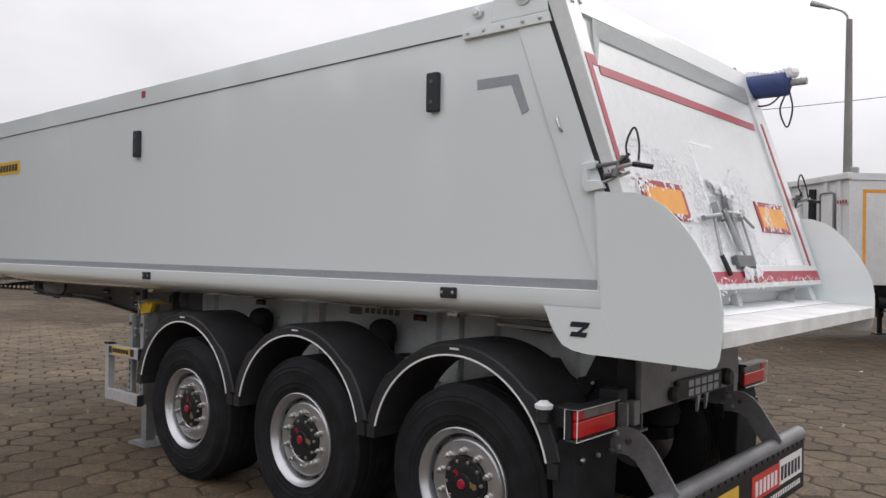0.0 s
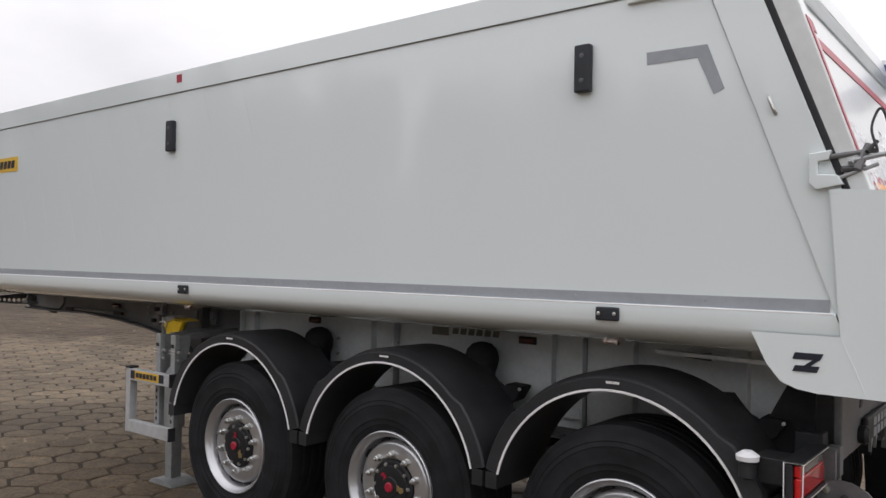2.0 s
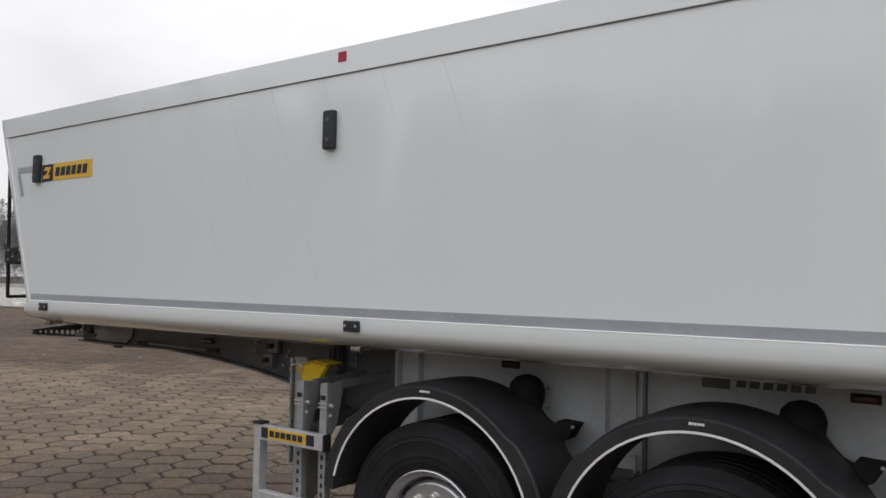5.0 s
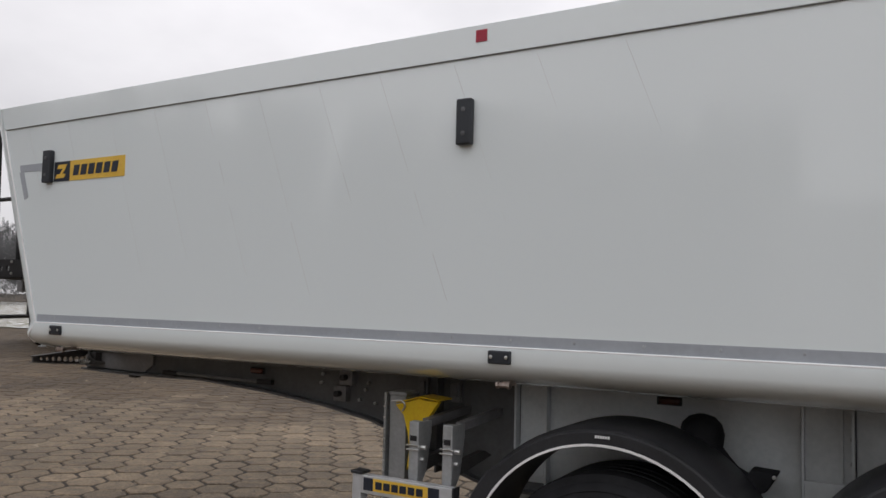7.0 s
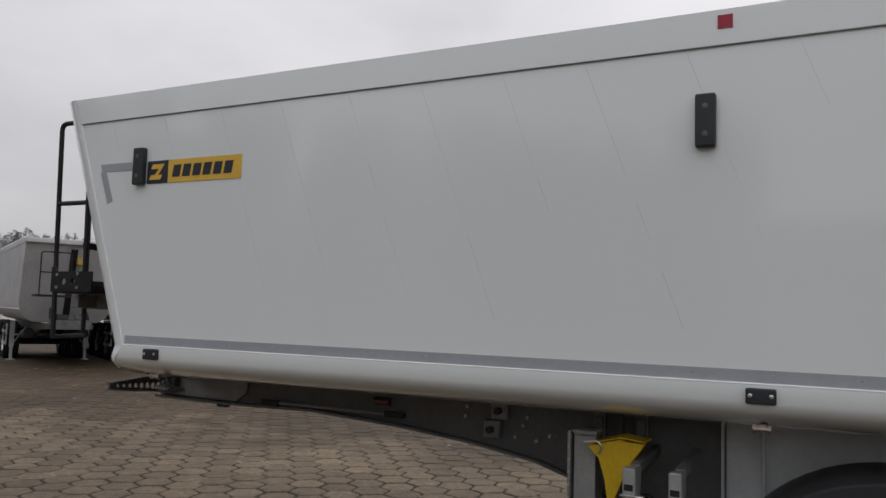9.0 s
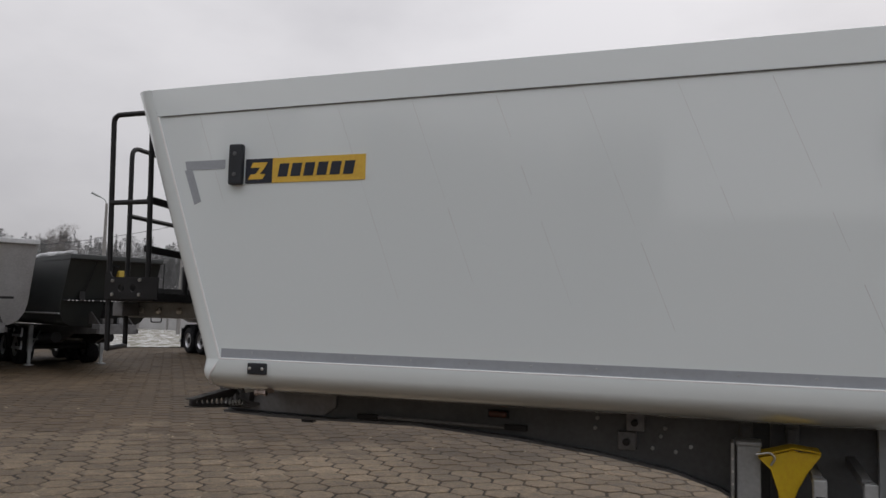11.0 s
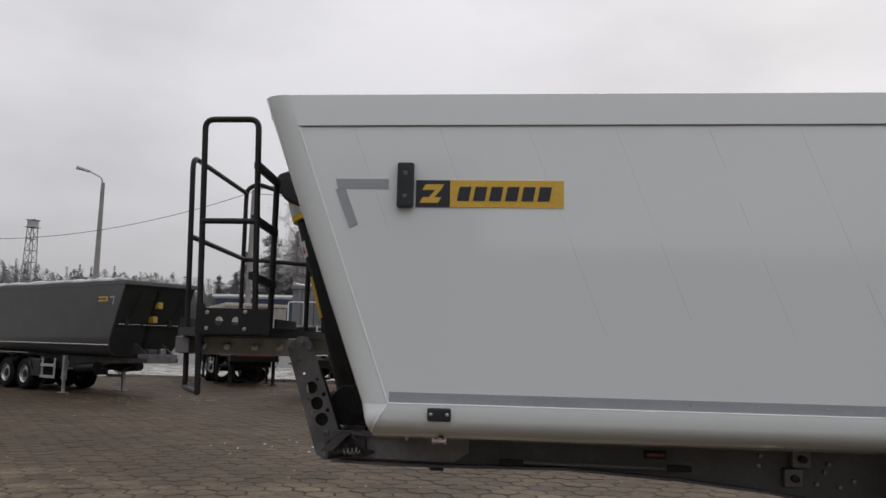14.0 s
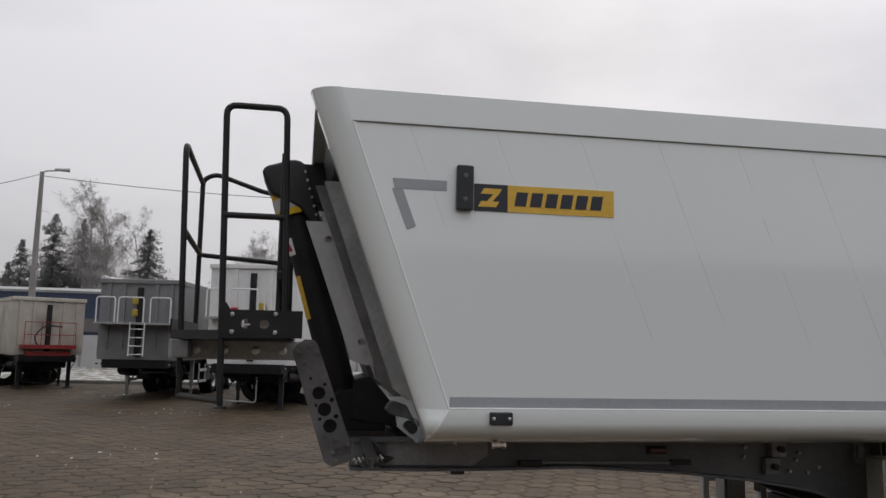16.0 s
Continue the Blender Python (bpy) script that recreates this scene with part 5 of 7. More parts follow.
def bars_x(bm, y, z, width, height, x, n):
    """Plain upright bars across the tail, for print."""
    for i in range(n):
        a = y + i * width / n
        box(bm, x, x + 0.002, a, a + 0.62 * width / n, z, z + height)


bm = B()
bars_x(bm, 4.75, 0.355, 0.39, 0.085, -0.815, 6)
bars_x(bm, 4.62, 0.268, 0.97, 0.032, -0.819, 22)
tagged(part("white_print", bm, "white", board), kind="stuff")
bm = B()
bars_x(bm, 5.19, 0.36, 0.39, 0.085, -0.815, 6)
bars_x(bm, 3.70, 0.34, 0.72, 0.09, -0.815, 6)
tagged(part("dark_print", bm, "navy", board), kind="stuff")

# ---- side guard, its posts, landing leg and wheel chock ----
for side, s in ((3.42, 1), (Y1 - 0.068, -1)):
    bm = B()
    box(bm, -5.765, -5.715, side, side + s * 0.06, 0.44, 0.90)
    guardrail = part("side_guard", bm, "silver", trailer, "short aluminium side guard with a yellow sign", bevel=0.004)
    for z in (0.445, 0.815):
        bm = B()
        box(bm, -5.714, -5.215, side - s * 0.004, side + s * 0.045, z, z + 0.085)
        part("rail", bm, "silver", guardrail, bevel=0.004)
        bm = B()
        box(bm, -5.2145, -5.205, side - s * 0.006, side + s * 0.047, z - 0.003, z + 0.088)
        part("end_cap", bm, "plastic", guardrail)
    bm = B()
    box(bm, -5.775, -5.705, side - s * 0.004, side + s * 0.064, 0.90, 0.915)
    part("end_cap", bm, "plastic", guardrail, bevel=0.003)
    bm = B()
    box(bm, -5.64, -5.34, side - s * 0.0065, side - s * 0.0045, 0.832, 0.89)
    sgn = part("guard_sign", bm, "yellow", guardrail)
    bm = B()
    box(bm, -5.695, -5.642, side - s * 0.0065, side - s * 0.0045, 0.832, 0.89)
    box(bm, -5.338, -5.28, side - s * 0.0065, side - s * 0.0045, 0.832, 0.89)
    for i in range(6):
        box(bm, -5.625 + 0.045 * i, -5.59 + 0.045 * i, side - s * 0.009, side - s * 0.0066, 0.844, 0.878)
    part("sign_print", bm, "navy", sgn)
    for x in (-5.465, -5.283):
        bm = B()
        box(bm, x - 0.026, x + 0.026, side + s * 0.062, side + s * 0.11, 0.44, 1.165)
        post = part("guard_post", bm, "galv", guardrail, bevel=0.006)
        bm = B()
        prism(bm, [(side + s * 0.17, 1.165), (side + s * 0.17, 1.125), (4.02 if s > 0 else 5.18, 1.15), (4.02 if s > 0 else 5.18, 1.19)], "x", x - 0.018, x + 0.018)
        part("post_arm", bm, "dull", post)
        bm = B()
        prism(bm, [(side + s * 0.111, 1.16), (side + s * 0.111, 0.88), (side + s * 0.15, 0.93), (side + s * 0.19, 1.10), (side + s * 0.19, 1.16)], "x", x + 0.012, x + 0.022)
        part("post_flange", bm, "galv", post)
        bm = B()
        prism(bm, [(side + s * 0.15, 0.985), (side + s * 0.15, 0.92), (side + s * 0.50, 0.965), (side + s * 0.42, 1.0)], "x", x - 0.022, x + 0.010)
        part("stay_wedge", bm, "dark", post)
        for k in range(7):
            bm = B()
            box(bm, x - 0.007, x + 0.007, side + s * 0.0595, side + s * 0.064, 0.50 + 0.05 * k, 0.525 + 0.05 * k)
            part("slot", bm, "blackpaint", post)
        bm = B()
        box(bm, x - 0.018, x + 0.018, side + s * 0.0595, side + s * 0.064, 1.075, 1.10)
        part("slot", bm, "blackpaint", post)
        bm = B()
        for z in (1.055, 1.035):
            tube(bm, [(x - 0.034, side + s * 0.056, z), (x + 0.034, side + s * 0.056, z)], 0.004, 6)
        part("spring_clip", bm, "zinc", post)
        bm = B()
        lathe(bm, [(0.012, 0.026), (0.012, 0.055), (0.006, 0.057)], (x, side + s * 0.09, 1.045), 8, "x")
        part("clip_pin", bm, "zinc", post)
        bm = B()
        lathe(bm, [(0.010, 0.026), (0.010, 0.045), (0.006, 0.047)], (x, side + s * 0.09, 0.99), 8, "x")
        part("clip_pin", bm, "zinc", post)
    # landing leg
    yl = 3.80 if s > 0 else 5.40
    bm = B()
    box(bm, -5.775, -5.675, yl - 0.06, yl + 0.06, 0.42, 1.24)
    box(bm, -5.80, -5.785, yl - s * 0.08, yl + s * 0.05, 0.62, 1.255)
    leg = part("landing_leg", bm, "galv", trailer, "galvanised landing leg on a foot plate", bevel=0.004)
    bm = B()
    box(bm, -5.765, -5.685, yl - 0.045, yl + 0.045, 0.03, 0.42)
    part("inner_leg", bm, "galv", leg, bevel=0.004)
    bm = B()
    prism(bm, [(-5.875, 0.0), (-5.575, 0.0), (-5.605, 0.025), (-5.685, 0.04), (-5.765, 0.04), (-5.845, 0.025)], "y", yl - 0.11, yl + 0.11)
    part("foot", bm, "galv", leg)
    bm = B()
    box(bm, -5.78, -5.67, yl - 0.065, yl + 0.065, 1.2405, 1.262)
    part("leg_cap", bm, "galv", leg, bevel=0.006)
    bm = B()
    for k in range(8):
        lathe(bm, [(0.006, 0.0), (0.006, -0.008)], (-5.792, yl - s * 0.08, 0.80 + 0.055 * k), 6)
    tagged(part("bolt_row", bm, "zinc", leg), kind="stuff")
bm = B()
prism(bm, [(-5.69, 1.207), (-5.63, 1.224), (-5.575, 1.240), (-5.55, 1.250), (-5.525, 1.240), (-5.44, 1.238), (-5.452, 1.218), (-5.49, 1.165), (-5.53, 1.09), (-5.565, 1.00), (-5.59, 0.93), (-5.615, 0.89), (-5.602, 0.99), (-5.612, 1.07), (-5.64, 1.16)], "y", 3.66, 3.695)
prism(bm, [(-5.69, 1.212), (-5.63, 1.228), (-5.55, 1.252), (-5.44, 1.240), (-5.44, 1.247), (-5.55, 1.259), (-5.63, 1.236), (-5.69, 1.22)], "y", 3.665, 3.80)
chock = part("wheel_chock", bm, "yellowpl", trailer, "yellow plastic wheel chock in its holder", bevel=0.008)
bm = B()
tube(bm, bent([(-5.70, 3.64, 1.225), (-5.64, 3.645, 1.235), (-5.62, 3.65, 1.21), (-5.64, 3.65, 1.18)], 0.02), 0.005, 8)
part("chock_pin", bm, "zinc", chock)

# ---- front: arms, platform, rails, cylinder ----
ARM = [(-8.93, 1.765), (-8.915, 1.80), (-8.87, 1.835), (-8.82, 1.832), (-8.80, 1.81), (-8.60, 1.27), (-8.62, 1.20), (-8.70, 1.175), (-8.745, 1.20)]


for y, s in ((4.14, 1), (5.06, -1)):
    bm = B()
    holes = [(-8.785, 1.555, 0.034), (-8.752, 1.470, 0.036), (-8.720, 1.385, 0.036), (-8.66, 1.255, 0.026), (-8.755, 1.60, 0.009), (-8.715, 1.52, 0.012), (-8.80, 1.49, 0.011), (-8.775, 1.42, 0.010), (-8.69, 1.435, 0.012), (-8.83, 1.63, 0.008)]
    holed_plate(bm, ARM, holes, y, y + s * 0.012)
    arm = part("front_arm", bm, "dull", trailer, "slanted galvanised arm plate with round holes")
    bm = B()
    prism(bm, [(-8.845, 1.66), (-8.745, 1.66), (-8.605, 1.28), (-8.63, 1.215), (-8.70, 1.20), (-8.735, 1.23)], "y", y + s * 0.055, y + s * 0.067)
    part("inner_plate", bm, "blackpaint", arm)
    for x, z in ((-8.90, 1.765), (-8.845, 1.80), (-8.805, 1.765), (-8.865, 1.71), (-8.69, 1.315), (-8.62, 1.285), (-8.70, 1.245), (-8.61, 1.225), (-8.685, 1.20)):
        bm = B()
        lathe(bm, [(0.016, 0.0), (0.016, -s * 0.012), (0.008, -s * 0.016)], (x, y, z), 10)
        part("bolt", bm, "dull", arm)
    bm = B()
    box(bm, -9.56, -8.85, min(y + s * 0.013, y + s * 0.08), max(y + s * 0.013, y + s * 0.08), 1.722, 1.822)
    cant = part("platform_beam", bm, "galv", trailer, "galvanised platform beam", bevel=0.006)
    for x in (-9.42, -9.28, -9.12, -8.98):
        bm = B()
        lathe(bm, [(0.021, 0.0), (0.021, -s * 0.01), (0.010, -s * 0.013)], (x, y + s * 0.013, 1.77), 10)
        part("bolt", bm, "zinc", cant)
bm = B()
box(bm, -9.52, -9.44, 4.0, 5.14, 1.73, 1.82)
part("platform_crossbar", bm, "dull", trailer, bevel=0.006)
bm = B()
prism(bm, [(-9.25, 3.665), (-8.93, 3.665), (-8.93, 5.14), (-9.54, 5.14), (-9.54, 4.08)], "z", 1.823, 1.868)
deck = part("platform_deck", bm, "blackpaint", trailer, "black steel work platform")
bm = B()
for i in range(5):
    for j in range(22):
        box(bm, -9.24 + 0.058 * i, -9.21 + 0.058 * i, 3.69 + 0.065 * j, 3.725 + 0.065 * j, 1.869, 1.874)
tagged(part("deck_studs", bm, "blackpaint", deck), kind="stuff")
bm = B()
holed_plate(bm, [(-9.265, 1.83), (-9.265, 1.99), (-9.235, 1.995), (-9.215, 1.962), (-8.885, 1.962), (-8.885, 1.835)], [(-9.145, 1.898, 0.022), (-9.06, 1.898, 0.022)], 3.645, 3.655)
toe = part("toe_board", bm, "blackpaint", trailer, "black toe board with two holes")
for x, z in ((-9.205, 1.94), (-9.01, 1.945), (-9.205, 1.86), (-9.01, 1.86)):
    bm = B()
    lathe(bm, [(0.010, 0.0), (0.010, -0.008), (0.004, -0.009)], (x, 3.645, z), 10)
    part("bolt", bm, "zinc", toe)
for x_, ya_, yb_ in ((-9.55, 4.1, 5.14), (-9.0, 4.1, 4.5)):
    bm = B()
    box(bm, x_, x_ + 0.01, ya_, yb_, 1.85, 1.925)
    part("toe_board", bm, "blackpaint", trailer)
bm = B()
prism(bm, [(-9.50, 4.14), (-9.28, 3.78), (-9.20, 3.80), (-9.24, 4.3), (-9.50, 4.6)], "z", 1.8455, 1.853)
part("deck_snow", bm, "snow", deck, "thin snow on the platform")
R = 0.0155


def rail(name, pts, r=R, radius=0.05):
    bm = B()
    tube(bm, bent(pts, radius), r, 10)
    return part(name, bm, "blackpaint", trailer, "black tubular handrail")


rail("handrail_hoop", [(-9.245, 3.672, 1.535), (-9.283, 3.66, 2.937), (-9.0, 3.66, 2.937), (-8.968, 3.66, 1.96)])
rail("handrail_bar", [(-9.268, 3.66, 2.405), (-8.985, 3.66, 2.405)])
rail("handrail_post", [(-9.485, 4.09, 1.532), (-9.525, 4.10, 2.845), (-9.56, 5.12, 2.832)], radius=0.07)
rail("handrail_bar", [(-9.51, 4.09, 2.385), (-9.55, 5.12, 2.365), (-9.03, 5.12, 2.33)])
rail("step_bar", [(-9.245, 3.672, 1.542), (-9.485, 4.09, 1.54)])
rail("handrail_post", [(-9.555, 5.12, 1.85), (-9.56, 5.12, 2.86), (-9.48, 5.12, 2.90), (-9.15, 5.12, 2.79), (-8.98, 5.12, 2.79), (-8.97, 5.12, 1.85)], radius=0.06)
rail("ladder_stile", [(-9.01, 4.05, 2.70), (-9.01, 4.05, 1.85)], 0.017)
rail("handrail_post", [(-8.995, 4.75, 1.85), (-8.995, 4.75, 2.33)])
for z in (2.70, 2.42, 2.13):
    bm = B()
    prism(bm, [(3.665, z - 0.02), (3.665, z + 0.02), (4.045, z + 0.0), (4.045, z - 0.04)], "x", -9.015, -8.985)
    part("ladder_rung", bm, "blackpaint", trailer, bevel=0.004)
# hoist cylinder with cover and collar
bm = B()
tube(bm, [(-8.592, YC, 1.36), (-8.986, YC, 2.69)], 0.091, 28)
cyl = part("hoist_cylinder", bm, "blackpaint", trailer, "black telescopic hoist cylinder with a yellow collar")
bm = B()
tube(bm, [(-8.950, YC, 2.568), (-8.992, YC, 2.71)], 0.115, 28)
part("collar", bm, "yellowpl", cyl)
bm = B()
tube(bm, [(-8.960, YC, 2.603), (-8.980, YC, 2.67)], 0.1165, 28)
part("collar_band", bm, "silver", cyl)
bm = B()
prism(bm, [(-9.155, 2.80), (-9.135, 2.835), (-8.975, 2.885), (-8.925, 2.875), (-8.885, 2.825), (-8.795, 2.495), (-8.835, 2.485), (-8.93, 2.60), (-9.10, 2.675)], "y", YC - 0.13, YC + 0.13)
part("cylinder_cover", bm, "plastic", cyl, "black cover over the cylinder head", bevel=0.02)
bm = B()
for k in range(7):
    lathe(bm, [(0.008, 0), (0.008, -0.01)], (-8.905 + 0.0145 * k, YC - 0.13, 2.81 - 0.05 * k), 8)
tagged(part("cover_bolts", bm, "galv", cyl), kind="stuff")
bm = B()
ON = Matrix.Rotation(radians(-16.5), 4, "Y") @ Matrix.Rotation(radians(-58), 4, "Z") @ Matrix.Translation((0, -0.0905, 0))
box(bm, -0.02, 0.02, -0.003, 0.003, -0.13, 0.13, Matrix.Translation((-8.812, YC, 2.10)) @ ON)
part("warning_label", bm, "yellow", cyl)
bm = B()
box(bm, -0.03, 0.03, -0.003, 0.003, -0.05, 0.05, Matrix.Translation((-8.898, YC, 2.394)) @ ON)
lab = part("label_plate", bm, "white", cyl)
bm = B()
prism(bm, [(-0.02, -0.025), (0.02, -0.025), (0.0, 0.02)], "y", -0.006, -0.0035, Matrix.Translation((-8.898, YC, 2.394)) @ ON)
part("label_mark", bm, "red", lab)
bm = B()
prism(bm, [(-8.74, 1.335), (-8.72, 1.50), (-8.66, 1.56), (-8.48, 1.565), (-8.42, 1.53), (-8.40, 1.335)], "y", 4.36, 4.84)
part("cylinder_cradle", bm, "blackpaint", trailer, bevel=0.01)
# black block added to close the gap beside the cradle
bm = B()
prism(bm, [(-8.60, 1.40), (-8.585, 1.62), (-8.50, 1.64), (-8.36, 1.48), (-8.34, 1.36)], "y", 4.34, 4.86)
part("cradle_cheek", bm, "blackpaint", trailer, bevel=0.01)
bm = B()
box(bm, -8.73, -8.63, 4.16, 5.04, 1.20, 1.30)
part("front_crossbeam", bm, "dull", trailer, bevel=0.01)
# tub nose pin, perforated outrigger, coupling bits
bm = B()
prism(bm, [(-8.443, 1.48), (-8.425, 1.51), (-8.40, 1.525), (-8.325, 1.50), (-8.275, 1.40), (-8.325, 1.432), (-8.415, 1.455)], "y", 4.06, 4.12)
part("locating_horn", bm, "dull", trailer, bevel=0.01)
bm = B()
tube(bm, [(-8.30, 4.02, 1.385), (-8.30, 4.18, 1.385)], 0.028, 12)
part("locating_roller", bm, "dark", trailer)
for s, ya, yb in ((1, 3.545, 4.02), (-1, Y1 - 0.193, 5.18)):
    bm = B()
    outline = [(0.0, 1.262), (0.0, 1.295), (0.46, 1.335), (0.46, 1.225), (0.22, 1.243)]
    holes = [(0.06 + 0.045 * k, 1.281 - 0.003 * k, 0.011 + 0.0016 * k) for k in range(8)] + [(0.42, 1.27, 0.03)]
    holed_plate(bm, outline, holes, 0.0, 0.012)
    bmesh.ops.transform(bm, matrix=Matrix(((0, 1, 0, -8.552), (s, 0, 0, ya), (0, 0, 1, 0), (0, 0, 0, 1))), verts=bm.verts)
    outr = part("outrigger", bm, "dark", trailer, "tapered perforated outrigger")
    bm = B()
    prism(bm, [(ya, 1.257), (ya, 1.261), (ya + s * 0.22, 1.242), (ya + s * 0.46, 1.224), (ya + s * 0.46, 1.218), (ya + s * 0.22, 1.236)], "x", -8.58, -8.51)
    prism(bm, [(ya, 1.295), (ya, 1.301), (ya + s * 0.46, 1.341), (ya + s * 0.46, 1.335)], "x", -8.575, -8.52)
    part("flange", bm, "dark", outr)
bm = B()
for k in range(3):
    tube(bm, bent([(-8.55, 4.0, 1.25 + 0.02 * k), (-8.50, 3.93, 1.27 + 0.03 * k), (-8.46, 3.93, 1.22 + 0.02 * k), (-8.40, 4.0, 1.24)], 0.04), 0.007, 6)
box(bm, -8.53, -8.44, 3.95, 4.0, 1.245, 1.31)
part("hose_bracket", bm, "dark", trailer)
bm = B()
tube(bm, [(-8.61 + 0.15 * k / 84, 3.905 + 0.015 * math.cos(k * 2 * math.pi / 12), 1.236 + 0.02 * k / 84 + 0.015 * math.sin(k * 2 * math.pi / 12)) for k in range(85)], 0.0032, 6)
part("coil_spring", bm, "zinc", trailer, "small zinc coil spring")
bm = B()
box(bm, -8.10, -8.03, 3.97, 4.01, 1.160, 1.176)
part("drain_tab", bm, "plastic", trailer)

# ---- parked trailers in the far row ----
def far_trailer(name, label, cx, cy, heading, H, L, paint, pipe=True, tarp="silver", extras=(), sign=False, lx=1.6):
    """A parked tipper seen from afar; x forward, y left, origin on the ground."""
    top = root(name, label=label, category="trailer", group="parked trailers")
    f0, r0 = 3.9, 3.9 - L
    zb = 1.22
    slope = 0.95 if pipe else 0.0

    def fz(z):
        """The front wall at a height."""
        return f0 - slope * (H - z) / (H - zb)

    if pipe:
        half = [(1.25, H), (1.25, H - 0.12), (1.235, H - 0.125), (1.235, zb + 0.62), (1.19, zb + 0.36), (1.06, zb + 0.14), (0.86, zb + 0.02), (0.5, zb)]
    else:
        half = [(1.25, H), (1.25, H - 0.14), (1.225, H - 0.145), (1.225, zb + 0.1), (1.20, zb), (0.5, zb)]
    ring_ = [(-y, z) for y, z in half] + [(y, z) for y, z in half[::-1]]
    fx = [f0 - slope * (H - z) / (H - zb) for _, z in ring_]
    bm = B()
    rows = loft(bm, [[(x, y, z) for x, (y, z) in zip(fx, ring_)], [(r0, y, z) for y, z in ring_]])
    bm.faces.new(rows[0][::-1]), bm.faces.new(rows[1])
    tub = part("tub", bm, paint, top)
    # shade on the dark grey tub's front, put in as a black sheet
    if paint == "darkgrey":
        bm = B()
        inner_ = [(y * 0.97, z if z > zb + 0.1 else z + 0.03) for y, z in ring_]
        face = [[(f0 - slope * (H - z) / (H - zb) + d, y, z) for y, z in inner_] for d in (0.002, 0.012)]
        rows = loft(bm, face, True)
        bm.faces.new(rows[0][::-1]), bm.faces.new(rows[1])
        part("front_panel", bm, "blacktub", tub, "black sheet that paints the front's shade")
    for y in (() if pipe else (-0.95, -0.5, 0.5, 0.95)):
        bm = B()
        prism(bm, [(f0 + 0.005, H - 0.14), (f0 - slope * 0.8 + 0.005, zb + 0.35), (f0 - slope * 0.8 + 0.06, zb + 0.35), (f0 + 0.06, H - 0.14)], "y", y - 0.05, y + 0.05)
        part("front_rib", bm, paint, tub)
    bm = B()
    box(bm, f0 - 0.06, f0 + 0.07, -1.26, 1.26, H - 0.13, H + 0.01)
    part("front_rail", bm, paint, tub, bevel=0.02)
    bm = B()
    tube(bm, [(r0, -1.2, zb + 0.36), (f0 - slope * 0.85, -1.2, zb + 0.36)], 0.022, 8)
    part("side_ledge", bm, "silver", tub)
    if tarp:
        rr = random.Random(len(name) + int(abs(cx) * 10))
        bm = B()
        n = 22
        tube(bm, [(r0 + (f0 - r0) * i / n, -1.16 + rr.uniform(-0.02, 0.02), H + 0.04 + rr.uniform(-0.03, 0.035)) for i in range(n + 1)], 0.06, 10)
        roll_ = part("tarpaulin_roll", bm, tarp, top, "rolled tarpaulin with snow on it")
        bm = B()
        tube(bm, [(r0 + (f0 - r0) * i / n + 0.1, -1.14 + rr.uniform(-0.02, 0.02), H + 0.085 + rr.uniform(-0.03, 0.03)) for i in range(n)], 0.036, 8)
        part("roll_snow", bm, "snow", roll_)
    for y in (-0.52, 0.52):
        bm = B()
        prism(bm, [(r0 + 0.3, 0.72), (1.2, 0.72), (2.2, 1.0), (4.15, 1.08), (4.15, 1.2), (r0 + 0.3, 1.2)], "y", y - 0.04, y + 0.04)
        part("chassis_beam", bm, "dark" if pipe else "blackpaint", top)
    bm = B()
    w_, up_ = (0.5, 0.08) if pipe else (0.95, 0.0)
    prism(bm, [(4.16, 0.98 + up_), (4.2, 1.24 + up_), (3.6, 1.24 + up_), (3.6, 1.0 + up_)], "y", -w_, w_)
    part("front_plate", bm, "dull" if pipe else "blackpaint", top, bevel=0.01)
    if pipe:
        # valve tray between the cheeks of the gooseneck
        for y in (-0.45, 0.45):
            bm = B()
            prism(bm, [(4.05, 1.321), (3.25, 1.321), (3.25, 1.62), (3.38, 1.66)], "y", y - 0.02, y + 0.02)
            part("front_cheek", bm, "dark", top)
        bm = B()
        box(bm, 3.7, 3.95, -0.35, -0.05, 1.321, 1.47)
        part("valve_block", bm, "dark", top, bevel=0.02)
        bm = B()
        box(bm, 3.75, 3.9, 0.1, 0.3, 1.321, 1.5)
        part("oil_can", bm, "dull", top, bevel=0.03)
    for s in (-1, 1):
        bm = B()
        box(bm, lx - 2.15, lx - 1.3, s * 0.95 - 0.25, s * 0.95 + 0.25, 0.48, 1.05)
        part("tool_box", bm, "plastic", top, bevel=0.03)
        bm = B()
        tube(bm, [(lx + 0.25, s * 0.75, 0.80), (lx + 1.4, s * 0.75, 0.88)], 0.15, 14)
        part("air_tank", bm, "blackpaint", top)
        bm = B()
        box(bm, r0 + 0.28, r0 + 0.31, s * 1.02 - 0.2, s * 1.02 + 0.2, 0.22, 1.0)
        part("mudflap", bm, "rubber", top)
    for k in range(3):
        bm = B()
        tube(bm, [(r0 + 1.0 + 1.31 * k, -0.85, 0.522), (r0 + 1.0 + 1.31 * k, 0.85, 0.522)], 0.09, 10)
        part("axle", bm, "blackpaint", top)
        bm = B()
        box(bm, r0 + 0.6 + 1.31 * k, r0 + 1.5 + 1.31 * k, -0.62, 0.62, 0.62, 0.98)
        part("suspension", bm, "blackpaint", top, bevel=0.05)
    w0 = r0 + 1.0
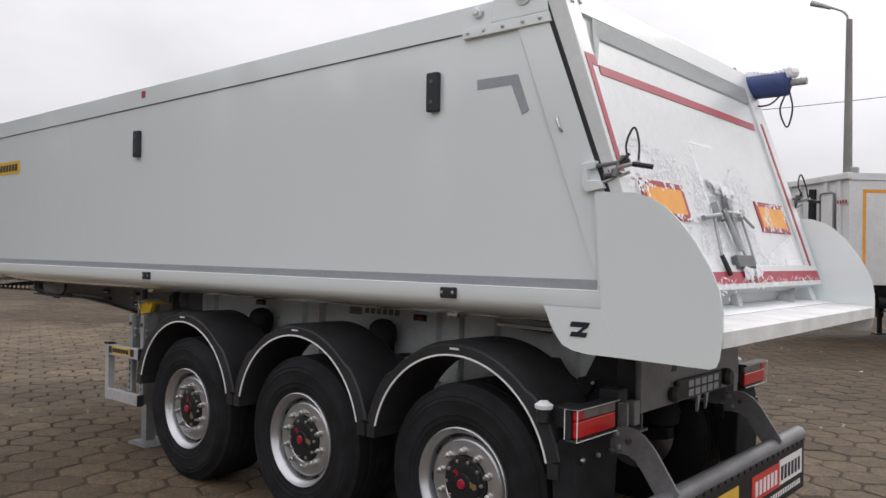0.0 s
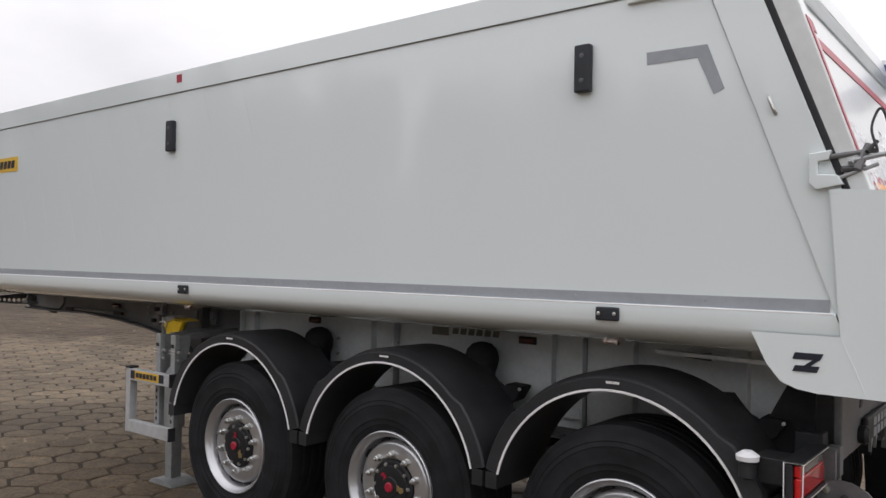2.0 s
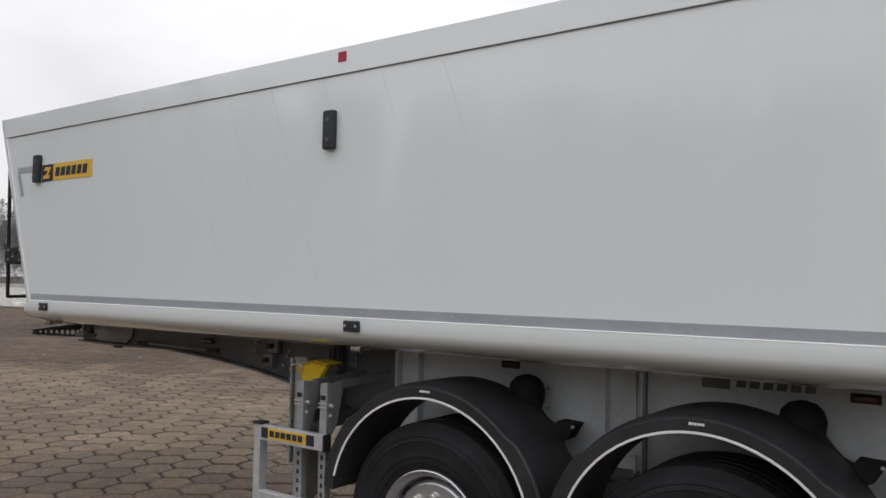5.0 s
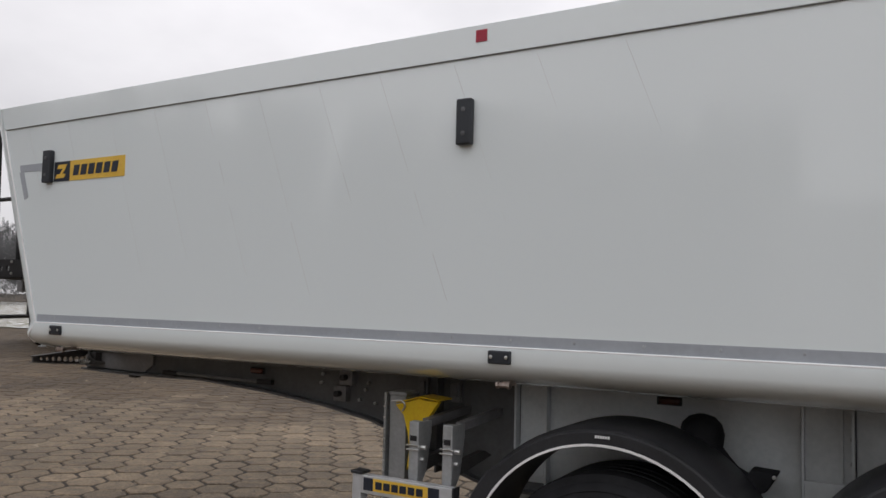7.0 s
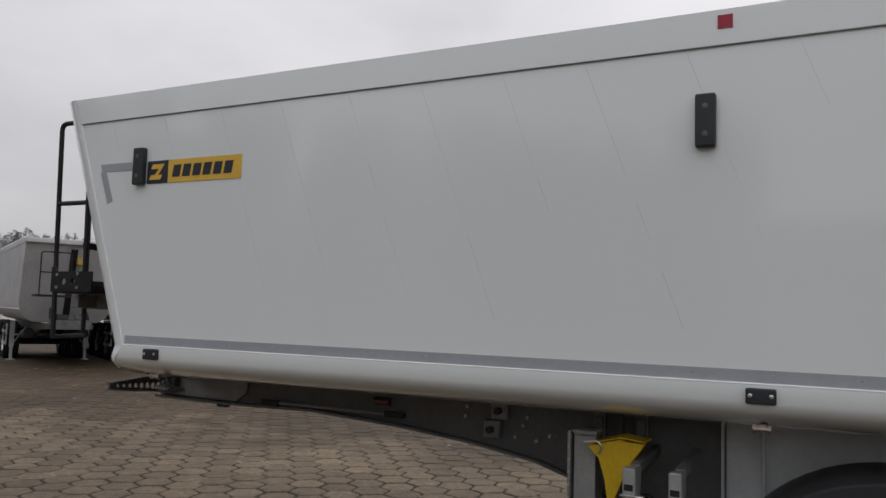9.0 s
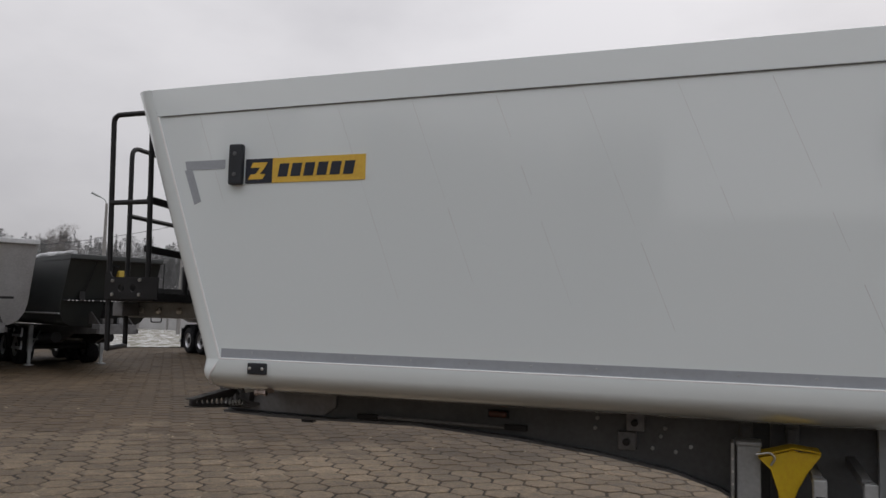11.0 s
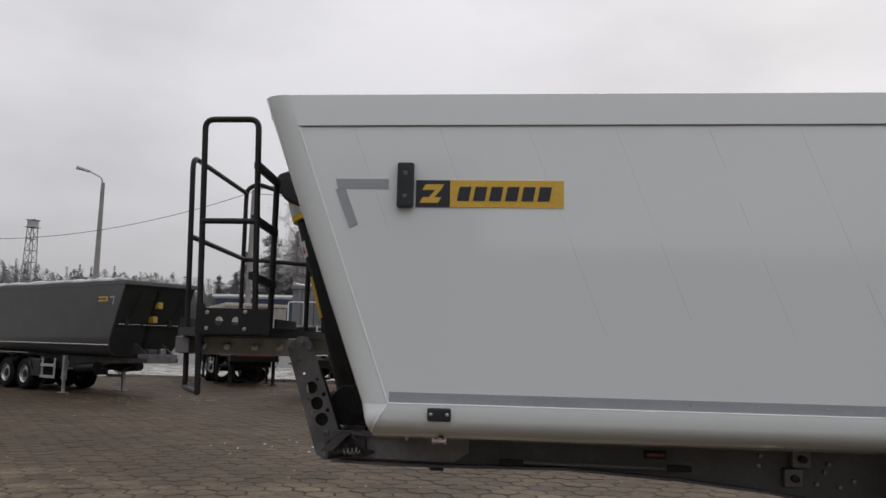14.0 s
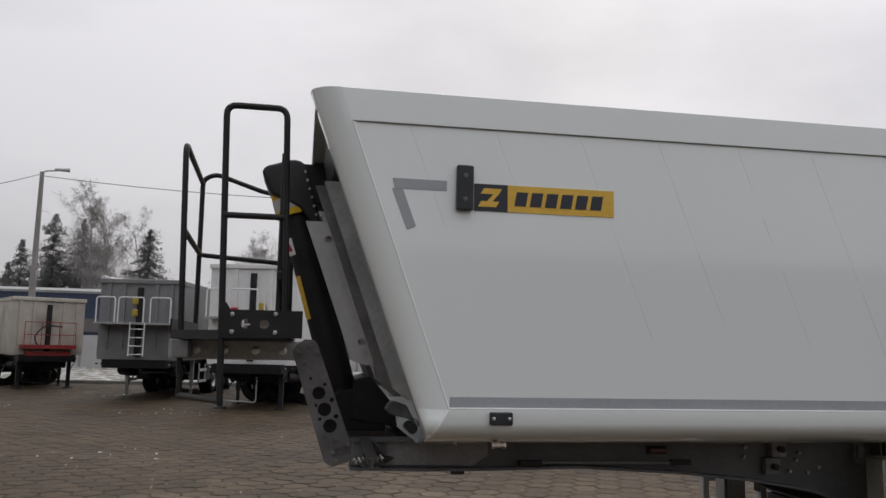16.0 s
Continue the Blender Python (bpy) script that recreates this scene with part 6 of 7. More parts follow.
    for k in range(3):
        x = w0 + 1.31 * k
        for s in (-1, 1):
            m = Matrix.Translation((x, s * 1.2, 0.522)) @ (Matrix() if s < 0 else Matrix.Rotation(math.pi, 4, "Z"))
            wheel(top, m, False)
        for s in (-1, 1):
            bm = B()
            rows = []
            for i in range(13):
                a = math.pi * (0.08 + 0.84 * i / 12)
                rows.append([(x - 0.62 * math.cos(a), s * d, 0.55 + 0.62 * math.sin(a)) for d in (1.24, 0.82)])
            loft(bm, rows)
            bmesh.ops.solidify(bm, geom=bm.faces[:], thickness=0.03)
            part("mudguard", bm, "plastic", top)
    for s in (-1, 1):
        bm = B()
        box(bm, lx - 0.06, lx + 0.06, s * 1.05 - 0.06, s * 1.05 + 0.06, 0.4, 1.2)
        box(bm, lx - 0.04, lx + 0.04, s * 1.05 - 0.04, s * 1.05 + 0.04, 0.02, 0.4)
        box(bm, lx - 0.14, lx + 0.14, s * 1.05 - 0.11, s * 1.05 + 0.11, 0.0, 0.03)
        leg_ = part("landing_leg", bm, "galv" if tarp else "blackpaint", top)
        bm = B()
        tube(bm, [(lx, s * 1.02, 0.5), (lx - 0.6, s * 0.6, 1.0)], 0.025, 6)
        part("leg_brace", bm, "galv", leg_)
        bm = B()
        for z in (0.45, 0.82):
            box(bm, lx - 1.25, lx - 0.35, s * 1.2 - 0.02, s * 1.2 + 0.02, z, z + 0.09)
        for x in (lx - 1.25, lx - 0.45):
            box(bm, x, x + 0.06, s * 1.17 - 0.02, s * 1.17 + 0.02, 0.45, 1.1)
        part("side_guard", bm, "silver", top)
    bm = B()
    tube(bm, [(lx, -1.0, 0.78), (lx, 1.0, 0.78)], 0.03, 8)
    part("leg_shaft", bm, "galv", top)
    bm = B()
    box(bm, r0 + 0.05, r0 + 0.17, -1.2, 1.2, 0.42, 0.55)
    part("bumper", bm, "frame", top, bevel=0.02)
    bm = B()
    tube(bm, [(fz(zb) + 0.05, 0, zb + 0.1), (fz(H - 0.25) + 0.03, 0, H - 0.25)], 0.09, 12)
    part("hoist_cylinder", bm, "blackpaint", top)
    for kind, y, z in extras:
        if kind == "yellow_box":
            bm = B()
            box(bm, fz(z) + 0.02, fz(z + 0.21) + 0.22, y - 0.08, y + 0.08, z, z + 0.21)
            part("extinguisher_box", bm, "dimyellow", top, "yellow extinguisher box", bevel=0.03)
        elif kind == "red_box":
            bm = B()
            box(bm, f0 + 0.07, f0 + 0.2, y - 0.22, y + 0.22, z, z + 0.12)
            part("red_box", bm, "red", top, bevel=0.02)
        elif kind == "underbox":
            bm = B()
            box(bm, 0.4, 3.7, -1.05, 1.05, z, 1.18)
            part("storage_box", bm, "blackpaint", top, bevel=0.06)
            for y_ in (-0.8, 0.1, 0.75):
                add("spare_wheel", WM["tyre"], top, Matrix.Translation((1.1, y_, 0.525)) @ Matrix.Rotation(math.pi / 2, 4, "Z"))
        elif kind == "undergear":
            for y_ in (-0.85, 0.85):
                bm = B()
                box(bm, f0 - 0.25, f0 - 0.13, y_ - 0.06, y_ + 0.06, 0.03, 1.15)
                leg_ = part("front_leg", bm, "blackpaint", top, bevel=0.006)
                bm = B()
                prism(bm, [(f0 - 0.35, 0.0), (f0 - 0.03, 0.0), (f0 - 0.10, 0.06), (f0 - 0.28, 0.06)], "y", y_ - 0.14, y_ + 0.14)
                part("foot", bm, "blackpaint", leg_)
            bm = B()
            tube(bm, bent([(f0 - 0.02, -0.75, 0.95), (f0 - 0.02, -0.75, 0.25), (f0 - 0.02, 0.2, 0.2), (f0 - 0.02, 0.2, 0.9)], 0.1), 0.02, 8)
            part("step_loop", bm, "galv" if paint == "whitet" else "blackpaint", top)
            for x_, y_, z_, r_ in ((f0 - 0.6, -0.5, 0.95, 0.14), (f0 - 0.7, 0.45, 0.9, 0.17), (f0 - 1.4, 0.0, 0.8, 0.2)):
                bm = B()
                tube(bm, [(x_, y_ - 0.38, z_), (x_, y_ + 0.38, z_)], r_, 14)
                part("air_tank", bm, "blackpaint", top)
            bm = B()
            for k in range(6):
                y_ = -0.9 + 0.34 * k
                tube(bm, bent([(f0 - 0.1, y_, 1.1), (f0 + 0.02, y_ + 0.05, 0.8 - 0.06 * (k % 3)), (f0 - 0.15, y_ + 0.22, 0.95), (f0 - 0.2, y_ + 0.3, 1.12)], 0.08), 0.014, 6)
            part("hose_set", bm, "rubber", top)
            for y_ in (-0.7, 0.1, 0.75):
                add("spare_wheel", WM["tyre"], top, Matrix.Translation((0.9, y_, 0.525)) @ Matrix.Rotation(math.pi / 2, 4, "Z"))
        elif kind == "red_print":
            bm = B()
            for i in range(4):
                box(bm, f0 + 0.061, f0 + 0.064, y - 0.18 + 0.09 * i, y - 0.12 + 0.09 * i, z, z + 0.07)
            part("front_print", bm, "red", top)
        elif kind == "frame":
            bm = B()
            tube(bm, bent([(f0 + 0.085, y - 0.24, z), (f0 + 0.085, y - 0.24, z + 0.88), (f0 + 0.085, y + 0.24, z + 0.88), (f0 + 0.085, y + 0.24, z), (f0 + 0.085, y - 0.24, z)], 0.08), 0.022, 8)
            hatch_ = part("front_hatch", bm, "midgrey", top)
            bm = B()
            box(bm, f0 + 0.062, f0 + 0.08, y - 0.22, y + 0.22, z + 0.02, z + 0.86)
            part("hatch_door", bm, "whitet", hatch_, bevel=0.02)
        elif kind == "outline":
            bm = B()
            box(bm, r0 + 0.3, f0 - 0.3, 1.226, 1.23, H - 0.4, H - 0.33)
            box(bm, f0 - 0.37, f0 - 0.3, 1.2262, 1.2305, zb + 0.3, H - 0.4)
            part("outline_tape", bm, "orange", top, "orange outline tape")
        elif kind == "bar":
            bm = B()
            box(bm, fz(z) - 0.05, fz(z) + 0.12, -1.2, 1.2, z, z + 0.04)
            bar_ = part("step_bar", bm, "blackpaint", top)
            bm = B()
            for i in range(21):
                if i != 7:
                    box(bm, fz(z) + 0.12, fz(z) + 0.125, -1.1 + 0.105 * i, -1.055 + 0.105 * i, z + 0.008, z + 0.034)
            tagged(part("bar_slots", bm, "white", bar_), kind="stuff")
        elif kind == "shovel":
            bm = B()
            tube(bm, [(fz(z) + 0.06, y, z), (fz(z + 0.8) + 0.06, y + 0.14, z + 0.8)], 0.016, 6)
            box(bm, fz(z) + 0.02, fz(z) + 0.05, y - 0.12, y + 0.02, z - 0.24, z)
            part("shovel", bm, "blackpaint", top)
        elif kind == "rails":
            bm = B()
            box(bm, f0 + 0.0, f0 + 0.62, -1.15, 1.15, z - 0.06, z)
            plat = part("platform", bm, "galv", top)
            for a, b in ((-1.1, -0.55), (-0.45, 0.3), (0.5, 1.1)):
                bm = B()
                tube(bm, bent([(f0 + 0.58, a, z), (f0 + 0.58, a, z + 0.75), (f0 + 0.58, b, z + 0.75), (f0 + 0.58, b, z)], 0.08), 0.022, 8)
                part("guard_rail", bm, "whitet", plat)
            bm = B()
            for y_ in (-0.05, 0.38):
                tube(bm, [(f0 + 0.64, y_, z), (f0 + 0.66, y_, z - 1.0)], 0.02, 8)
            for k in range(4):
                tube(bm, [(f0 + 0.65, -0.05, z - 0.95 + 0.25 * k), (f0 + 0.65, 0.38, z - 0.95 + 0.25 * k)], 0.016, 8)
            part("ladder", bm, "whitet", plat)
        elif kind == "darkrails":
            bm = B()
            tube(bm, bent([(f0 + 0.5, y, z), (f0 + 0.5, y, z + 1.15), (f0 + 0.5, y + 0.75, z + 1.15), (f0 + 0.5, y + 0.75, z)], 0.08), 0.018, 8)
            tube(bm, [(f0 + 0.5, y, z + 0.6), (f0 + 0.5, y + 0.75, z + 0.6)], 0.016, 8)
            box(bm, f0 - 0.1, f0 + 0.55, y - 0.1, y + 1.5, z - 0.06, z)
            part("guard_rail", bm, "blackpaint", top)
        elif kind == "ladder":
            bm = B()
            tube(bm, bent([(f0 + 0.09, y, H - 0.12), (f0 + 0.09, y, z), (f0 + 0.09, y - 0.3, z), (f0 + 0.09, y - 0.3, z + 0.75)], 0.05), 0.018, 8)
            for k in range(3):
                tube(bm, [(f0 + 0.09, y, z + 0.25 + 0.25 * k), (f0 + 0.09, y - 0.3, z + 0.25 + 0.25 * k)], 0.015, 6)
            box(bm, f0 - 0.05, f0 + 0.1, y - 0.32, y + 0.01, z + 0.74, z + 0.78)
            part("ladder", bm, "blackpaint", top)
        elif kind == "redframe":
            bm = B()
            box(bm, f0 + 0.0, f0 + 0.45, -0.9, 0.9, z, z + 0.14)
            box(bm, f0 + 0.1, f0 + 0.3, -0.75, 0.75, z - 0.25, z - 0.1)
            red_ = part("red_frame", bm, "rust", top, "red painted front frame")
            bm = B()
            for y_ in (-0.85, -0.3, 0.3, 0.85):
                tube(bm, [(f0 + 0.42, y_, z + 0.14), (f0 + 0.42, y_, z + 0.95)], 0.014, 6)
            for dz in (0.5, 0.95):
                tube(bm, [(f0 + 0.42, -0.85, z + dz), (f0 + 0.42, 0.85, z + dz)], 0.014, 6)
            part("rack", bm, "rust", red_)
            bm = B()
            tube(bm, bent([(f0 + 0.3, -0.3, z), (f0 + 0.35, -0.55, z + 0.4), (f0 + 0.35, -0.2, z + 0.85), (f0 + 0.35, 0.4, z + 0.8)], 0.2), 0.025, 8)
            part("hose", bm, "plastic", red_)
    if sign:
        bm = B()
        box(bm, f0 - 1.55, f0 - 0.95, -1.242, -1.236, H - 0.62, H - 0.47)
        sg = part("side_sign", bm, "yellow", top, "small yellow maker's sign")
        bm = B()
        for i in range(6):
            box(bm, f0 - 1.42 + 0.075 * i, f0 - 1.37 + 0.075 * i, -1.245, -1.2425, H - 0.58, H - 0.51)
        box(bm, f0 - 1.55, f0 - 1.45, -1.245, -1.2425, H - 0.61, H - 0.48)
        part("sign_print", bm, "navy", sg)
        bm = B()
        prism(bm, [(f0 - 0.82, H - 0.46), (f0 - 0.55, H - 0.46), (f0 - 0.62, H - 0.72), (f0 - 0.68, H - 0.72), (f0 - 0.62, H - 0.52), (f0 - 0.82, H - 0.52)], "y", -1.243, -1.2365)
        part("corner_mark", bm, "tape", top)
    top.matrix_basis = pose(cx, cy, 0, 0, 0, heading)
    return top


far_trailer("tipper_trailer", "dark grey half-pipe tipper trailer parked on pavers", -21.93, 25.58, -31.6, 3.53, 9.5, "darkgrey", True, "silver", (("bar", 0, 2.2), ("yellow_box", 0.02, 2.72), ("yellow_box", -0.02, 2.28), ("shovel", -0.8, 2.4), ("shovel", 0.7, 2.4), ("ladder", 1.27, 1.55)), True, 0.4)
far_trailer("tipper_trailer", "black half-pipe tipper trailer with yellow boxes on its front", -25.03, 19.13, -27.1, 3.17, 8.3, "blacktub", True, "silver", (("bar", 0, 1.93), ("yellow_box", 0.1, 2.59), ("yellow_box", 0.06, 2.1), ("shovel", -0.7, 2.2), ("shovel", 0.8, 2.3), ("ladder", 1.27, 1.4)), False, 0.15)
far_trailer("tipper_trailer", "silver aluminium tipper trailer with a dark front rail", -27.28, 17.05, -29.0, 3.54, 8.3, "silver", True, "silver", (("darkrails", -0.9, 2.0), ("yellow_box", 0.15, 2.85)), False, 0.2)
far_trailer("tipper_trailer", "weathered cream tipper trailer with a red front frame", -19.95, 34.38, -60.6, 3.3, 8.3, "cream", False, None, (("redframe", 0, 1.45), ("undergear", 0, 0.0)))
far_trailer("tipper_trailer", "mid grey box tipper trailer with pale front railings", -13.26, 29.26, -98.0, 3.68, 8.3, "midgrey", False, "silver", (("rails", 0, 2.35), ("yellow_box", -0.1, 2.55), ("yellow_box", -0.1, 2.9), ("bar", 0, 1.08)))
far_trailer("tipper_trailer", "white tipper trailer with pale front railings", -9.3, 26.05, -104.0, 3.98, 8.3, "whitet", False, None, (("rails", 0, 2.5), ("yellow_box", 0.3, 2.7), ("red_box", -0.6, 2.65), ("undergear", 0, 0.0), ("bar", 0, 1.12)))
far_trailer("tipper_trailer", "white steel tipper trailer beside the chute", -1.7, 21.4, -133.0, 3.5, 8.3, "whitet", False, None, (("frame", 0.60, 2.25), ("red_print", 1.10, 2.88), ("outline", 0, 0)))


# ---- lamp posts, cables, tower ----
def lamp_post(x, y, h, arm, label, k=1.0):
    p = root("street_lamp", (x, y, 0), label=label, category="street lamp", group="yard lamps")
    bm = B()
    tube(bm, [(x, y, -0.02), (x, y, h)], 0.15 * k, 12, 0.075 * k)
    part("pole", bm, "concrete", p)
    bm = B()
    ax, ay = arm
    rise = 0.12 if ax > 0 else 0.45 * k
    tube(bm, bent([(x, y, h - 0.3), (x + ax * 0.1, y + ay * 0.1, h + rise * 0.45), (x + ax, y + ay, h + rise)], 0.2), 0.03 * k, 8)
    part("arm", bm, "galv", p)
    bm = B()
    c = Vector((x + ax * 1.25, y + ay * 1.25, h + rise + 0.05))
    d = Vector((ax, ay, 0.25 if rise > 0.2 else 0.02)).normalized()
    tube(bm, [c - d * 0.26 * k, c - d * 0.18 * k, c, c + d * 0.2 * k, c + d * 0.27 * k], 0.045 * k, 10, 0.085 * k)
    part("lamp_head", bm, "galv", p)
    bm = B()
    box(bm, x + 0.08, x + 0.26, y - 0.1, y + 0.1, h * 0.48, h * 0.48 + 0.3)
    part("junction_box", bm, "galv", p, bevel=0.02)
    return p


lamp_post(-4.68, 22.6, 8.0, (-0.55, 0.0), "grey concrete lamp post with one arm")
lamp_post(-40.8, 37.4, 8.0, (-0.45, -0.25), "grey concrete lamp post with one arm")
lamp_post(-41.4, 45.4, 8.0, (0.7, 0.25), "grey concrete lamp post with one arm")
lamp_post(-35.45, 50.0, 12.2, (-0.95, -0.35), "tall grey concrete lamp post with one arm", 1.7)
lamp_post(-21.85, 41.0, 10.0, (0.7, 0.1), "grey concrete lamp post with one arm", 1.3)


def cable(a, b, sag):
    a, b = Vector(a), Vector(b)
    bm = B()
    tube(bm, [a.lerp(b, i / 16) - Vector((0, 0, 4 * sag * (i / 16) * (1 - i / 16))) for i in range(17)], 0.016, 5)
    thing("overhead_cable", bm, "plastic", label="thin dark overhead cable between posts", category="cable")


cable((-41.4, 45.4, 7.7), (-21.85, 41.0, 9.9), 0.8)
cable((-21.85, 41.0, 9.8), (14, 36.5, 10.4), 1.1)
cable((-41.4, 45.4, 7.7), (-75, 40, 7.0), 1.5)

bm = B()
tx, ty = -114.0, 164.0
for a, b in ((-1, -1), (1, -1), (1, 1), (-1, 1)):
    tube(bm, [(tx + 1.45 * a, ty + 1.45 * b, 0), (tx + 0.75 * a, ty + 0.75 * b, 25.6)], 0.09, 6)
for k in range(10):
    z0, z1 = 2.56 * k, 2.56 * (k + 1)
    r0_, r1_ = 1.45 - 0.7 * z0 / 25.6, 1.45 - 0.7 * z1 / 25.6
    for (a, b), (c, d) in zip(((-1, -1), (1, -1), (1, 1), (-1, 1)), ((1, -1), (1, 1), (-1, 1), (-1, -1))):
        tube(bm, [(tx + r0_ * a, ty + r0_ * b, z0), (tx + r1_ * c, ty + r1_ * d, z1)], 0.06, 5)
        tube(bm, [(tx + r1_ * a, ty + r1_ * b, z1), (tx + r1_ * c, ty + r1_ * d, z1)], 0.08, 5)
tower = root("lattice_tower", (tx, ty, 0), label="grey steel lattice tower with a cabin on top", category="tower")
part("mast", bm, "concrete", tower)
bm = B()
box(bm, tx - 1.25, tx + 1.25, ty - 1.25, ty + 1.25, 25.6, 25.75)
box(bm, tx - 0.85, tx + 0.85, ty - 0.85, ty + 0.85, 25.75, 27.15)
box(bm, tx - 1.05, tx + 1.05, ty - 1.05, ty + 1.05, 27.15, 27.4)
part("cabin", bm, "wall", tower, bevel=0.05)

# ---- verge with snow, kerb, boundary wall, shed ----
EDGE = [(-120, 4), (-60, 17), (-38, 24), (-31.5, 28), (-26, 35.8), (-11, 34.6), (25, 32), (120, 30)]
bm = B()
rows = []
for k in range(10):
    q = (0, 0.03, 0.07, 0.12, 0.2, 0.3, 0.45, 0.65, 0.85, 1.0)[k]
    rows.append([bm.verts.new((x * (1 + 2.2 * q) + 0.0, y * (1 + 2.2 * q) + 14 * q, 0.03)) for x, y in EDGE])
for a, b in zip(rows, rows[1:]):
    for i in range(len(a) - 1):
        bm.faces.new((a[i], a[i + 1], b[i + 1], b[i]))
verge_mat = bpy.data.materials.new("patchy_snow_on_soil")
verge_mat.use_nodes = True
n, l = verge_mat.node_tree.nodes, verge_mat.node_tree.links
co, nz, rp = n.new("ShaderNodeTexCoord"), n.new("ShaderNodeTexNoise"), n.new("ShaderNodeValToRGB")
nz.inputs["Scale"].default_value, nz.inputs["Detail"].default_value, nz.inputs["Roughness"].default_value = 1.5, 9, 0.72
rp.color_ramp.elements[0].position, rp.color_ramp.elements[0].color = 0.48, (0.15, 0.14, 0.095, 1)
rp.color_ramp.elements[1].position, rp.color_ramp.elements[1].color = 0.60, (0.74, 0.75, 0.78, 1)
l.new(co.outputs["Object"], nz.inputs["Vector"]), l.new(nz.outputs["Fac"], rp.inputs["Fac"])
l.new(rp.outputs["Color"], n["Principled BSDF"].inputs["Base Color"])
n["Principled BSDF"].inputs["Roughness"].default_value = 0.85
M["verge"] = verge_mat
thing("snowy_verge", bm, "verge", label="bare soil verge patched with thin snow", category="ground", kind="structure")
kerb = root("kerb", label="low grey concrete kerb with snow along it", category="kerb", kind="structure")
for (xa, ya), (xb, yb) in zip(EDGE[4:6], EDGE[5:7]):
    k = int(math.hypot(xb - xa, yb - ya) / 1.0)
    for i in range(k):
        x, y = xa + (xb - xa) * i / k, ya + (yb - ya) * i / k
        bm = B()
        box(bm, 0.01, 0.98, -0.08, 0.08, -0.05, 0.13, pose(x, y, 0, 0, 0, math.degrees(math.atan2(yb - ya, xb - xa))))
        part("kerbstone", bm, "concrete", kerb)
wall_b = root("boundary_wall", label="pale concrete panel wall behind the verge", category="wall", kind="structure")
for i in range(26):
    bm = B()
    x = -62 + 3.0 * i
    box(bm, x, x + 2.9, 55.0, 55.15, 0, 2.1)
    part("panel", bm, "wall", wall_b)
    bm = B()
    box(bm, x + 2.88, x + 3.02, 54.93, 55.2, 0, 2.25)
    part("post", bm, "concrete", wall_b)
shed = root("long_shed", (-25.4, 57, 0), label="dark blue clad shed with snow on its roof edge", category="building")
bm = B()
box(bm, -29.3, -16.6, 55.7, 58.4, 0, 5.0)
part("wall", bm, "bluewall", shed)
bm = B()
box(bm, -29.5, -16.4, 55.5, 58.6, 5.0, 5.16)
part("roof", bm, "snow", shed)
bm = B()
box(bm, -29.45, -16.45, 55.62, 55.7, 4.86, 4.998)
part("gutter", bm, "galv", shed)
for i in range(26):
    bm = B()
    box(bm, -29.2 + 0.48 * i, -29.15 + 0.48 * i, 55.66, 55.7, 0.0, 4.85)
    part("cladding_rib", bm, "bluewall", shed)
for i in range(5):
    bm = B()
    box(bm, -28.6 + 2.5 * i, -27.2 + 2.5 * i, 55.64, 55.69, 2.3, 3.2)
    part("window", bm, "greylens", shed)


# ---- trees ----
def spray_mesh(name, points, size, rng, material, droop=0.0):
    """Many small loose triangles about the given points, as one mesh."""
    k = len(points)
    u = rng.normal(size=(k, 3))
    v = rng.normal(size=(k, 3))
    u[:, 2] = u[:, 2] * 0.6 - droop
    u /= np.linalg.norm(u, axis=1)[:, None]
    v /= np.linalg.norm(v, axis=1)[:, None]
    w = (size * rng.uniform(0.6, 1.3, k))[:, None]
    co = np.stack([points - u * w * 0.5, points + u * w * 0.5, points + v * w * 0.6], axis=1).reshape(-1, 3)
    me = bpy.data.meshes.new(name)
    me.vertices.add(3 * k)
    me.vertices.foreach_set("co", co.astype(np.float32).ravel())
    me.loops.add(3 * k)
    me.loops.foreach_set("vertex_index", np.arange(3 * k, dtype=np.int32))
    me.polygons.add(k)
    me.polygons.foreach_set("loop_start", np.arange(0, 3 * k, 3, dtype=np.int32))
    me.update(calc_edges=True)
    me.materials.append(M[material])
    return me


def fir(x, y, h, seed):
    rng = np.random.default_rng(seed)
    t = root("fir_tree", (x, y, 0), label="dark green fir tree dusted with frost", category="tree", group="firs by the wall")
    bm = B()
    tube(bm, [(x, y, 0), (x, y, h * 0.98)], 0.14, 7, 0.02)
    part("trunk", bm, "bark", t)
    pts = []
    levels = int(h * 5.0)
    for i in range(levels):
        f = (i + rng.uniform(-0.3, 0.3)) / levels
        z = h * (0.08 + 0.91 * f)
        reach = (h * 0.42 * (1 - f) ** 0.78 + 0.06) * rng.uniform(0.55, 1.2)
        for k in range(int(6 + 7 * (1 - f))):
            a, r = rng.uniform(0, 2 * math.pi), reach * rng.uniform(0.6, 1.12)
            m = int(12 + 36 * r)
            g = rng.uniform(0.08, 1.0, m)
            off = rng.normal(0, 0.055 + 0.05 * r, m) * (1.05 - g)
            px = np.cos(a) * r * g - np.sin(a) * off
            py = np.sin(a) * r * g + np.cos(a) * off
            pz = z - 0.42 * r * g + 0.16 * r * g * g + rng.normal(0, 0.07, m) - 0.05
            pts.append(np.stack([px, py, pz], axis=1))
    pts = np.concatenate(pts)
    add("crown", spray_mesh("crown", pts, 0.125, rng, "needle", 0.35), t)
    return t


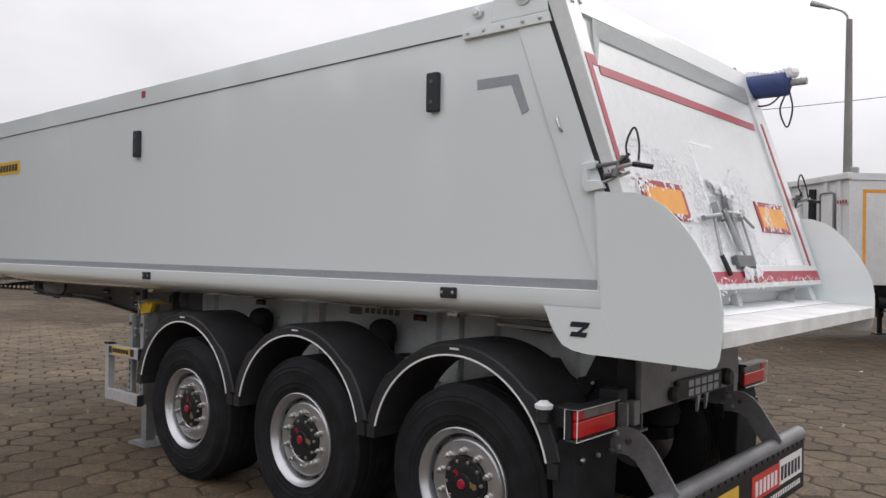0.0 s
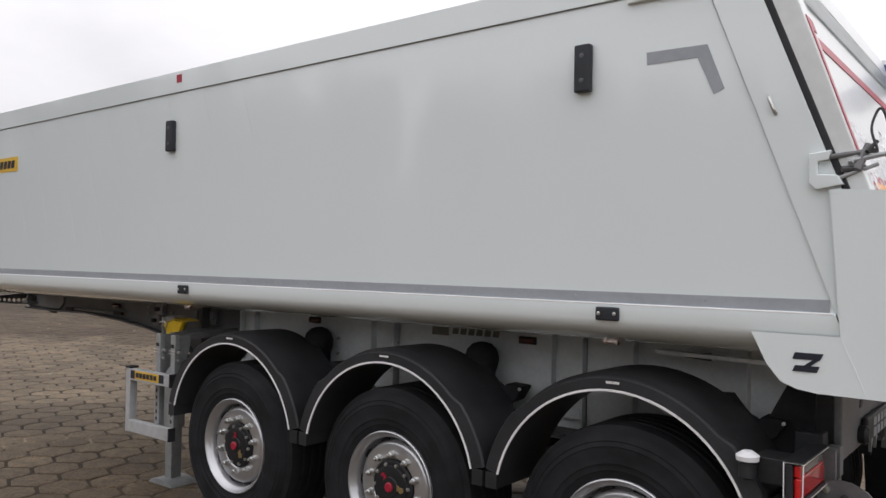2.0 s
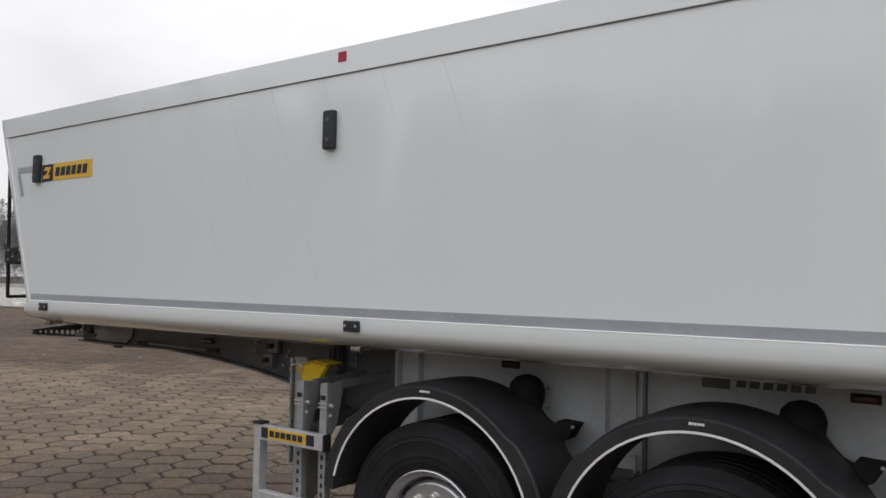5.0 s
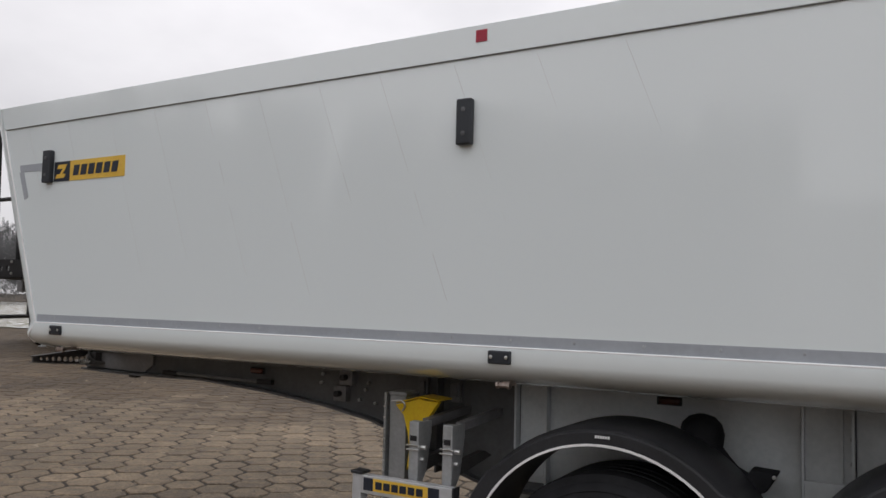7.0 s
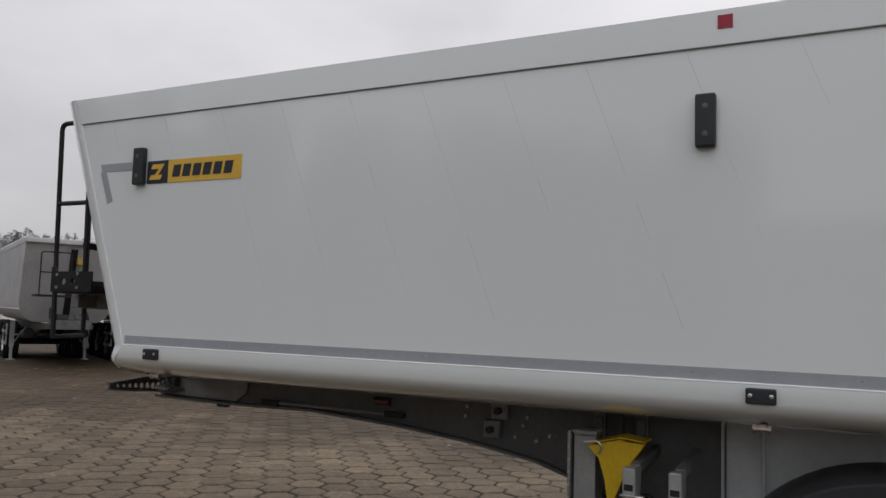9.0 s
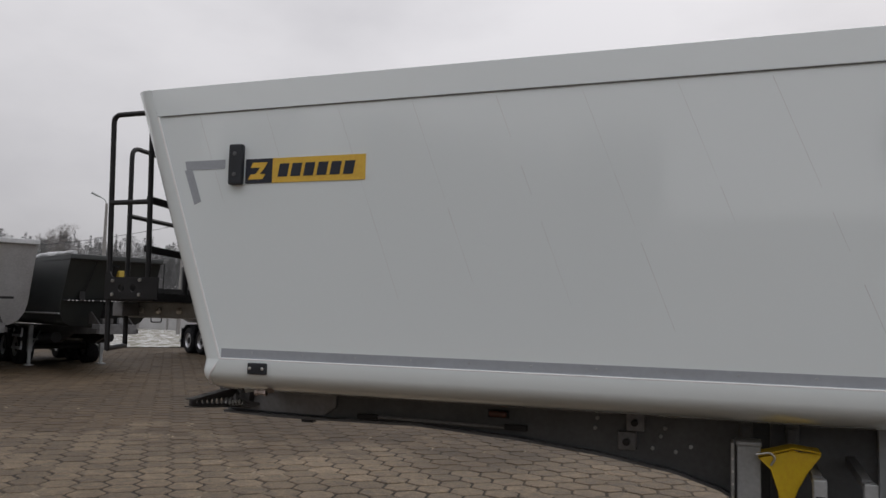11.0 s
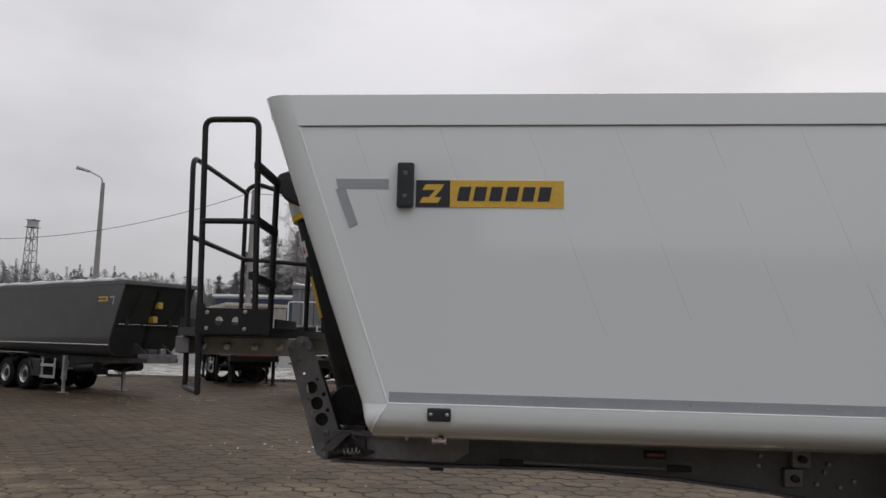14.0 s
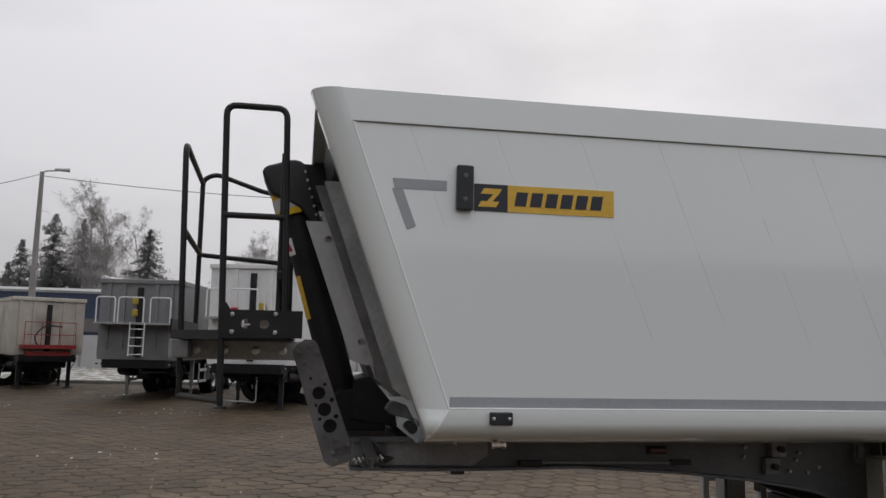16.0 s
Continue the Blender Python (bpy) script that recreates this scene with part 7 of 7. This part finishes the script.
def birch(x, y, h, seed, spread=0.33, reach=0.40):
    rr = random.Random(seed)
    t = root("bare_tree", (x, y, 0), label="leafless pale birch with fine frosted twigs", category="tree", group="bare trees")
    bm, tw = B(), ([], [])
    thin = 0.0075 * h / 10

    def grow(p, d, length, r, depth):
        n_ = 4
        pts, q, dd = [p], p, d
        for i in range(n_):
            dd = (dd + Vector((rr.uniform(-1, 1), rr.uniform(-1, 1), rr.uniform(-0.3, 0.5))) * 0.13).normalized()
            q = q + dd * (length / n_)
            pts.append(q)
        if depth < 2:
            tube(bm, pts, r, 5, r * 0.4)
        else:
            vs, fs = tw
            for a, b in zip(pts, pts[1:]):
                o = Vector((rr.uniform(-1, 1), rr.uniform(-1, 1), 0)).normalized() * thin
                k = len(vs)
                vs.extend([a - o, a + o, b])
                fs.append((k, k + 1, k + 2))
        if depth >= 4:
            return
        for i in range((20, 11, 8, 6)[depth]):
            g = rr.uniform(0.28 if depth == 0 else 0.15, 1.0)
            at = pts[min(n_ - 1, int(g * n_))].lerp(pts[min(n_, int(g * n_) + 1)], (g * n_) % 1)
            a = rr.uniform(0, 2 * math.pi)
            nd = (dd * 0.95 + Vector((math.cos(a), math.sin(a), rr.uniform(0.1, 0.7))) * (0.55 + spread)).normalized()
            if depth >= 2:
                nd = (nd + Vector((0, 0, -0.35))).normalized()
            grow(at, nd, length * rr.uniform(0.6, 1.0) * (reach * (1.1 - 0.55 * g) if depth == 0 else 0.46), r * 0.28, depth + 1)

    grow(Vector((x, y, 0)), Vector((0, 0, 1)), h * 0.92, 0.07 * h / 10, 0)
    part("trunk", bm, "twig", t)
    me = bpy.data.meshes.new("twig_mass")
    me.from_pydata([tuple(v - Vector((x, y, 0))) for v in tw[0]], [], tw[1])
    me.materials.append(M["twig"])
    tagged(add("twig_mass", me, t), kind="stuff")
    # finest hanging twigs
    rng = np.random.default_rng(seed)
    tips = np.array([tuple(v - Vector((x, y, 0))) for v in tw[0][2::3]])
    tips = tips[rng.integers(0, len(tips), 9000)]
    way = rng.normal(size=tips.shape) * np.array((0.7, 0.7, 0.35)) + np.array((0, 0, -0.5))
    way *= (rng.uniform(0.2, 0.55, len(tips)) * h / 10 / np.linalg.norm(way, axis=1))[:, None]
    off = rng.normal(size=tips.shape)
    off *= (0.0045 * h / 10 / np.linalg.norm(off, axis=1))[:, None]
    co = np.stack([tips - off, tips + off, tips + way], axis=1).reshape(-1, 3)
    me = bpy.data.meshes.new("twig_fringe")
    me.from_pydata(co.tolist(), [], np.arange(len(co)).reshape(-1, 3).tolist())
    me.materials.append(M["twig"])
    tagged(add("twig_fringe", me, t), kind="stuff")


for i, (x, y, h) in enumerate(((-30.4, 65, 9.6), (-27.0, 61.2, 11.2), (-25.3, 62.3, 11.0), (-20.1, 60, 10.2), (-32.3, 64, 7.4), (-31.6, 66, 7.9), (-28.6, 66, 8.6))):
    fir(x, y, h, i + 3)
for i, (x, y, h, w) in enumerate(((-23.7, 59.5, 12.2, 0.46), (-22.2, 59.2, 11.4, 0.44), (-20.9, 62, 10.6, 0.44), (-16.5, 140, 17.5, 0.5), (-19.6, 142, 18.5, 0.5), (-95, 88, 12.5, 0.5), (-110, 98, 13.5, 0.5))):
    birch(x, y, h, i + 11, 0.33, w)

# far woods all round the yard: pines with clumped crowns, and bare broadleaf trees between
rng = np.random.default_rng(21)
crowns = []


def wood_tree(x, y, h, n_):
    kind = rng.random()
    if kind < 0.25:      # spruce
        f = rng.random(n_) ** 0.8
        z = h * (0.06 + 0.94 * f)
        r = (h * 0.17 * (1 - f) + 0.15) * np.sqrt(rng.random(n_)) * (0.75 + 0.25 * np.sin(f * 40))
    elif kind < 0.75:    # pine, crown in the upper half
        f = rng.random(n_)
        z = h * (0.45 + 0.52 * f)
        r = h * 0.17 * np.sqrt(np.clip(1 - (2 * f - 0.9) ** 2, 0.02, 1)) * np.sqrt(rng.random(n_))
    else:                # bare crown
        f = rng.random(n_)
        z = h * (0.25 + 0.65 * f)
        r = h * 0.2 * np.sin(math.pi * (0.12 + 0.82 * f)) * rng.random(n_)
    a = rng.uniform(0, 2 * math.pi, n_)
    lump = 1 + 0.25 * np.sin(3 * a + 7 * f + x)
    p = np.stack([x + r * np.cos(a) * lump, y + r * np.sin(a) * lump, z], axis=1)
    crowns.append(p)


for i in range(3000):
    a = rng.uniform(0.0, math.pi)
    az = math.degrees(math.atan2(-math.cos(a), math.sin(a)))
    if -28 < az < 22 and rng.random() < 0.1:
        continue
    d = rng.uniform(150, 185) if -28 < az < 22 else rng.uniform(118, 165)
    wood_tree(-8 + d * math.cos(a), 5 + d * math.sin(a), rng.uniform(8.6, 11.8) * min(1.25, d / 125) * (1.1 if az > 34 else 1.04 if az > 24 else 1.0), 760 if 10 < az < 80 else 330)
# the depth of the woods closes the gaps between the outer crowns
deep = 240000
a, d = rng.uniform(0, math.pi, deep), rng.uniform(168, 196, deep)
crowns.append(np.stack([-8 + d * np.cos(a), 5 + d * np.sin(a), 11.6 * rng.random(deep) ** 0.8], axis=1))
me = spray_mesh("far_woods", np.concatenate(crowns), np.concatenate([np.full(sum(map(len, crowns)) - deep, 0.20), np.full(deep, 0.42)]), rng, "woods")
tagged(new("far_woods", me), label="dense dark pine woods along the horizon", category="woods", kind="stuff")
crowns.clear()
# tall spruces across the yard and a long hall beside them: both show in the gloss of the tub
for i in range(330):
    az, d = radians(rng.uniform(-84, -4.0)), rng.uniform(58, 82)
    tall = d * math.tan(radians(rng.uniform(9.5, 14.5))) + 1.8
    n_ = 300
    f = rng.random(n_) ** 0.8
    r = (tall * 0.17 * (1 - f) + 0.15) * np.sqrt(rng.random(n_)) * (0.75 + 0.25 * np.sin(f * 40))
    a = rng.uniform(0, 2 * math.pi, n_)
    crowns.append(np.stack([-6 + d * math.sin(az) + r * np.cos(a), 6.8 - d * math.cos(az) + r * np.sin(a), tall * (0.04 + 0.96 * f)], axis=1))
me = spray_mesh("yard_side_woods", np.concatenate(crowns), 0.85, rng, "woods")
tagged(new("yard_side_woods", me), label="dark spruce woods on the open side of the yard", category="woods", kind="stuff")
hall = root("long_hall", (24, -53, 0), label="long grey clad hall across the yard", category="building")
bm = B()
box(bm, -10.6, 62, -60, -46, 0, 8.0)
part("wall", bm, "hall", hall)
bm = B()
prism(bm, [(-60.4, 7.9), (-45.6, 7.9), (-45.6, 8.15), (-53, 9.4), (-60.4, 8.15)], "x", -11.0, 62.4)
part("roof", bm, "hall", hall)
for i in range(12):
    bm = B()
    box(bm, -8 + 5.8 * i, -4.5 + 5.8 * i, -46.04, -45.98, 0.0 if i % 3 == 1 else 4.6, 4.2 if i % 3 == 1 else 6.2)
    part("hall_door" if i % 3 == 1 else "window", bm, "midgrey" if i % 3 == 1 else "greylens", hall)

# ---- hexagonal pavers ----
HEX_A, HEX_F = radians(38.5), 0.350
SIDE = HEX_F / math.sqrt(3)


def hex_points(f, cut):
    """Corner points of one paver, tips left and right blunted; f: across the flats."""
    s_ = f / math.sqrt(3)
    h = f / 2
    return [(s_ - cut, -cut * math.sqrt(3)), (s_ - cut, cut * math.sqrt(3)), (s_ / 2, h), (-s_ / 2, h), (-s_ + cut, cut * math.sqrt(3)), (-s_ + cut, -cut * math.sqrt(3)), (-s_ / 2, -h), (s_ / 2, -h)]


TOPP, MIDP = hex_points(HEX_F - 0.044, 0.019), hex_points(HEX_F - 0.024, 0.014)
ca, sa = math.cos(HEX_A), math.sin(HEX_A)


def paver_geo(cx, cy, rr, verts, faces):
    b = len(verts)
    dz, tx_, ty_ = rr.uniform(-0.003, 0.004), rr.uniform(-0.012, 0.012), rr.uniform(-0.012, 0.012)
    for pts, z in ((TOPP, 0.0), (MIDP, -0.006), (MIDP, -0.035)):
        for x, y in pts:
            verts.append((cx + x * ca - y * sa, cy + x * sa + y * ca, z + dz + tx_ * x + ty_ * y))
    faces.append(tuple(range(b, b + 8)))
    for k in range(8):
        j = (k + 1) % 8
        faces.append((b + k, b + 8 + k, b + 8 + j, b + j))
        faces.append((b + 8 + k, b + 16 + k, b + 16 + j, b + 8 + j))


def paved(x, y):
    """Inside the paved yard."""
    if not (-46 < x < 13 and -9 < y < 36):
        return False
    for (xa, ya), (xb, yb) in zip(EDGE, EDGE[1:]):
        if xa <= x <= xb:
            return y < ya + (yb - ya) * (x - xa) / (xb - xa) - 0.2
    return False


paving = root("paving", label="worn brown hexagonal concrete pavers with sandy joints", category="paving", kind="structure")
rp_ = random.Random(8)
verts, faces, near = [], [], []
for i in range(-190, 190):
    for j in range(-190, 190):
        u = i * 1.5 * SIDE
        v = (j + 0.5 * (i % 2)) * HEX_F
        x, y = -12 + u * ca - v * sa, 10 + u * sa + v * ca
        if not paved(x, y):
            continue
        if -9.9 < x < -6.4 and 4.9 < y < 12.5 and len(near) < 300:
            near.append((x, y))
        else:
            paver_geo(x, y, rp_, verts, faces)
me = bpy.data.meshes.new("pavers")
me.from_pydata(verts, [], faces)
me.materials.append(M["paver"])
rest = add("pavers", me, paving)
tagged(rest, kind="stuff")
shapes = []
for k in range(6):
    vs, fs = [], []
    paver_geo(0, 0, rp_, vs, fs)
    me = bpy.data.meshes.new("paver")
    me.from_pydata(vs, [], fs)
    me.materials.append(M["paver"])
    shapes.append(me)
for k, (x, y) in enumerate(near):
    add("paver", shapes[k % 6], paving, Matrix.Translation((x, y, rp_.uniform(-0.003, 0.003))))


# ---- old snow flecks caught in the joints ----
rs = random.Random(17)
vs, fs = [], []
for i in range(-190, 190):
    for j in range(-190, 190):
        u = i * 1.5 * SIDE + SIDE
        v = (j + 0.5 * (i % 2)) * HEX_F
        x, y = -12 + u * ca - v * sa, 10 + u * sa + v * ca
        if not paved(x, y) or y < 13:
            continue
        dense = noise.noise((x * 0.28, y * 0.28, 1.7)) + (0.25 if y > 20 else 0.0)
        if rs.random() > 1.6 * max(0.0, dense - 0.42):
            continue
        b, m = len(vs), rs.randint(6, 9)
        r, sq, a0 = rs.uniform(0.018, 0.075), rs.uniform(0.25, 0.7), rs.uniform(0, 3.1)
        vs.append((x, y, 0.006))
        for k in range(m):
            a = 2 * math.pi * k / m
            q = r * rs.uniform(0.6, 1.2)
            ex, ey = q * math.cos(a), q * sq * math.sin(a)
            vs.append((x + ex * math.cos(a0) - ey * math.sin(a0), y + ex * math.sin(a0) + ey * math.cos(a0), -0.011))
        fs += [(b, b + 1 + k, b + 1 + (k + 1) % m) for k in range(m)]
me = bpy.data.meshes.new("snow_flecks")
me.from_pydata(vs, [], fs)
me.materials.append(M["fleck"])
tagged(new("snow_flecks", me), label="scattered old snow flecks in the paver joints", category="snow", kind="stuff")
